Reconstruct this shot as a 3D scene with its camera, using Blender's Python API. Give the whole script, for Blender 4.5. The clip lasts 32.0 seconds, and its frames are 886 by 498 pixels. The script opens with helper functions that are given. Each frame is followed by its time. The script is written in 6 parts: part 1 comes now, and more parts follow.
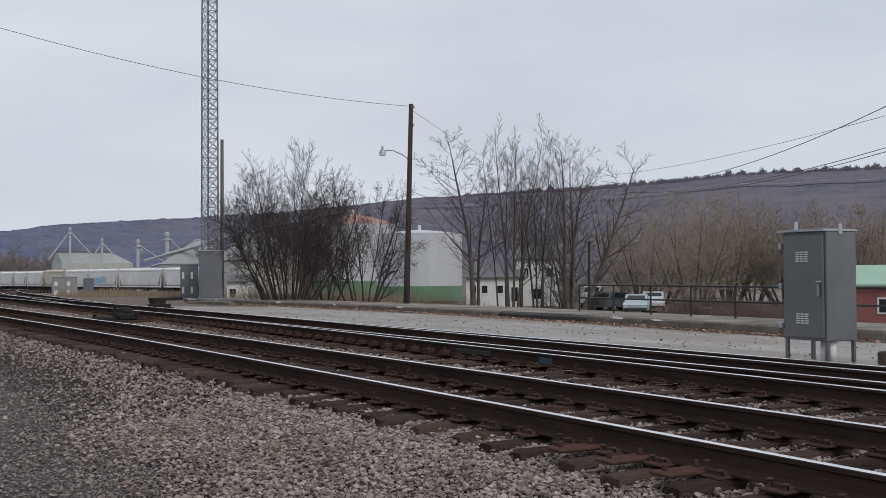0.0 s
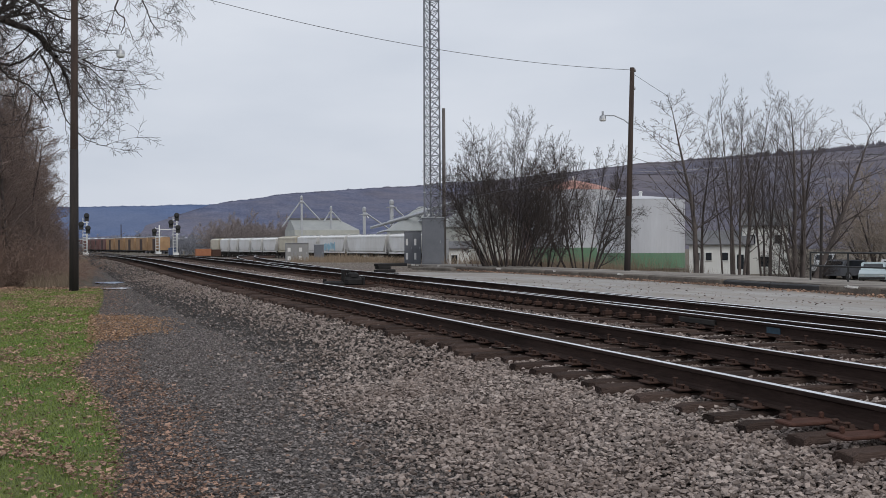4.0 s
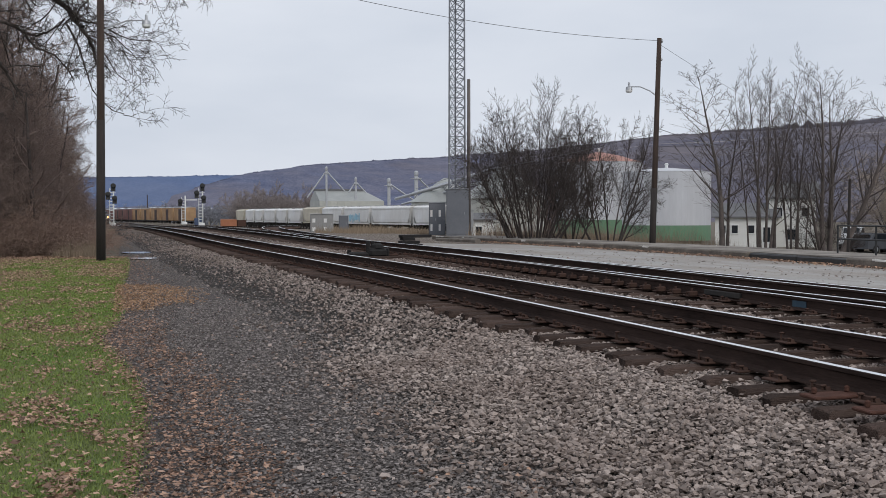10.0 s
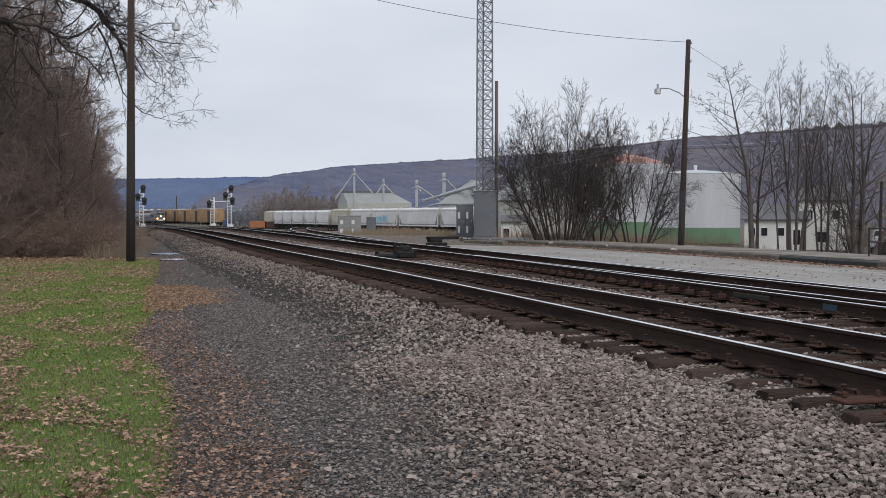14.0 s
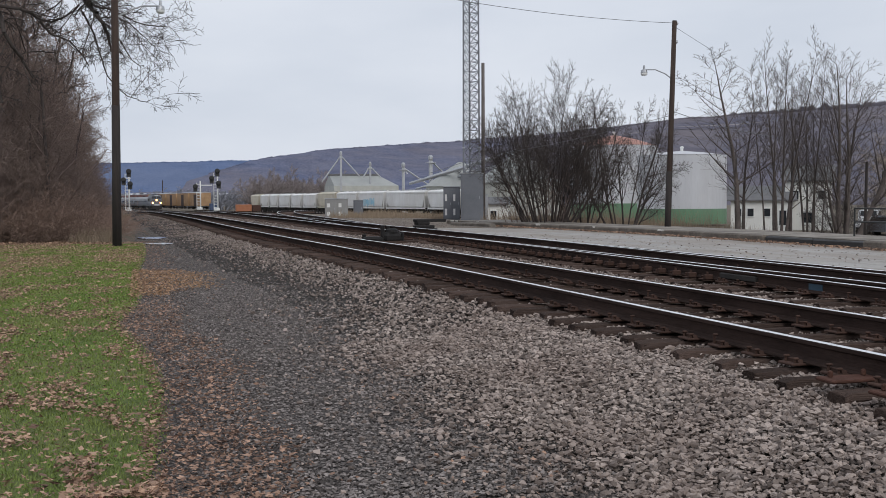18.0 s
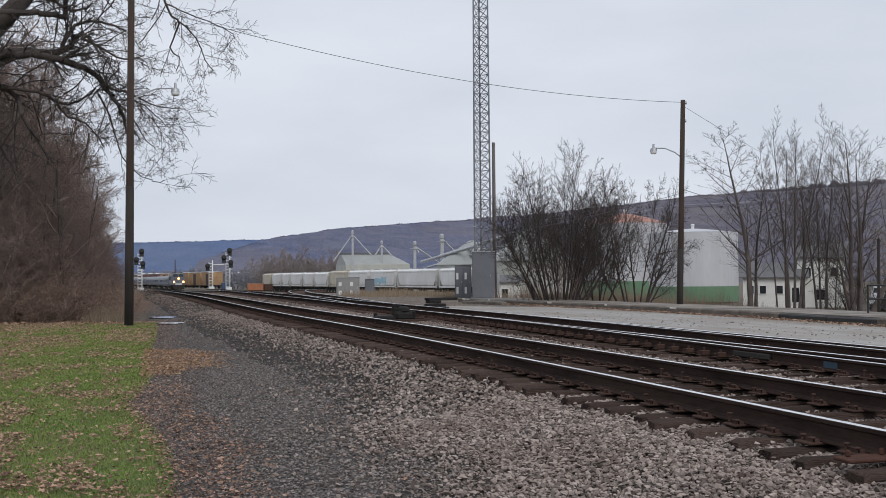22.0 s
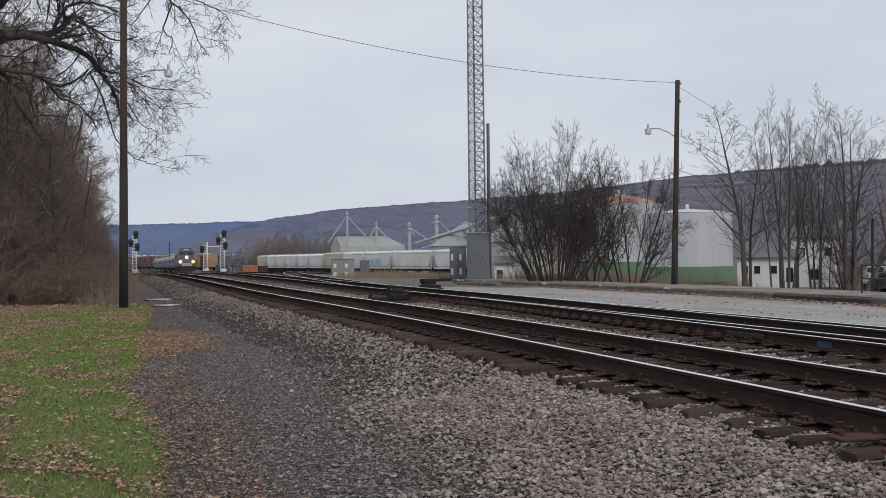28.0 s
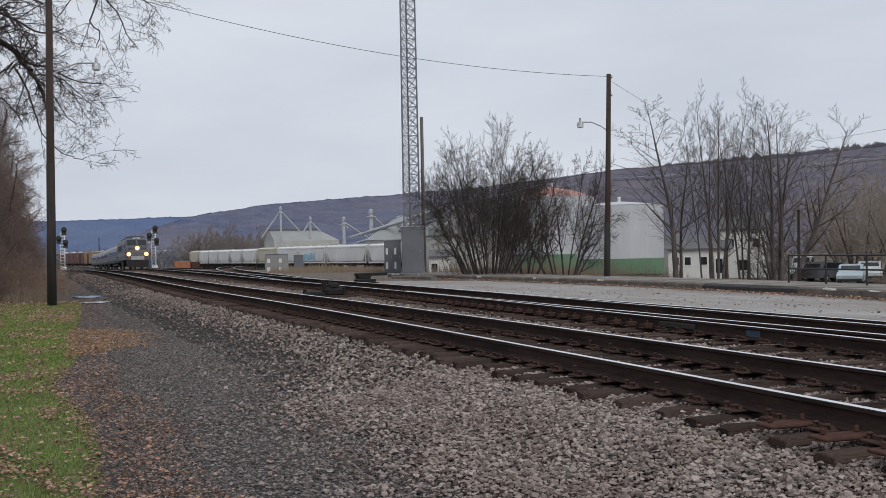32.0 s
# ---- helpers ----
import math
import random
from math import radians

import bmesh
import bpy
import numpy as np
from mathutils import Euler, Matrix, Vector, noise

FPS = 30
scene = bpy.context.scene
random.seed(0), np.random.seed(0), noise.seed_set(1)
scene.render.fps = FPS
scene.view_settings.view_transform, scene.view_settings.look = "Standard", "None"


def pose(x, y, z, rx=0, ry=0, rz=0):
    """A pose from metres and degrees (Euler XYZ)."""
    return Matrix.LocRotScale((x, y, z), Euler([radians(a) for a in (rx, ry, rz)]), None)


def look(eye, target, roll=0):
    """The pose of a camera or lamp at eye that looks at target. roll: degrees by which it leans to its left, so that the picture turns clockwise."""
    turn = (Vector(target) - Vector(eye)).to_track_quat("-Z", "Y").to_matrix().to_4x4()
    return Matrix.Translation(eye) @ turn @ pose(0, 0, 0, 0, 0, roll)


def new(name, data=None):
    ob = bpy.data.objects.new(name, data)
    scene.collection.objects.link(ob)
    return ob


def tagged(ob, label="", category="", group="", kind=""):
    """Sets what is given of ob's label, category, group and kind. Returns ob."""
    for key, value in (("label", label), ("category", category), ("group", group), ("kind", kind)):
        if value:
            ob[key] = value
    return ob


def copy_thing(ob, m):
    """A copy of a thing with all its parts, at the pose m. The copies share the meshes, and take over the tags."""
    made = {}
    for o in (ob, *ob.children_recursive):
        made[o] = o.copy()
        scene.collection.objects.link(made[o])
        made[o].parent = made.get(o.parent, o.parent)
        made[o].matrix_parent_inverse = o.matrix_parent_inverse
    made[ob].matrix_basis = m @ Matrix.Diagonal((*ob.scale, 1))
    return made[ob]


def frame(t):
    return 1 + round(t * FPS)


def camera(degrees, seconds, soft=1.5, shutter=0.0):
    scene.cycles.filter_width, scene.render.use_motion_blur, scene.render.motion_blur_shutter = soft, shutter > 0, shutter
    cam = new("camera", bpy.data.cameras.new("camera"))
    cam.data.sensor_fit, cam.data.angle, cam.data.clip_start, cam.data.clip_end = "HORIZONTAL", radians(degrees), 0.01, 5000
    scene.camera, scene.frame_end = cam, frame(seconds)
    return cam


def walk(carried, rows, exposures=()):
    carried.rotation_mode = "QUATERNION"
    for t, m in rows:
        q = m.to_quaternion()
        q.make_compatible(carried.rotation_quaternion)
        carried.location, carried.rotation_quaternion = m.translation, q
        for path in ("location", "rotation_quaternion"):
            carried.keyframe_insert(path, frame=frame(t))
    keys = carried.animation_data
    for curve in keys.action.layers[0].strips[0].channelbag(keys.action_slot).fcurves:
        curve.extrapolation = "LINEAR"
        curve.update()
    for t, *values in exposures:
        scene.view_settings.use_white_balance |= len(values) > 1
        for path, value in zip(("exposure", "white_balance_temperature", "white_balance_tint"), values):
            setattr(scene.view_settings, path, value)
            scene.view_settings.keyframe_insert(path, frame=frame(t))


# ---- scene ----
cam = camera(44.0, 32.0, soft=0.4)

# ---------------------------------------------------------------- camera
EYE = Vector((0, 0, 1.623))
ROWS = """0 -28.909 1.357 -.36|.1 -26.4 1.15 -.25|.2 -22.733 .831 -.11|.3 -21.25 .5 -.08|.4 -20.9 .33 -.07|.5 -20.594 .301 -.067
1 -20.198 .426 .01|1.5 -19.467 .366 -.44|2 -18.968 -.023 -.337|2.5 -18.482 -.339 -.338|3 -18.016 -.291 -.297|3.5 -17.536 -.285 -.318
4.2 -17.45 -.34 -.29|4.9 -17.52 -.43 -.25|5.5 -17.585 -.519 -.22|6 -17.53 -.689 -.149|6.5 -17.329 -.725 -.092|7 -16.997 -.926 -.045
7.5 -16.953 -.955 .11|8 -16.713 -1.072 -.018|8.5 -16.552 -1.24 .008|9 -16.678 -1.22 .162|9.5 -16.491 -1.388 .145|10 -16.172 -1.806 -.058
10.5 -15.915 -1.628 -.101|11 -15.832 -1.403 -.09|11.5 -15.777 -1.263 -.083|12 -15.9 -1.095 -.279|12.5 -15.748 -1.507 .389
13 -15.403 -1.847 .126|13.5 -15.054 -1.837 .019|14 -14.739 -1.708 .041|14.5 -14.558 -1.45 -.146|15.2 -14.5 -1.4 -.12|15.9 -14.45 -1.4 -.09
16.5 -14.422 -1.451 -.068|17 -14.16 -2.462 .061|17.5 -14.52 -2.715 -.371|18 -15.401 -2.622 -.282|18.5 -15.258 -2.048 -.841
19 -15.126 .228 -1.291|19.5 -15.37 .437 -.945|20 -15.185 .456 -.629|20.5 -15.171 .5 -.606|21 -16.124 1.077 -.272|21.5 -15.925 1.248 -.456
22 -14.832 1.475 -.489|22.5 -14.572 1.381 -.975|23 -13.919 1.058 -1.078|23.5 -13.621 .779 -.642|24 -13.913 .568 -.555
24.5 -13.914 .466 -.668|25.2 -14 .5 -.6|25.9 -14.18 .65 -.47|26.5 -14.325 .735 -.379|27 -14.397 .467 -.597|27.5 -14.845 .492 -.516
28 -15.096 .49 -.684|28.5 -15.285 .143 -.142|29 -16.09 -.253 -.5|29.5 -16.679 -.353 -.581|30 -16.925 -.446 -.972|30.5 -18.07 -.277 -.833
31 -18.194 -.111 -1.34|31.5 -18.354 -.01 -1.269|32 -18.504 .113 -1.178"""


def camera_rows():
    rows = []
    for cell in ROWS.replace("\n", "|").split("|"):
        t, yaw, pitch, roll = [float(v) for v in cell.split()]
        rows.append((t, pose(*EYE, 90 + pitch, 0, yaw) @ pose(0, 0, 0, 0, 0, roll)))
    return rows


walk(cam, camera_rows(), [(0, -0.03), (8.5, -0.03), (10.5, 0.08), (22, 0.08), (23.5, -0.03), (32, -0.03)])

# ---------------------------------------------------------------- sky and sun
world = bpy.data.worlds.new("overcast_sky")
scene.world = world
world.use_nodes = True
wn, wl = world.node_tree.nodes, world.node_tree.links
wn.clear()
w_out = wn.new("ShaderNodeOutputWorld")
w_bg = wn.new("ShaderNodeBackground")
w_sky = wn.new("ShaderNodeTexSky")
w_sky.sky_type = "NISHITA"
w_sky.sun_disc = False
w_sky.sun_elevation, w_sky.sun_rotation = radians(39), radians(170)
w_sky.air_density, w_sky.dust_density = 1.0, 4.0
w_scale = wn.new("ShaderNodeVectorMath")
w_scale.operation = "SCALE"
w_scale.inputs["Scale"].default_value = 0.05
w_co = wn.new("ShaderNodeTexCoord")
w_map = wn.new("ShaderNodeMapping")
w_map.inputs["Scale"].default_value = (1.0, 1.0, 3.2)
w_noise = wn.new("ShaderNodeTexNoise")
w_noise.inputs["Scale"].default_value = 2.6
w_noise.inputs["Detail"].default_value = 5
w_noise.inputs["Roughness"].default_value = 0.5
w_ramp = wn.new("ShaderNodeValToRGB")
w_ramp.color_ramp.elements[0].position, w_ramp.color_ramp.elements[0].color = 0.32, (0.62, 0.672, 0.765, 1)
w_ramp.color_ramp.elements[1].position, w_ramp.color_ramp.elements[1].color = 0.66, (0.757, 0.797, 0.875, 1)
w_mix = wn.new("ShaderNodeMix")
w_mix.data_type = "RGBA"
w_mix.inputs["Factor"].default_value = 0.92
wl.new(w_co.outputs["Generated"], w_map.inputs["Vector"])
wl.new(w_map.outputs["Vector"], w_noise.inputs["Vector"])
wl.new(w_noise.outputs["Fac"], w_ramp.inputs["Fac"])
wl.new(w_sky.outputs["Color"], w_scale.inputs[0])
wl.new(w_scale.outputs["Vector"], w_mix.inputs["A"])
wl.new(w_ramp.outputs["Color"], w_mix.inputs["B"])
wl.new(w_mix.outputs["Result"], w_bg.inputs["Color"])
wl.new(w_bg.outputs["Background"], w_out.inputs["Surface"])
w_bg.inputs["Strength"].default_value = 1.0

sun = new("sun", bpy.data.lights.new("sun", "SUN"))
sun.data.energy, sun.data.angle, sun.data.color = 1.0, radians(25), (1, 0.96, 0.9)
sun.matrix_world = look((12, -72, 60), (0, 0, 0))

# ---------------------------------------------------------------- materials


def material(name, dark, light, scale=3.0, rough=0.85, metal=0.0, bump=0.0, bump_scale=40.0, stain=None, stain_scale=0.4, stain_amount=0.5, island=0.0, pick=0.0, grain=0.35, stretch=(1, 1, 1), spec=0.5):
    """Two colours over broad and fine noise; stain adds a third; island and pick vary each piece."""
    m = bpy.data.materials.new(name)
    m.use_nodes = True
    nodes, links = m.node_tree.nodes, m.node_tree.links
    bsdf = nodes["Principled BSDF"]
    bsdf.inputs["Roughness"].default_value = rough
    bsdf.inputs["Metallic"].default_value = metal
    bsdf.inputs["Specular IOR Level"].default_value = spec
    co = nodes.new("ShaderNodeTexCoord")
    mp = nodes.new("ShaderNodeMapping")
    mp.inputs["Scale"].default_value = stretch
    links.new(co.outputs["Object"], mp.inputs["Vector"])

    def tex(s, detail=6):
        n = nodes.new("ShaderNodeTexNoise")
        n.inputs["Scale"].default_value = s
        n.inputs["Detail"].default_value = detail
        n.inputs["Roughness"].default_value = 0.6
        links.new(mp.outputs["Vector"], n.inputs["Vector"])
        return n.outputs["Fac"]

    def mathn(op, a, b):
        n = nodes.new("ShaderNodeMath")
        n.operation = op
        for i, v in enumerate((a, b)):
            if isinstance(v, (int, float)):
                n.inputs[i].default_value = v
            else:
                links.new(v, n.inputs[i])
        return n.outputs[0]

    def mixc(fac, a, b):
        n = nodes.new("ShaderNodeMix")
        n.data_type = "RGBA"
        for key, v in (("Factor", fac), ("A", a), ("B", b)):
            if isinstance(v, (int, float)):
                n.inputs[key].default_value = v
            elif isinstance(v, tuple):
                n.inputs[key].default_value = (*v, 1)
            else:
                links.new(v, n.inputs[key])
        return n.outputs["Result"]

    def spread(v, gain):
        n = nodes.new("ShaderNodeMapRange")
        n.inputs["From Min"].default_value = 0.5 - 0.5 / gain
        n.inputs["From Max"].default_value = 0.5 + 0.5 / gain
        links.new(v, n.inputs["Value"])
        return n.outputs["Result"]

    broad = spread(tex(scale), 2.2)
    fine = spread(tex(scale * 11, 3), 2.0)
    fac = mathn("ADD", mathn("MULTIPLY", broad, 1 - grain), mathn("MULTIPLY", fine, grain))
    if island:
        geo = nodes.new("ShaderNodeNewGeometry")
        fac = mathn("ADD", mathn("MULTIPLY", fac, 1 - island), mathn("MULTIPLY", geo.outputs["Random Per Island"], island))
    if pick:
        info = nodes.new("ShaderNodeObjectInfo")
        fac = mathn("ADD", mathn("MULTIPLY", fac, 1 - pick), mathn("MULTIPLY", info.outputs["Random"], pick))
    col = mixc(fac, dark, light)
    if stain:
        col = mixc(mathn("MULTIPLY", spread(tex(stain_scale), 4.0), stain_amount), col, stain)
    links.new(col, bsdf.inputs["Base Color"])
    if bump:
        b = nodes.new("ShaderNodeBump")
        b.inputs["Strength"].default_value = min(1, bump)
        b.inputs["Distance"].default_value = 0.02 * max(1, bump)
        links.new(tex(bump_scale, 4), b.inputs["Height"])
        links.new(b.outputs["Normal"], bsdf.inputs["Normal"])
    return m


def gravel(name, dark, light, joint, cells, rough=0.9, stain=None, stain_scale=0.3, stain_amount=0.4, depth=0.02):
    """Packed small stones: a tone for each cell, dark joints, broad patches of dust and a stain."""
    m = bpy.data.materials.new(name)
    m.use_nodes = True
    nodes, links = m.node_tree.nodes, m.node_tree.links
    bsdf = nodes["Principled BSDF"]
    bsdf.inputs["Roughness"].default_value = rough
    bsdf.inputs["Specular IOR Level"].default_value = 0.25
    co = nodes.new("ShaderNodeTexCoord")
    warp = nodes.new("ShaderNodeTexNoise")
    warp.inputs["Scale"].default_value = cells * 0.8
    links.new(co.outputs["Object"], warp.inputs["Vector"])
    shift = nodes.new("ShaderNodeVectorMath")
    shift.operation = "MULTIPLY_ADD"
    shift.inputs[1].default_value = (0.5 / cells,) * 3
    links.new(warp.outputs["Color"], shift.inputs[0])
    links.new(co.outputs["Object"], shift.inputs[2])

    def cell(feature, out):
        n = nodes.new("ShaderNodeTexVoronoi")
        n.feature = feature
        n.inputs["Scale"].default_value = cells
        links.new(shift.outputs["Vector"], n.inputs["Vector"])
        return n.outputs[out]

    def band(v, a, b, x=0.0, y=1.0):
        n = nodes.new("ShaderNodeMapRange")
        for key, val in (("From Min", a), ("From Max", b), ("To Min", x), ("To Max", y)):
            n.inputs[key].default_value = val
        links.new(v, n.inputs["Value"])
        return n.outputs["Result"]

    def mixc(fac, a, b):
        n = nodes.new("ShaderNodeMix")
        n.data_type = "RGBA"
        for key, v in (("Factor", fac), ("A", a), ("B", b)):
            if isinstance(v, tuple):
                n.inputs[key].default_value = (*v, 1)
            else:
                links.new(v, n.inputs[key])
        return n.outputs["Result"]

    def tex(s):
        n = nodes.new("ShaderNodeTexNoise")
        n.inputs["Scale"].default_value = s
        n.inputs["Detail"].default_value = 5
        links.new(co.outputs["Object"], n.inputs["Vector"])
        return n.outputs["Fac"]

    tone = nodes.new("ShaderNodeSeparateColor")
    links.new(cell("F1", "Color"), tone.inputs["Color"])
    col = mixc(tone.outputs["Red"], dark, light)
    col = mixc(band(tex(1.1), 0.38, 0.66, 0.0, 0.55), col, dark)
    if stain:
        col = mixc(band(tex(stain_scale), 0.42, 0.68, 0.0, stain_amount), col, stain)
    edge = cell("DISTANCE_TO_EDGE", "Distance")
    col = mixc(band(edge, 0.0, 0.16), joint, col)
    links.new(col, bsdf.inputs["Base Color"])
    b = nodes.new("ShaderNodeBump")
    b.inputs["Strength"].default_value = 0.9
    b.inputs["Distance"].default_value = depth
    links.new(band(edge, 0.0, 0.3), b.inputs["Height"])
    links.new(b.outputs["Normal"], bsdf.inputs["Normal"])
    return m


def glow(name, colour, strength):
    m = bpy.data.materials.new(name)
    m.use_nodes = True
    bsdf = m.node_tree.nodes["Principled BSDF"]
    bsdf.inputs["Base Color"].default_value = (*colour, 1)
    bsdf.inputs["Emission Color"].default_value = (*colour, 1)
    bsdf.inputs["Emission Strength"].default_value = strength
    return m


M_STONE = material("ballast_stone", (0.05, 0.041, 0.037), (0.52, 0.435, 0.39), 9, 0.9, island=0.78, bump=0.5, spec=0.2, stain=(0.19, 0.14, 0.118), stain_scale=1.2, stain_amount=0.4)
# Bed kept near black: shade in the gaps between stones is in its colour.
M_BALLAST = gravel("ballast_bed", (0.022, 0.018, 0.016), (0.13, 0.108, 0.094), (0.004, 0.0035, 0.003), 20, stain=(0.04, 0.03, 0.024), depth=0.03)
M_CINDER = gravel("cinder_gravel", (0.085, 0.074, 0.07), (0.255, 0.226, 0.212), (0.022, 0.018, 0.017), 30, stain=(0.15, 0.112, 0.086), stain_scale=0.5, stain_amount=0.35, depth=0.016)
M_ASPHALT = material("worn_asphalt", (0.22, 0.212, 0.205), (0.47, 0.45, 0.425), 1.6, 0.95, bump=0.6, bump_scale=50, grain=0.55, stain=(0.2, 0.155, 0.115), stain_scale=0.5, stain_amount=0.5, stretch=(1, 0.35, 1))
M_SOIL = material("field_soil", (0.06, 0.046, 0.035), (0.19, 0.15, 0.11), 0.9, 0.95, bump=0.8, bump_scale=5, grain=0.5, stain=(0.085, 0.085, 0.045), stain_scale=0.15, stain_amount=0.35)
M_LAWN = material("lawn_soil", (0.045, 0.075, 0.014), (0.12, 0.17, 0.034), 2.2, 0.95, bump=0.8, bump_scale=40, stain=(0.14, 0.115, 0.05), stain_scale=0.6, stain_amount=0.55)
M_GRASS = material("grass_blades", (0.052, 0.1, 0.014), (0.26, 0.355, 0.066), 1.3, 0.7, island=0.45, stain=(0.24, 0.215, 0.078), stain_scale=0.45, stain_amount=0.3)
M_DRYGRASS = material("dry_grass", (0.13, 0.1, 0.072), (0.36, 0.28, 0.2), 0.6, 0.9, island=0.6)
M_LEAF = material("fallen_leaves", (0.08, 0.043, 0.03), (0.58, 0.38, 0.265), 2, 0.8, island=0.85)
M_RAILTOP = material("polished_rail", (0.88, 0.88, 0.88), (0.97, 0.97, 0.97), 5, 0.3, 1.0)
M_RAIL = material("rusty_rail", (0.014, 0.0095, 0.0085), (0.066, 0.043, 0.036), 6, 0.9, bump=0.4, spec=0.1, stretch=(1, 0.15, 1))
M_TIE = material("creosoted_tie", (0.007, 0.0055, 0.005), (0.215, 0.15, 0.126), 3.5, 0.95, spec=0.1, bump=1.5, bump_scale=14, pick=0.35, grain=0.55, stretch=(0.35, 7, 5), stain=(0.012, 0.009, 0.008), stain_scale=1.2, stain_amount=0.5)
M_IRON = material("rusty_iron", (0.02, 0.0125, 0.0105), (0.115, 0.068, 0.054), 8, 0.9, spec=0.15, bump=0.3, island=0.3, pick=0.2)
M_BLACK = material("black_paint", (0.012, 0.012, 0.013), (0.04, 0.04, 0.04), 4, 0.55)
M_BLUEMARK = material("blue_mark", (0.02, 0.04, 0.06), (0.04, 0.085, 0.125), 9, 0.8)
M_CONCRETE = material("old_concrete", (0.15, 0.132, 0.115), (0.4, 0.365, 0.32), 2.2, 0.9, bump=0.7, bump_scale=14, grain=0.5, stain=(0.07, 0.055, 0.044), stain_scale=0.8, stain_amount=0.75)
M_CHIP = material("fresh_concrete", (0.55, 0.52, 0.48), (0.72, 0.7, 0.66), 6, 0.9, bump=0.4)
M_GREY = material("grey_cabinet", (0.13, 0.135, 0.14), (0.19, 0.195, 0.205), 1.2, 0.38, 0.4, grain=0.15)
M_GALV = material("galvanised_steel", (0.34, 0.35, 0.37), (0.55, 0.56, 0.58), 3, 0.45, 0.7)
M_SHELTER = material("grey_shelter", (0.125, 0.135, 0.155), (0.19, 0.2, 0.225), 0.8, 0.6, 0.2)
M_WHITE = material("white_paint", (0.62, 0.63, 0.62), (0.8, 0.8, 0.79), 1.5, 0.6)
M_POLE = material("treated_pole", (0.02, 0.0145, 0.012), (0.078, 0.05, 0.038), 3, 0.9, bump=0.6, stretch=(3, 3, 0.25))
M_POLE_DARK = material("creosoted_pole", (0.01, 0.009, 0.009), (0.045, 0.034, 0.03), 3, 0.85, bump=0.6, stretch=(3, 3, 0.25))
M_WIRE = material("cable", (0.08, 0.08, 0.085), (0.14, 0.14, 0.145), 3, 0.6)
M_BARK = material("bark", (0.026, 0.021, 0.02), (0.105, 0.084, 0.077), 2, 0.95, bump=0.5)
M_BARK_GREY = material("grey_bark", (0.042, 0.036, 0.034), (0.165, 0.135, 0.122), 2, 0.95, bump=0.5)
M_TWIG = material("brown_twigs", (0.06, 0.044, 0.04), (0.32, 0.235, 0.2), 0.55, 0.95, island=0.35)
M_TWIG_PALE = material("pale_brown_twigs", (0.17, 0.14, 0.115), (0.43, 0.355, 0.29), 0.4, 0.95)
# Brown woods with a violet-blue tint that paints in the haze.
M_HILL_HAZED = material("near_hill_hazed", (0.06, 0.066, 0.1), (0.21, 0.197, 0.23), 0.06, 1.0, grain=0.55, stain=(0.215, 0.185, 0.18), stain_scale=0.012, stain_amount=0.4, spec=0.0, stretch=(0.35, 0.35, 1.2))
# The blue of the far ridge is distance haze put into the base colour.
M_HILL_FAR_HAZED = material("far_hill_hazed", (0.06, 0.103, 0.215), (0.165, 0.215, 0.35), 0.02, 1.0, grain=0.5, stain=(0.17, 0.19, 0.25), stain_scale=0.004, stain_amount=0.4, spec=0.0, stretch=(1, 0.08, 2.0))
M_HOPPER = material("hopper_grey", (0.68, 0.685, 0.69), (0.85, 0.85, 0.84), 0.5, 0.6, stain=(0.5, 0.47, 0.43), stain_scale=0.35, stain_amount=0.4, stretch=(1, 1, 0.4))
M_HOPPER_TAN = material("hopper_tan", (0.5, 0.46, 0.37), (0.64, 0.59, 0.48), 0.5, 0.6, stain=(0.38, 0.34, 0.28), stain_scale=0.4, stain_amount=0.45)
M_UNDER = material("running_gear", (0.012, 0.011, 0.01), (0.042, 0.036, 0.032), 3, 0.85)
M_BOX_OCHRE = material("ochre_car", (0.33, 0.2, 0.1), (0.5, 0.33, 0.18), 0.6, 0.75, stain=(0.2, 0.11, 0.07), stain_amount=0.5)
M_BOX_RED = material("red_car", (0.16, 0.078, 0.072), (0.26, 0.13, 0.12), 0.6, 0.75, stain=(0.12, 0.07, 0.062), stain_amount=0.5)
M_SILVER = material("stainless_steel", (0.13, 0.135, 0.145), (0.25, 0.255, 0.27), 1.5, 0.45, 0.4)
M_LOCO_GREY = material("locomotive_grey", (0.075, 0.078, 0.088), (0.13, 0.133, 0.145), 1.5, 0.5, 0.3)
M_LOCO_BLUE = material("locomotive_blue_grey", (0.045, 0.052, 0.075), (0.085, 0.094, 0.125), 1.5, 0.45)
M_GLASSDARK = material("dark_window", (0.012, 0.014, 0.018), (0.03, 0.034, 0.04), 2, 0.12)
# Orange discs round the bulbs are oversize; their glow stands for lamp glare.
M_LAMP = glow("headlight", (1.0, 0.42, 0.12), 3.2)
M_LAMP_CORE = glow("headlight_bulb", (1.0, 0.82, 0.5), 6.0)
M_TANK = material("tank_white", (0.5, 0.51, 0.54), (0.62, 0.63, 0.66), 0.4, 0.65, stain=(0.42, 0.42, 0.44), stain_scale=0.3, stretch=(1, 1, 0.2))
M_TANK_GREEN = material("tank_green", (0.1, 0.2, 0.12), (0.16, 0.29, 0.175), 0.6, 0.7, stain=(0.14, 0.2, 0.14), stretch=(1, 1, 0.3))
M_ROOF_RED = material("rusty_red_roof", (0.33, 0.16, 0.13), (0.46, 0.26, 0.21), 1.2, 0.8)
M_SHED = material("pale_siding", (0.4, 0.41, 0.38), (0.52, 0.52, 0.48), 0.5, 0.7, stain=(0.33, 0.33, 0.3), stain_amount=0.4)
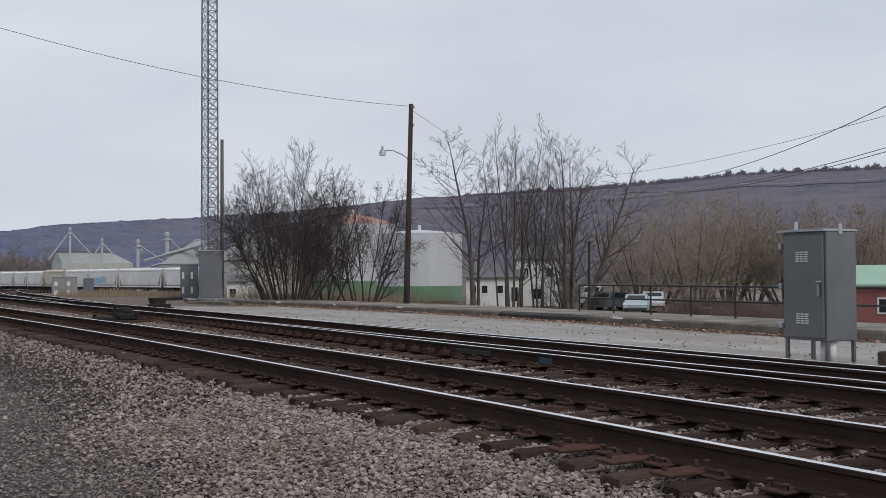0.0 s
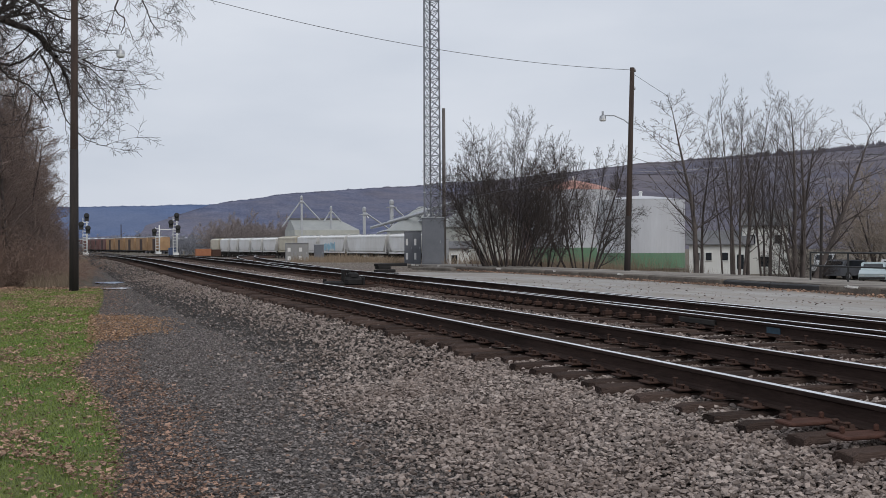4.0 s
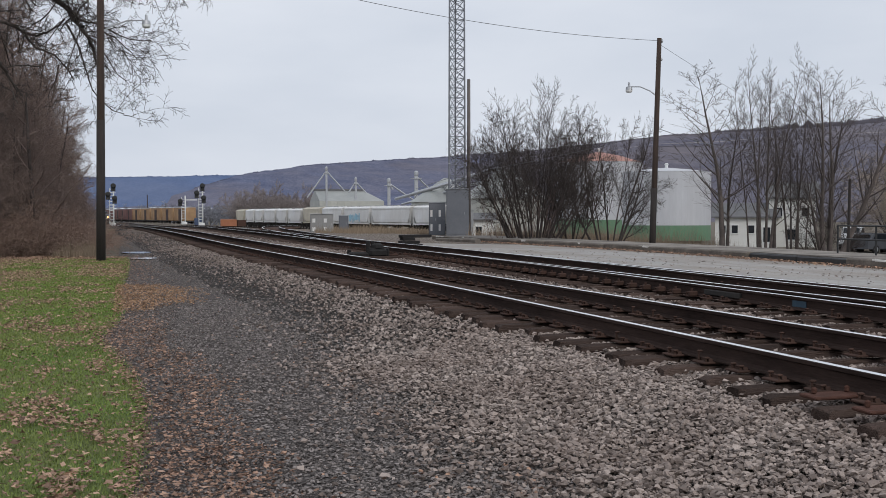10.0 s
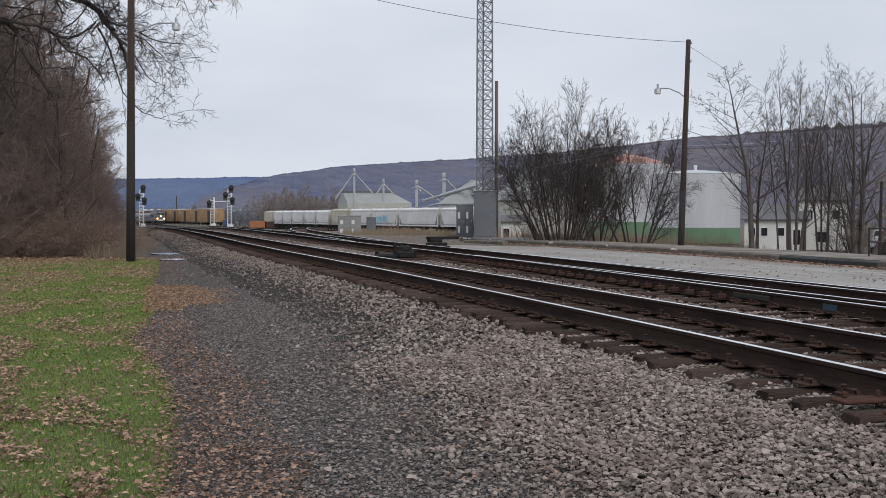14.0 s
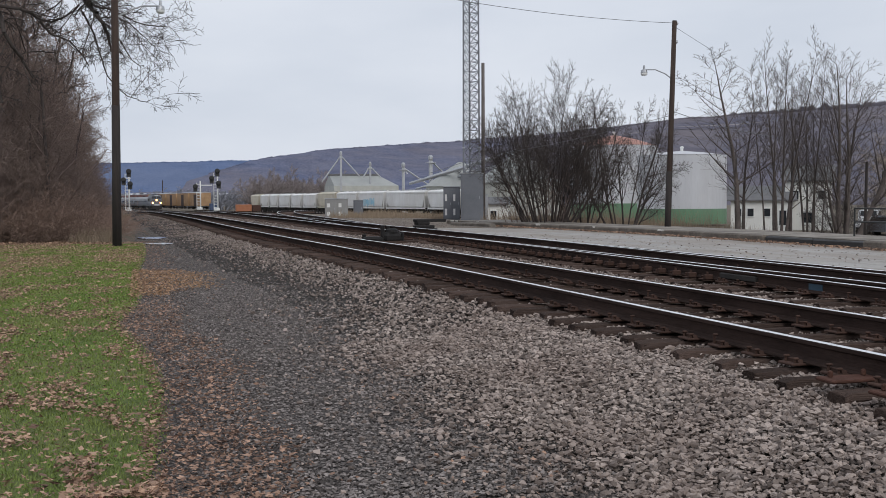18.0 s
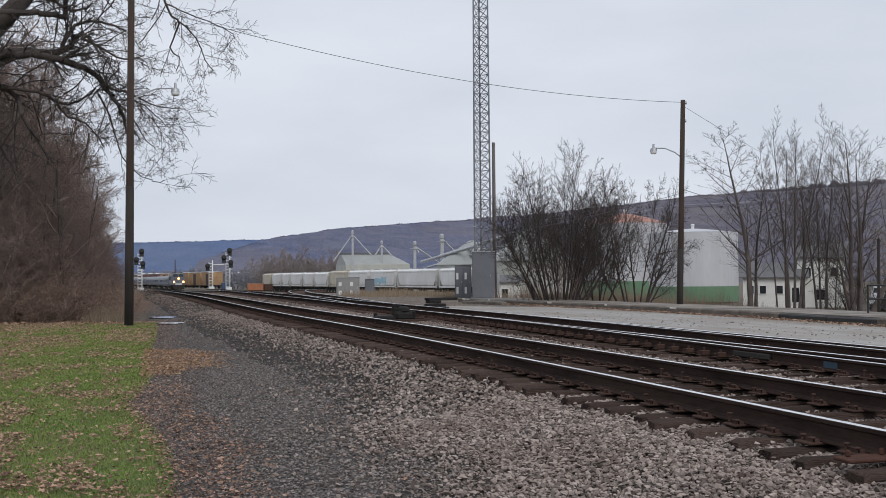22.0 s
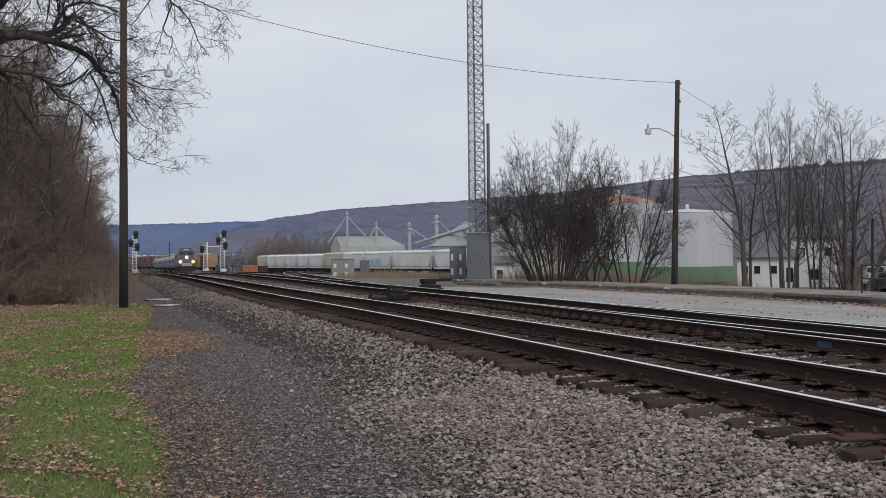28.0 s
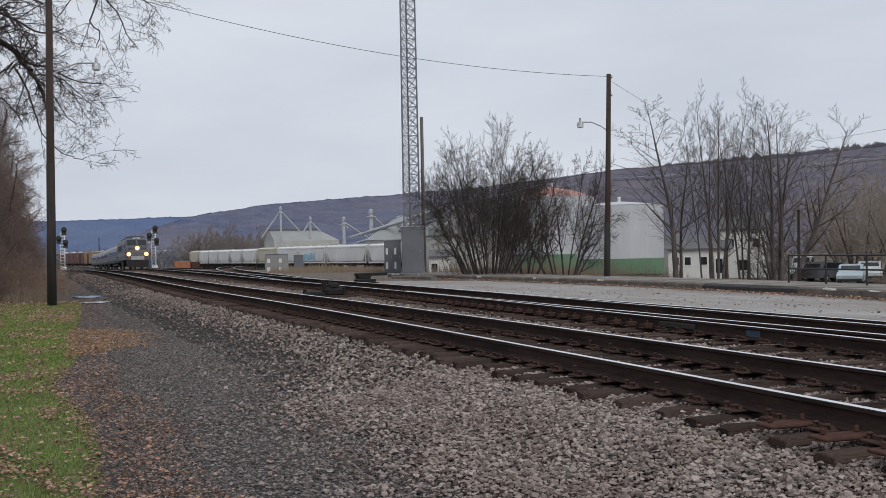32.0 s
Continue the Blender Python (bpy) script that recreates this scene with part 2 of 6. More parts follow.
M_SHED_ROOF = material("metal_roof", (0.3, 0.31, 0.3), (0.42, 0.43, 0.41), 0.5, 0.5, 0.3, stretch=(1, 1, 0.2))
M_ROOF_DARK = material("shingle_roof", (0.1, 0.1, 0.105), (0.17, 0.17, 0.175), 2, 0.9)
M_SIDING = material("white_siding", (0.62, 0.62, 0.6), (0.75, 0.75, 0.72), 1, 0.75)
M_RUSTBOX = material("orange_rust", (0.27, 0.1, 0.05), (0.4, 0.17, 0.09), 1, 0.8)
M_BLUE = material("blue_paint", (0.03, 0.05, 0.1), (0.06, 0.09, 0.17), 1, 0.5)
M_GRAFFITI = material("blue_graffiti", (0.2, 0.45, 0.6), (0.42, 0.62, 0.72), 3, 0.6)
M_ROOF_GREEN = material("green_metal_roof", (0.26, 0.42, 0.31), (0.36, 0.52, 0.4), 0.8, 0.5)
M_BRICK = material("red_brick", (0.2, 0.07, 0.065), (0.32, 0.13, 0.115), 1.5, 0.9)
M_CARPAINT_WHITE = material("car_white", (0.5, 0.51, 0.52), (0.62, 0.63, 0.64), 1, 0.3)
M_CARPAINT_BLUE = material("car_pale_blue", (0.34, 0.42, 0.44), (0.45, 0.52, 0.54), 1, 0.3)
M_CARPAINT_DARK = material("car_dark", (0.06, 0.065, 0.075), (0.12, 0.125, 0.14), 1, 0.3)
M_PUDDLE = material("rain_puddle", (0.03, 0.028, 0.026), (0.06, 0.055, 0.05), 2, 0.04)
M_GRIT = material("dark_grit", (0.04, 0.035, 0.033), (0.34, 0.3, 0.284), 9, 0.9, island=0.82, bump=0.4, spec=0.25)
M_TOWN = material("far_town", (0.5, 0.52, 0.56), (0.66, 0.68, 0.72), 0.1, 0.8)
# Twigs of the far town, pale and bluish with haze painted in.
M_FAR_TWIG_HAZED = material("far_woods_hazed", (0.19, 0.2, 0.235), (0.37, 0.37, 0.405), 0.2, 1.0)
M_STEELDARK = material("weathered_steel", (0.16, 0.165, 0.18), (0.27, 0.28, 0.3), 2, 0.6, 0.4)
# Bare brown woods tinted blue-grey: haze of the valley is in this colour.
M_HILL_MID_HAZED = material("middle_hill_hazed", (0.03, 0.05, 0.11), (0.225, 0.237, 0.32), 0.03, 1.0, grain=0.55, stain=(0.2, 0.175, 0.18), stain_scale=0.006, stain_amount=0.5, spec=0.0, stretch=(1, 0.08, 2.0))
M_REDRUST = material("red_rust", (0.045, 0.022, 0.016), (0.12, 0.06, 0.046), 10, 0.9, bump=0.5, spec=0.15)
M_LITTER = material("orange_leaf_litter", (0.17, 0.095, 0.055), (0.54, 0.34, 0.2), 2, 0.85, island=0.8)
# Valley trees: the bark colour is lightened to stand for haze.
M_VALLEY_HAZED = material("valley_trees_hazed", (0.19, 0.165, 0.165), (0.38, 0.325, 0.31), 0.2, 1.0)
M_SWITCH = material("oily_black_iron", (0.006, 0.006, 0.0065), (0.028, 0.025, 0.024), 7, 0.7, bump=0.5, spec=0.25)
M_KERB = material("stained_kerb", (0.07, 0.056, 0.046), (0.3, 0.26, 0.22), 2.4, 0.9, bump=0.7, bump_scale=14, grain=0.55, stain=(0.05, 0.04, 0.032), stain_scale=0.9, stain_amount=0.7)
M_TOWER = material("dull_tower_steel", (0.15, 0.16, 0.185), (0.26, 0.27, 0.3), 2, 0.65, 0.3)
M_CLEARED = material("cleared_hillside", (0.2, 0.19, 0.2), (0.31, 0.29, 0.29), 0.02, 1.0, spec=0.0)
M_CARDOOR = material("dark_car_door", (0.035, 0.024, 0.024), (0.085, 0.055, 0.05), 0.8, 0.8)
M_LEAF_WET = material("trodden_leaves", (0.04, 0.021, 0.016), (0.5, 0.315, 0.225), 2, 0.85, island=0.88)
M_YARD = gravel("yard_dirt", (0.16, 0.13, 0.108), (0.36, 0.305, 0.262), (0.06, 0.048, 0.04), 12, stain=(0.3, 0.245, 0.18), stain_scale=0.25, stain_amount=0.6)
M_HUT = material("hut_grey", (0.24, 0.24, 0.24), (0.34, 0.34, 0.335), 0.8, 0.6, 0.1)
M_WEATHERED = material("weathered_wood", (0.075, 0.068, 0.066), (0.2, 0.175, 0.165), 3, 0.9, bump=0.6, stretch=(3, 3, 0.25))
M_DRYPATH = gravel("dry_path_gravel", (0.12, 0.108, 0.1), (0.29, 0.262, 0.245), (0.045, 0.038, 0.034), 22, stain=(0.17, 0.135, 0.11), stain_scale=0.5, stain_amount=0.35)
M_BRUSH = material("red_brown_brush", (0.12, 0.078, 0.062), (0.42, 0.295, 0.235), 0.8, 0.95, island=0.3)
M_OAK = material("dark_bark", (0.022, 0.018, 0.017), (0.1, 0.082, 0.074), 2, 0.95, bump=0.5)

# ---------------------------------------------------------------- mesh building


class Build:
    """Collects vertices and faces of one mesh."""

    def __init__(self):
        self.v, self.f = [], []

    def add(self, verts, faces):
        n = len(self.v)
        self.v.extend(tuple(p) for p in verts)
        self.f.extend(tuple(i + n for i in face) for face in faces)
        return self

    def box(self, x, y, z, sx, sy, sz, rz=0.0, chamfer=0.0, m=None):
        """A box with its centre at x, y, z; chamfer cuts its upright and top edges."""
        hx, hy, hz, c = sx / 2, sy / 2, sz / 2, min(chamfer, sx / 2.2, sy / 2.2, sz / 2.2)
        cr, sr = math.cos(rz), math.sin(rz)
        if c <= 0:
            pts = [(a * hx, b * hy, d * hz) for d in (-1, 1) for a, b in ((-1, -1), (1, -1), (1, 1), (-1, 1))]
            faces = [(3, 2, 1, 0), (4, 5, 6, 7), (0, 1, 5, 4), (1, 2, 6, 5), (2, 3, 7, 6), (3, 0, 4, 7)]
        else:
            ring = [(-hx + c, -hy), (hx - c, -hy), (hx, -hy + c), (hx, hy - c), (hx - c, hy), (-hx + c, hy), (-hx, hy - c), (-hx, -hy + c)]
            inner = [(a * (hx - c) / hx, b * (hy - c) / hy) for a, b in ring]
            pts = [(a, b, -hz + c) for a, b in ring] + [(a, b, hz - c) for a, b in ring] + [(a, b, hz) for a, b in inner] + [(a, b, -hz) for a, b in inner]
            faces = [tuple(range(16, 24)), tuple(range(31, 23, -1))]
            for i in range(8):
                j = (i + 1) % 8
                faces += [(i, j, 8 + j, 8 + i), (8 + i, 8 + j, 16 + j, 16 + i), (24 + i, 24 + j, j, i)]
        pts = [(x + a * cr - b * sr, y + a * sr + b * cr, z + d) for a, b, d in pts]
        if m is not None:
            pts = [m @ Vector(p) for p in pts]
        return self.add(pts, faces)

    def rod(self, p, q, r0, r1=None, n=8, caps=True):
        """A tapered rod from p to q."""
        p, q = Vector(p), Vector(q)
        r1 = r0 if r1 is None else r1
        d = (q - p).normalized()
        u = d.orthogonal().normalized()
        w = d.cross(u)
        ring = [math.cos(2 * math.pi * i / n) * u + math.sin(2 * math.pi * i / n) * w for i in range(n)]
        faces = [(i, (i + 1) % n, n + (i + 1) % n, n + i) for i in range(n)]
        if caps:
            faces += [tuple(range(n - 1, -1, -1)), tuple(range(n, 2 * n))]
        return self.add([p + r0 * e for e in ring] + [q + r1 * e for e in ring], faces)

    def lathe(self, x, y, profile, n=24, closed=True):
        """A turned form round the vertical at x, y; profile is (radius, z) from the bottom up."""
        pts = [(x + r * math.cos(2 * math.pi * i / n), y + r * math.sin(2 * math.pi * i / n), z) for r, z in profile for i in range(n)]
        faces = [(k * n + i, k * n + (i + 1) % n, (k + 1) * n + (i + 1) % n, (k + 1) * n + i) for k in range(len(profile) - 1) for i in range(n)]
        if closed:
            faces += [tuple(range(n - 1, -1, -1)), tuple(range((len(profile) - 1) * n, len(profile) * n))]
        return self.add(pts, faces)

    def sweep(self, path, section, closed_section=True):
        """A section of (side, up) points carried along a path of points, kept upright."""
        k = len(section)
        pts = []
        for i, p in enumerate(path):
            a, b = Vector(path[max(0, i - 1)]), Vector(path[min(len(path) - 1, i + 1)])
            d = (b - a).normalized()
            side = Vector((d.y, -d.x, 0)).normalized()
            up = side.cross(d)
            pts += [Vector(p) + side * s + up * h for s, h in section]
        faces = [(i * k + j, i * k + (j + 1) % k, (i + 1) * k + (j + 1) % k, (i + 1) * k + j) for i in range(len(path) - 1) for j in range(k if closed_section else k - 1)]
        if closed_section:
            faces += [tuple(range(k - 1, -1, -1)), tuple(range((len(path) - 1) * k, len(path) * k))]
        return self.add(pts, faces)

    def tube(self, pts, r, n=5):
        """One round tube through points."""
        pts = [Vector(p) for p in pts]
        out = []
        for i, p in enumerate(pts):
            d = (pts[min(i + 1, len(pts) - 1)] - pts[max(i - 1, 0)]).normalized()
            u = d.cross(Vector((0.3, 0.2, 1))).normalized()
            w = d.cross(u)
            out += [p + r * (math.cos(2 * math.pi * k / n) * u + math.sin(2 * math.pi * k / n) * w) for k in range(n)]
        faces = [(i * n + k, i * n + (k + 1) % n, (i + 1) * n + (k + 1) % n, (i + 1) * n + k) for i in range(len(pts) - 1) for k in range(n)]
        return self.add(out, faces + [tuple(range(n - 1, -1, -1)), tuple(range((len(pts) - 1) * n, len(pts) * n))])

    def prism(self, outline, x0, x1, axis="x"):
        """An outline of (a, z) points drawn out along one axis."""
        k = len(outline)
        put = (lambda s, a, z: (s, a, z)) if axis == "x" else (lambda s, a, z: (a, s, z))
        pts = [put(x0, a, z) for a, z in outline] + [put(x1, a, z) for a, z in outline]
        return self.add(pts, [(j, (j + 1) % k, k + (j + 1) % k, k + j) for j in range(k)] + [tuple(range(k - 1, -1, -1)), tuple(range(k, 2 * k))])

    def mesh(self, name, mat, smooth=False):
        me = bpy.data.meshes.new(name)
        me.from_pydata(self.v, [], self.f)
        bm = bmesh.new()
        bm.from_mesh(me)
        bmesh.ops.recalc_face_normals(bm, faces=bm.faces)
        bm.to_mesh(me)
        bm.free()
        if smooth:
            me.polygons.foreach_set("use_smooth", [True] * len(me.polygons))
        me.materials.append(mat)
        return me


def thing(name, label, category, at=(0, 0, 0), rz=0.0, group="", kind=""):
    ob = new(name)
    ob.matrix_basis = pose(*at, 0, 0, rz)
    return tagged(ob, label, category, group, kind)


def part(name, b, mat, parent=None, label="", smooth=False, kind=""):
    ob = new(name, b.mesh(name, mat, smooth) if isinstance(b, Build) else b)
    ob.parent = parent
    return tagged(ob, label, kind=kind)


def piece(name, me, parent, m):
    """One of many alike pieces that share a mesh."""
    ob = new(name, me)
    ob.parent = parent
    ob.matrix_basis = m
    return ob


def solid(name, b, mat, label, category, smooth=False, group="", kind=""):
    """A thing of one mesh."""
    return tagged(new(name, b.mesh(name, mat, smooth)), label, category, group, kind)


def curve_through(points):
    """A smooth function through (y, x) points."""
    ys, xs = np.array([p[0] for p in points], float), np.array([p[1] for p in points], float)
    sl = np.gradient(xs, ys)

    def at(y):
        i = int(np.clip(np.searchsorted(ys, y) - 1, 0, len(ys) - 2))
        h = ys[i + 1] - ys[i]
        s = min(1.0, max(0.0, (y - ys[i]) / h))
        over = y - min(max(y, ys[0]), ys[-1])
        a, b, c, d = xs[i], xs[i + 1], sl[i] * h, sl[i + 1] * h
        v = (2 * s**3 - 3 * s**2 + 1) * a + (s**3 - 2 * s**2 + s) * c + (-2 * s**3 + 3 * s**2) * b + (s**3 - s**2) * d
        return float(v + over * (sl[0] if over < 0 else sl[-1]))

    y0, count = points[0][0], int((points[-1][0] - points[0][0]) * 4) + 2
    table = [at(y0 + i / 4) for i in range(count)]

    def quick(y):
        g = (y - y0) * 4
        i = int(g)
        if g < 0 or i >= count - 1:
            return at(y)
        return table[i] + (table[i + 1] - table[i]) * (g - i)

    return quick


def smooth(a, b, v):
    s = min(1.0, max(0.0, (v - a) / (b - a)))
    return s * s * (3 - 2 * s)


# ---------------------------------------------------------------- plan: rails and levels
GAUGE = 1.505
RAIL_TOP = 0.55
rail_1 = curve_through([(-40, 5.5), (0, 4.92), (7, 4.84), (14, 4.68), (20, 4.48), (26, 4.2), (32, 3.87), (40, 3.52), (50, 3.2), (62, 2.88), (80, 2.35), (100, 1.8), (120, 1.2), (146, 0.4), (200, -0.6), (300, -2.4), (370, -4.6), (395, -6.6), (420, -11), (440, -16.5), (470, -27), (520, -50), (700, -155)])
rail_2 = curve_through([(-40, 8.2), (0, 8.3), (10, 8.36), (20, 8.42), (28, 8.35), (33, 8.22), (39, 7.97), (45, 7.77), (55, 7.58), (70, 7.3), (100, 7.08), (152, 6.95), (198, 6.1), (258, 5.8), (305, 4.5), (340, 3.2), (370, 1.6), (389, 0.2), (402, -1.8), (414, -4.3), (427, -8.0), (445, -13.6), (475, -25), (520, -46), (700, -151)])
drop = curve_through([(-40, 0), (0, 0), (90, 0), (120, -0.15), (152, -0.44), (198, -0.9), (258, -1.35), (305, -1.6), (400, -1.75), (700, -1.9)])


def ground_z(x, y):
    """The height of the ground."""
    a = rail_1(y)
    b = rail_2(y) + GAUGE
    fall = drop(y)
    if x < a - 2.1:
        z = 0.05 * smooth(-1.5, a - 2.1, x)
    elif x < a - 0.7:
        z = 0.05 + 0.185 * smooth(a - 2.1, a - 0.7, x)
    elif x < b + 0.6:
        z = 0.235 + 0.04 * smooth(a - 0.7, a - 0.2, x)
    else:
        z = 0.275 - 0.145 * smooth(b + 0.6, b + 9.0, x)
    if x > 18:
        z -= 0.25 * smooth(20, 25, x) + 1.35 * smooth(26, 42, x)
    if y > 120:
        z -= 0.75 * smooth(120, 180, y) * smooth(12, 30, x) * (1 - smooth(25, 42, x))
    if x < -4:
        z += 0.25 * smooth(-4, -12, x)
    return z + fall

# ---------------------------------------------------------------- ground


def sheet(xs, ys, lift=0.0, rough=0.0):
    b = Build()
    b.v = [(x, y, ground_z(x, y) + lift + (rough * noise.noise((x * 1.7, y * 1.7, 3)) if rough else 0)) for y in ys for x in xs]
    k = len(xs)
    b.f = [(j * k + i, j * k + i + 1, (j + 1) * k + i + 1, (j + 1) * k + i) for j in range(len(ys) - 1) for i in range(k - 1)]
    return b


def steps(*spans):
    out = []
    for a, b, d in spans:
        out += list(np.arange(a, b, d))
    return [float(v) for v in out] + [float(spans[-1][1])]


def strip(left, right, ys, across, lift, rough=0.0):
    """A ground strip between two lines x = left(y) and x = right(y)."""
    b = Build()
    for y in ys:
        for i in range(across + 1):
            x = left(y) + (right(y) - left(y)) * i / across
            b.v.append((x, y, ground_z(x, y) + lift + (rough * noise.noise((x * 1.7, y * 1.7, 3)) if rough else 0)))
    k = across + 1
    b.f = [(j * k + i, j * k + i + 1, (j + 1) * k + i + 1, (j + 1) * k + i) for j in range(len(ys) - 1) for i in range(across)]
    return b


ground_sheet = sheet(steps((-2500, -100, 200), (-100, -12, 8), (-12, 30, 1.5), (30, 120, 10), (120, 3000, 240)), steps((-60, 0, 10), (0, 60, 3), (60, 160, 10), (160, 420, 20), (420, 4600, 220)), -0.03)
ground_sheet.v = [(x, y, z - 0.16 * smooth(-0.3, 0.6, x) * (1 - smooth(19, 20.5, x)) * (1 - smooth(128, 145, y))) for x, y, z in ground_sheet.v]
ground = solid("ground", ground_sheet, M_SOIL, "brown winter field soil with dull grass", "ground", kind="structure")


lawn_line = curve_through([(-20, -0.3), (4, -0.02), (6.4, 0.04), (8.9, 0.13), (10.4, 0.11), (11.6, 0.03), (13.3, -0.16), (14.9, -0.33), (16.3, -0.19), (19.2, -0.06), (23.4, -0.14), (30, 0.01), (37.7, 0.07), (42, 0.05)])


def lawn_edge(y):
    return lawn_line(y) + 0.05 * noise.noise((y * 1.3, 3, 8)) + 0.025 * noise.noise((y * 5, 3, 8))


def bed_left(y):
    return rail_1(y) - 2.5 + (0.35 * noise.noise((y * 0.8, 2, 5)) + 0.2 * noise.noise((y * 3, 7, 5))) * (1 - smooth(28, 42, y))


LAWN_YS = steps((-20, 2, 2), (2, 30, 0.5), (30, 41.0, 1))
lawn_bed = strip(lambda y: -14, lawn_edge, LAWN_YS, 24, 0.004, 0.006)
behind = strip(lambda y: -14, lambda y: -1.5 - (y - 41.0) / 1.75, steps((41.0, 47.8, 0.8)), 24, 0.004, 0.006)
lawn = solid("lawn", lawn_bed.add(behind.v, behind.f), M_LAWN, "green winter lawn scattered with brown leaves", "lawn", kind="structure")
verge = solid("gravel_verge", strip(lambda y: lawn_edge(min(y, 41.5)) - 0.3, lambda y: rail_1(y) - 1.6, steps((-20, 2, 2), (2, 44, 0.5)), 12, -0.008, 0.012), M_CINDER, "dark grey cinder gravel path beside the track", "gravel path", kind="structure")
bed = solid("ballast_bed", strip(bed_left, lambda y: rail_2(y) + GAUGE + 1.3, steps((-20, 2, 1), (2, 40, 0.5), (40, 150, 3), (150, 520, 10)), 26, 0.0, 0.015), M_BALLAST, "brown-grey crushed stone ballast under the tracks", "ballast", kind="structure")
asphalt = solid("asphalt_lane", strip(lambda y: rail_2(y) + GAUGE + 1.0, lambda y: 20.5, steps((-20, 50, 2)), 10, 0.0, 0.012), M_ASPHALT, "pale worn asphalt lane strewn with grit beside the tracks", "asphalt", kind="structure")

far_verge = solid("gravel_verge_beyond", strip(lambda y: -0.25, lambda y: rail_1(y) - 1.6, steps((44, 150, 3)), 12, -0.008, 0.02), M_DRYPATH, "dry grey gravel path running on beside the track", "gravel path", kind="structure")
yard_ground = solid("yard_ground", strip(lambda y: rail_2(y) + GAUGE + 1.0, lambda y: 24 + 0.1 * (y - 50), steps((50, 130, 2.5)), 12, 0.002, 0.03), M_YARD, "brown gravelly dirt round the yard tracks", "gravel", kind="structure")


def stone_shapes(count, seed, points=6):
    """Angular crushed stones: hulls of a few points."""
    r = random.Random(seed)
    out = []
    while len(out) < count:
        bm = bmesh.new()
        for i in range(points):
            a, h = 2.4 * i + r.uniform(-0.6, 0.6), -0.85 + 1.7 * i / (points - 1) + r.uniform(-0.15, 0.15)
            w = math.sqrt(max(0.05, 1 - h * h))
            bm.verts.new((0.5 * w * math.cos(a), 0.5 * w * math.sin(a), 0.5 * h))
        bmesh.ops.convex_hull(bm, input=bm.verts)
        bmesh.ops.triangulate(bm, faces=bm.faces)
        bm.verts.index_update()
        if len(bm.verts) == points and len(bm.faces) == 2 * points - 4:
            out.append(([tuple(v.co) for v in bm.verts], [tuple(v.index for v in f.verts) for f in bm.faces]))
        bm.free()
    return out


def scatter(n, xr, yr, seed, keep, size, shapes, lift=0.0, flat=0.7, near=0.0, pile=0.45):
    """Many small pieces on the ground, in one mesh."""
    rng = np.random.default_rng(seed)
    allv, allf, count = [], [], 0
    arrays = [(np.array(v), np.array(f)) for v, f in shapes]
    ys = yr[0] + (yr[1] - yr[0]) * rng.random(n) ** (1.0 + near)
    xs = xr[0] + (xr[1] - xr[0]) * rng.random(n)
    for k, (x, y) in enumerate(zip(xs.tolist(), ys.tolist())):
        if not keep(x, y, rng):
            continue
        verts, faces = arrays[k % len(arrays)]
        s = size[0] + (size[1] - size[0]) * rng.random() ** 1.5
        w, a, b, c = rng.normal(size=4).tolist()
        j = 1 / math.sqrt(w * w + a * a + b * b + c * c)
        w, a, b, c = w * j, a * j, b * j, c * j
        r = np.array([[1 - 2 * (b * b + c * c), 2 * (a * b - c * w), 2 * (a * c + b * w)], [2 * (a * b + c * w), 1 - 2 * (a * a + c * c), 2 * (b * c - a * w)], [2 * (a * c - b * w), 2 * (b * c + a * w), 1 - 2 * (a * a + b * b)]])
        v = (verts * (0.6 + 0.9 * rng.random(3))) @ r.T * s
        v[:, 2] *= flat
        allv.append(v + (x, y, ground_z(x, y) + lift + s * pile * rng.random()))
        allf.append(faces + count)
        count += len(verts)
    v, f = np.concatenate(allv), np.concatenate(allf)
    me = bpy.data.meshes.new("pieces")
    me.vertices.add(len(v))
    me.vertices.foreach_set("co", v.astype(np.float32).ravel())
    me.loops.add(f.size)
    me.loops.foreach_set("vertex_index", f.astype(np.int32).ravel())
    me.polygons.add(len(f))
    me.polygons.foreach_set("loop_start", np.arange(0, f.size, f.shape[1], dtype=np.int32))
    me.update(calc_edges=True)
    me.shade_flat()
    return me


STONES = stone_shapes(12, 4)
BLOCKS = stone_shapes(12, 14, 7)


def stones(name, n, xr, yr, seed, keep, size, mat, label, lift=0.0, flat=0.75, near=0.0, shapes=STONES, category="ballast", pile=0.45):
    me = scatter(n, xr, yr, seed, keep, size, shapes, lift, flat, near, pile)
    me.materials.append(mat)
    return tagged(new(name, me), label, category, kind="stuff")


def on_bed(x, y, rng):
    e = x - rail_1(y)
    e0 = -2.1 + 0.85 * smooth(8, 22, y) + 0.3 * noise.noise((x * 0.9, y * 0.5, 21))
    if e < e0:
        return rng.random() < math.exp((e - e0) * 3.0)
    if -0.7 < e < 2.2:
        return rng.random() < 0.8
    return True


def on_path(x, y, rng):
    e = rail_1(y) - 1.4 - x
    return x > lawn_edge(y) + 0.05 and rng.random() < smooth(-0.4, 0.9, e) * (1 if y > 42 else 0.25 + 0.75 * smooth(0.1, 0.9, x - lawn_edge(y)))


stones("ballast_stones", 84000, (0.9, 5.4), (3.8, 11.5), 5, on_bed, (0.022, 0.054), M_STONE, "loose brown-grey crushed ballast stones", 0.006, 0.66, shapes=BLOCKS, pile=0.85)
stones("ballast_stones_between", 46000, (4.6, 11.2), (3.8, 14), 15, on_bed, (0.03, 0.06), M_STONE, "loose brown-grey crushed ballast stones", 0.012, 0.75)
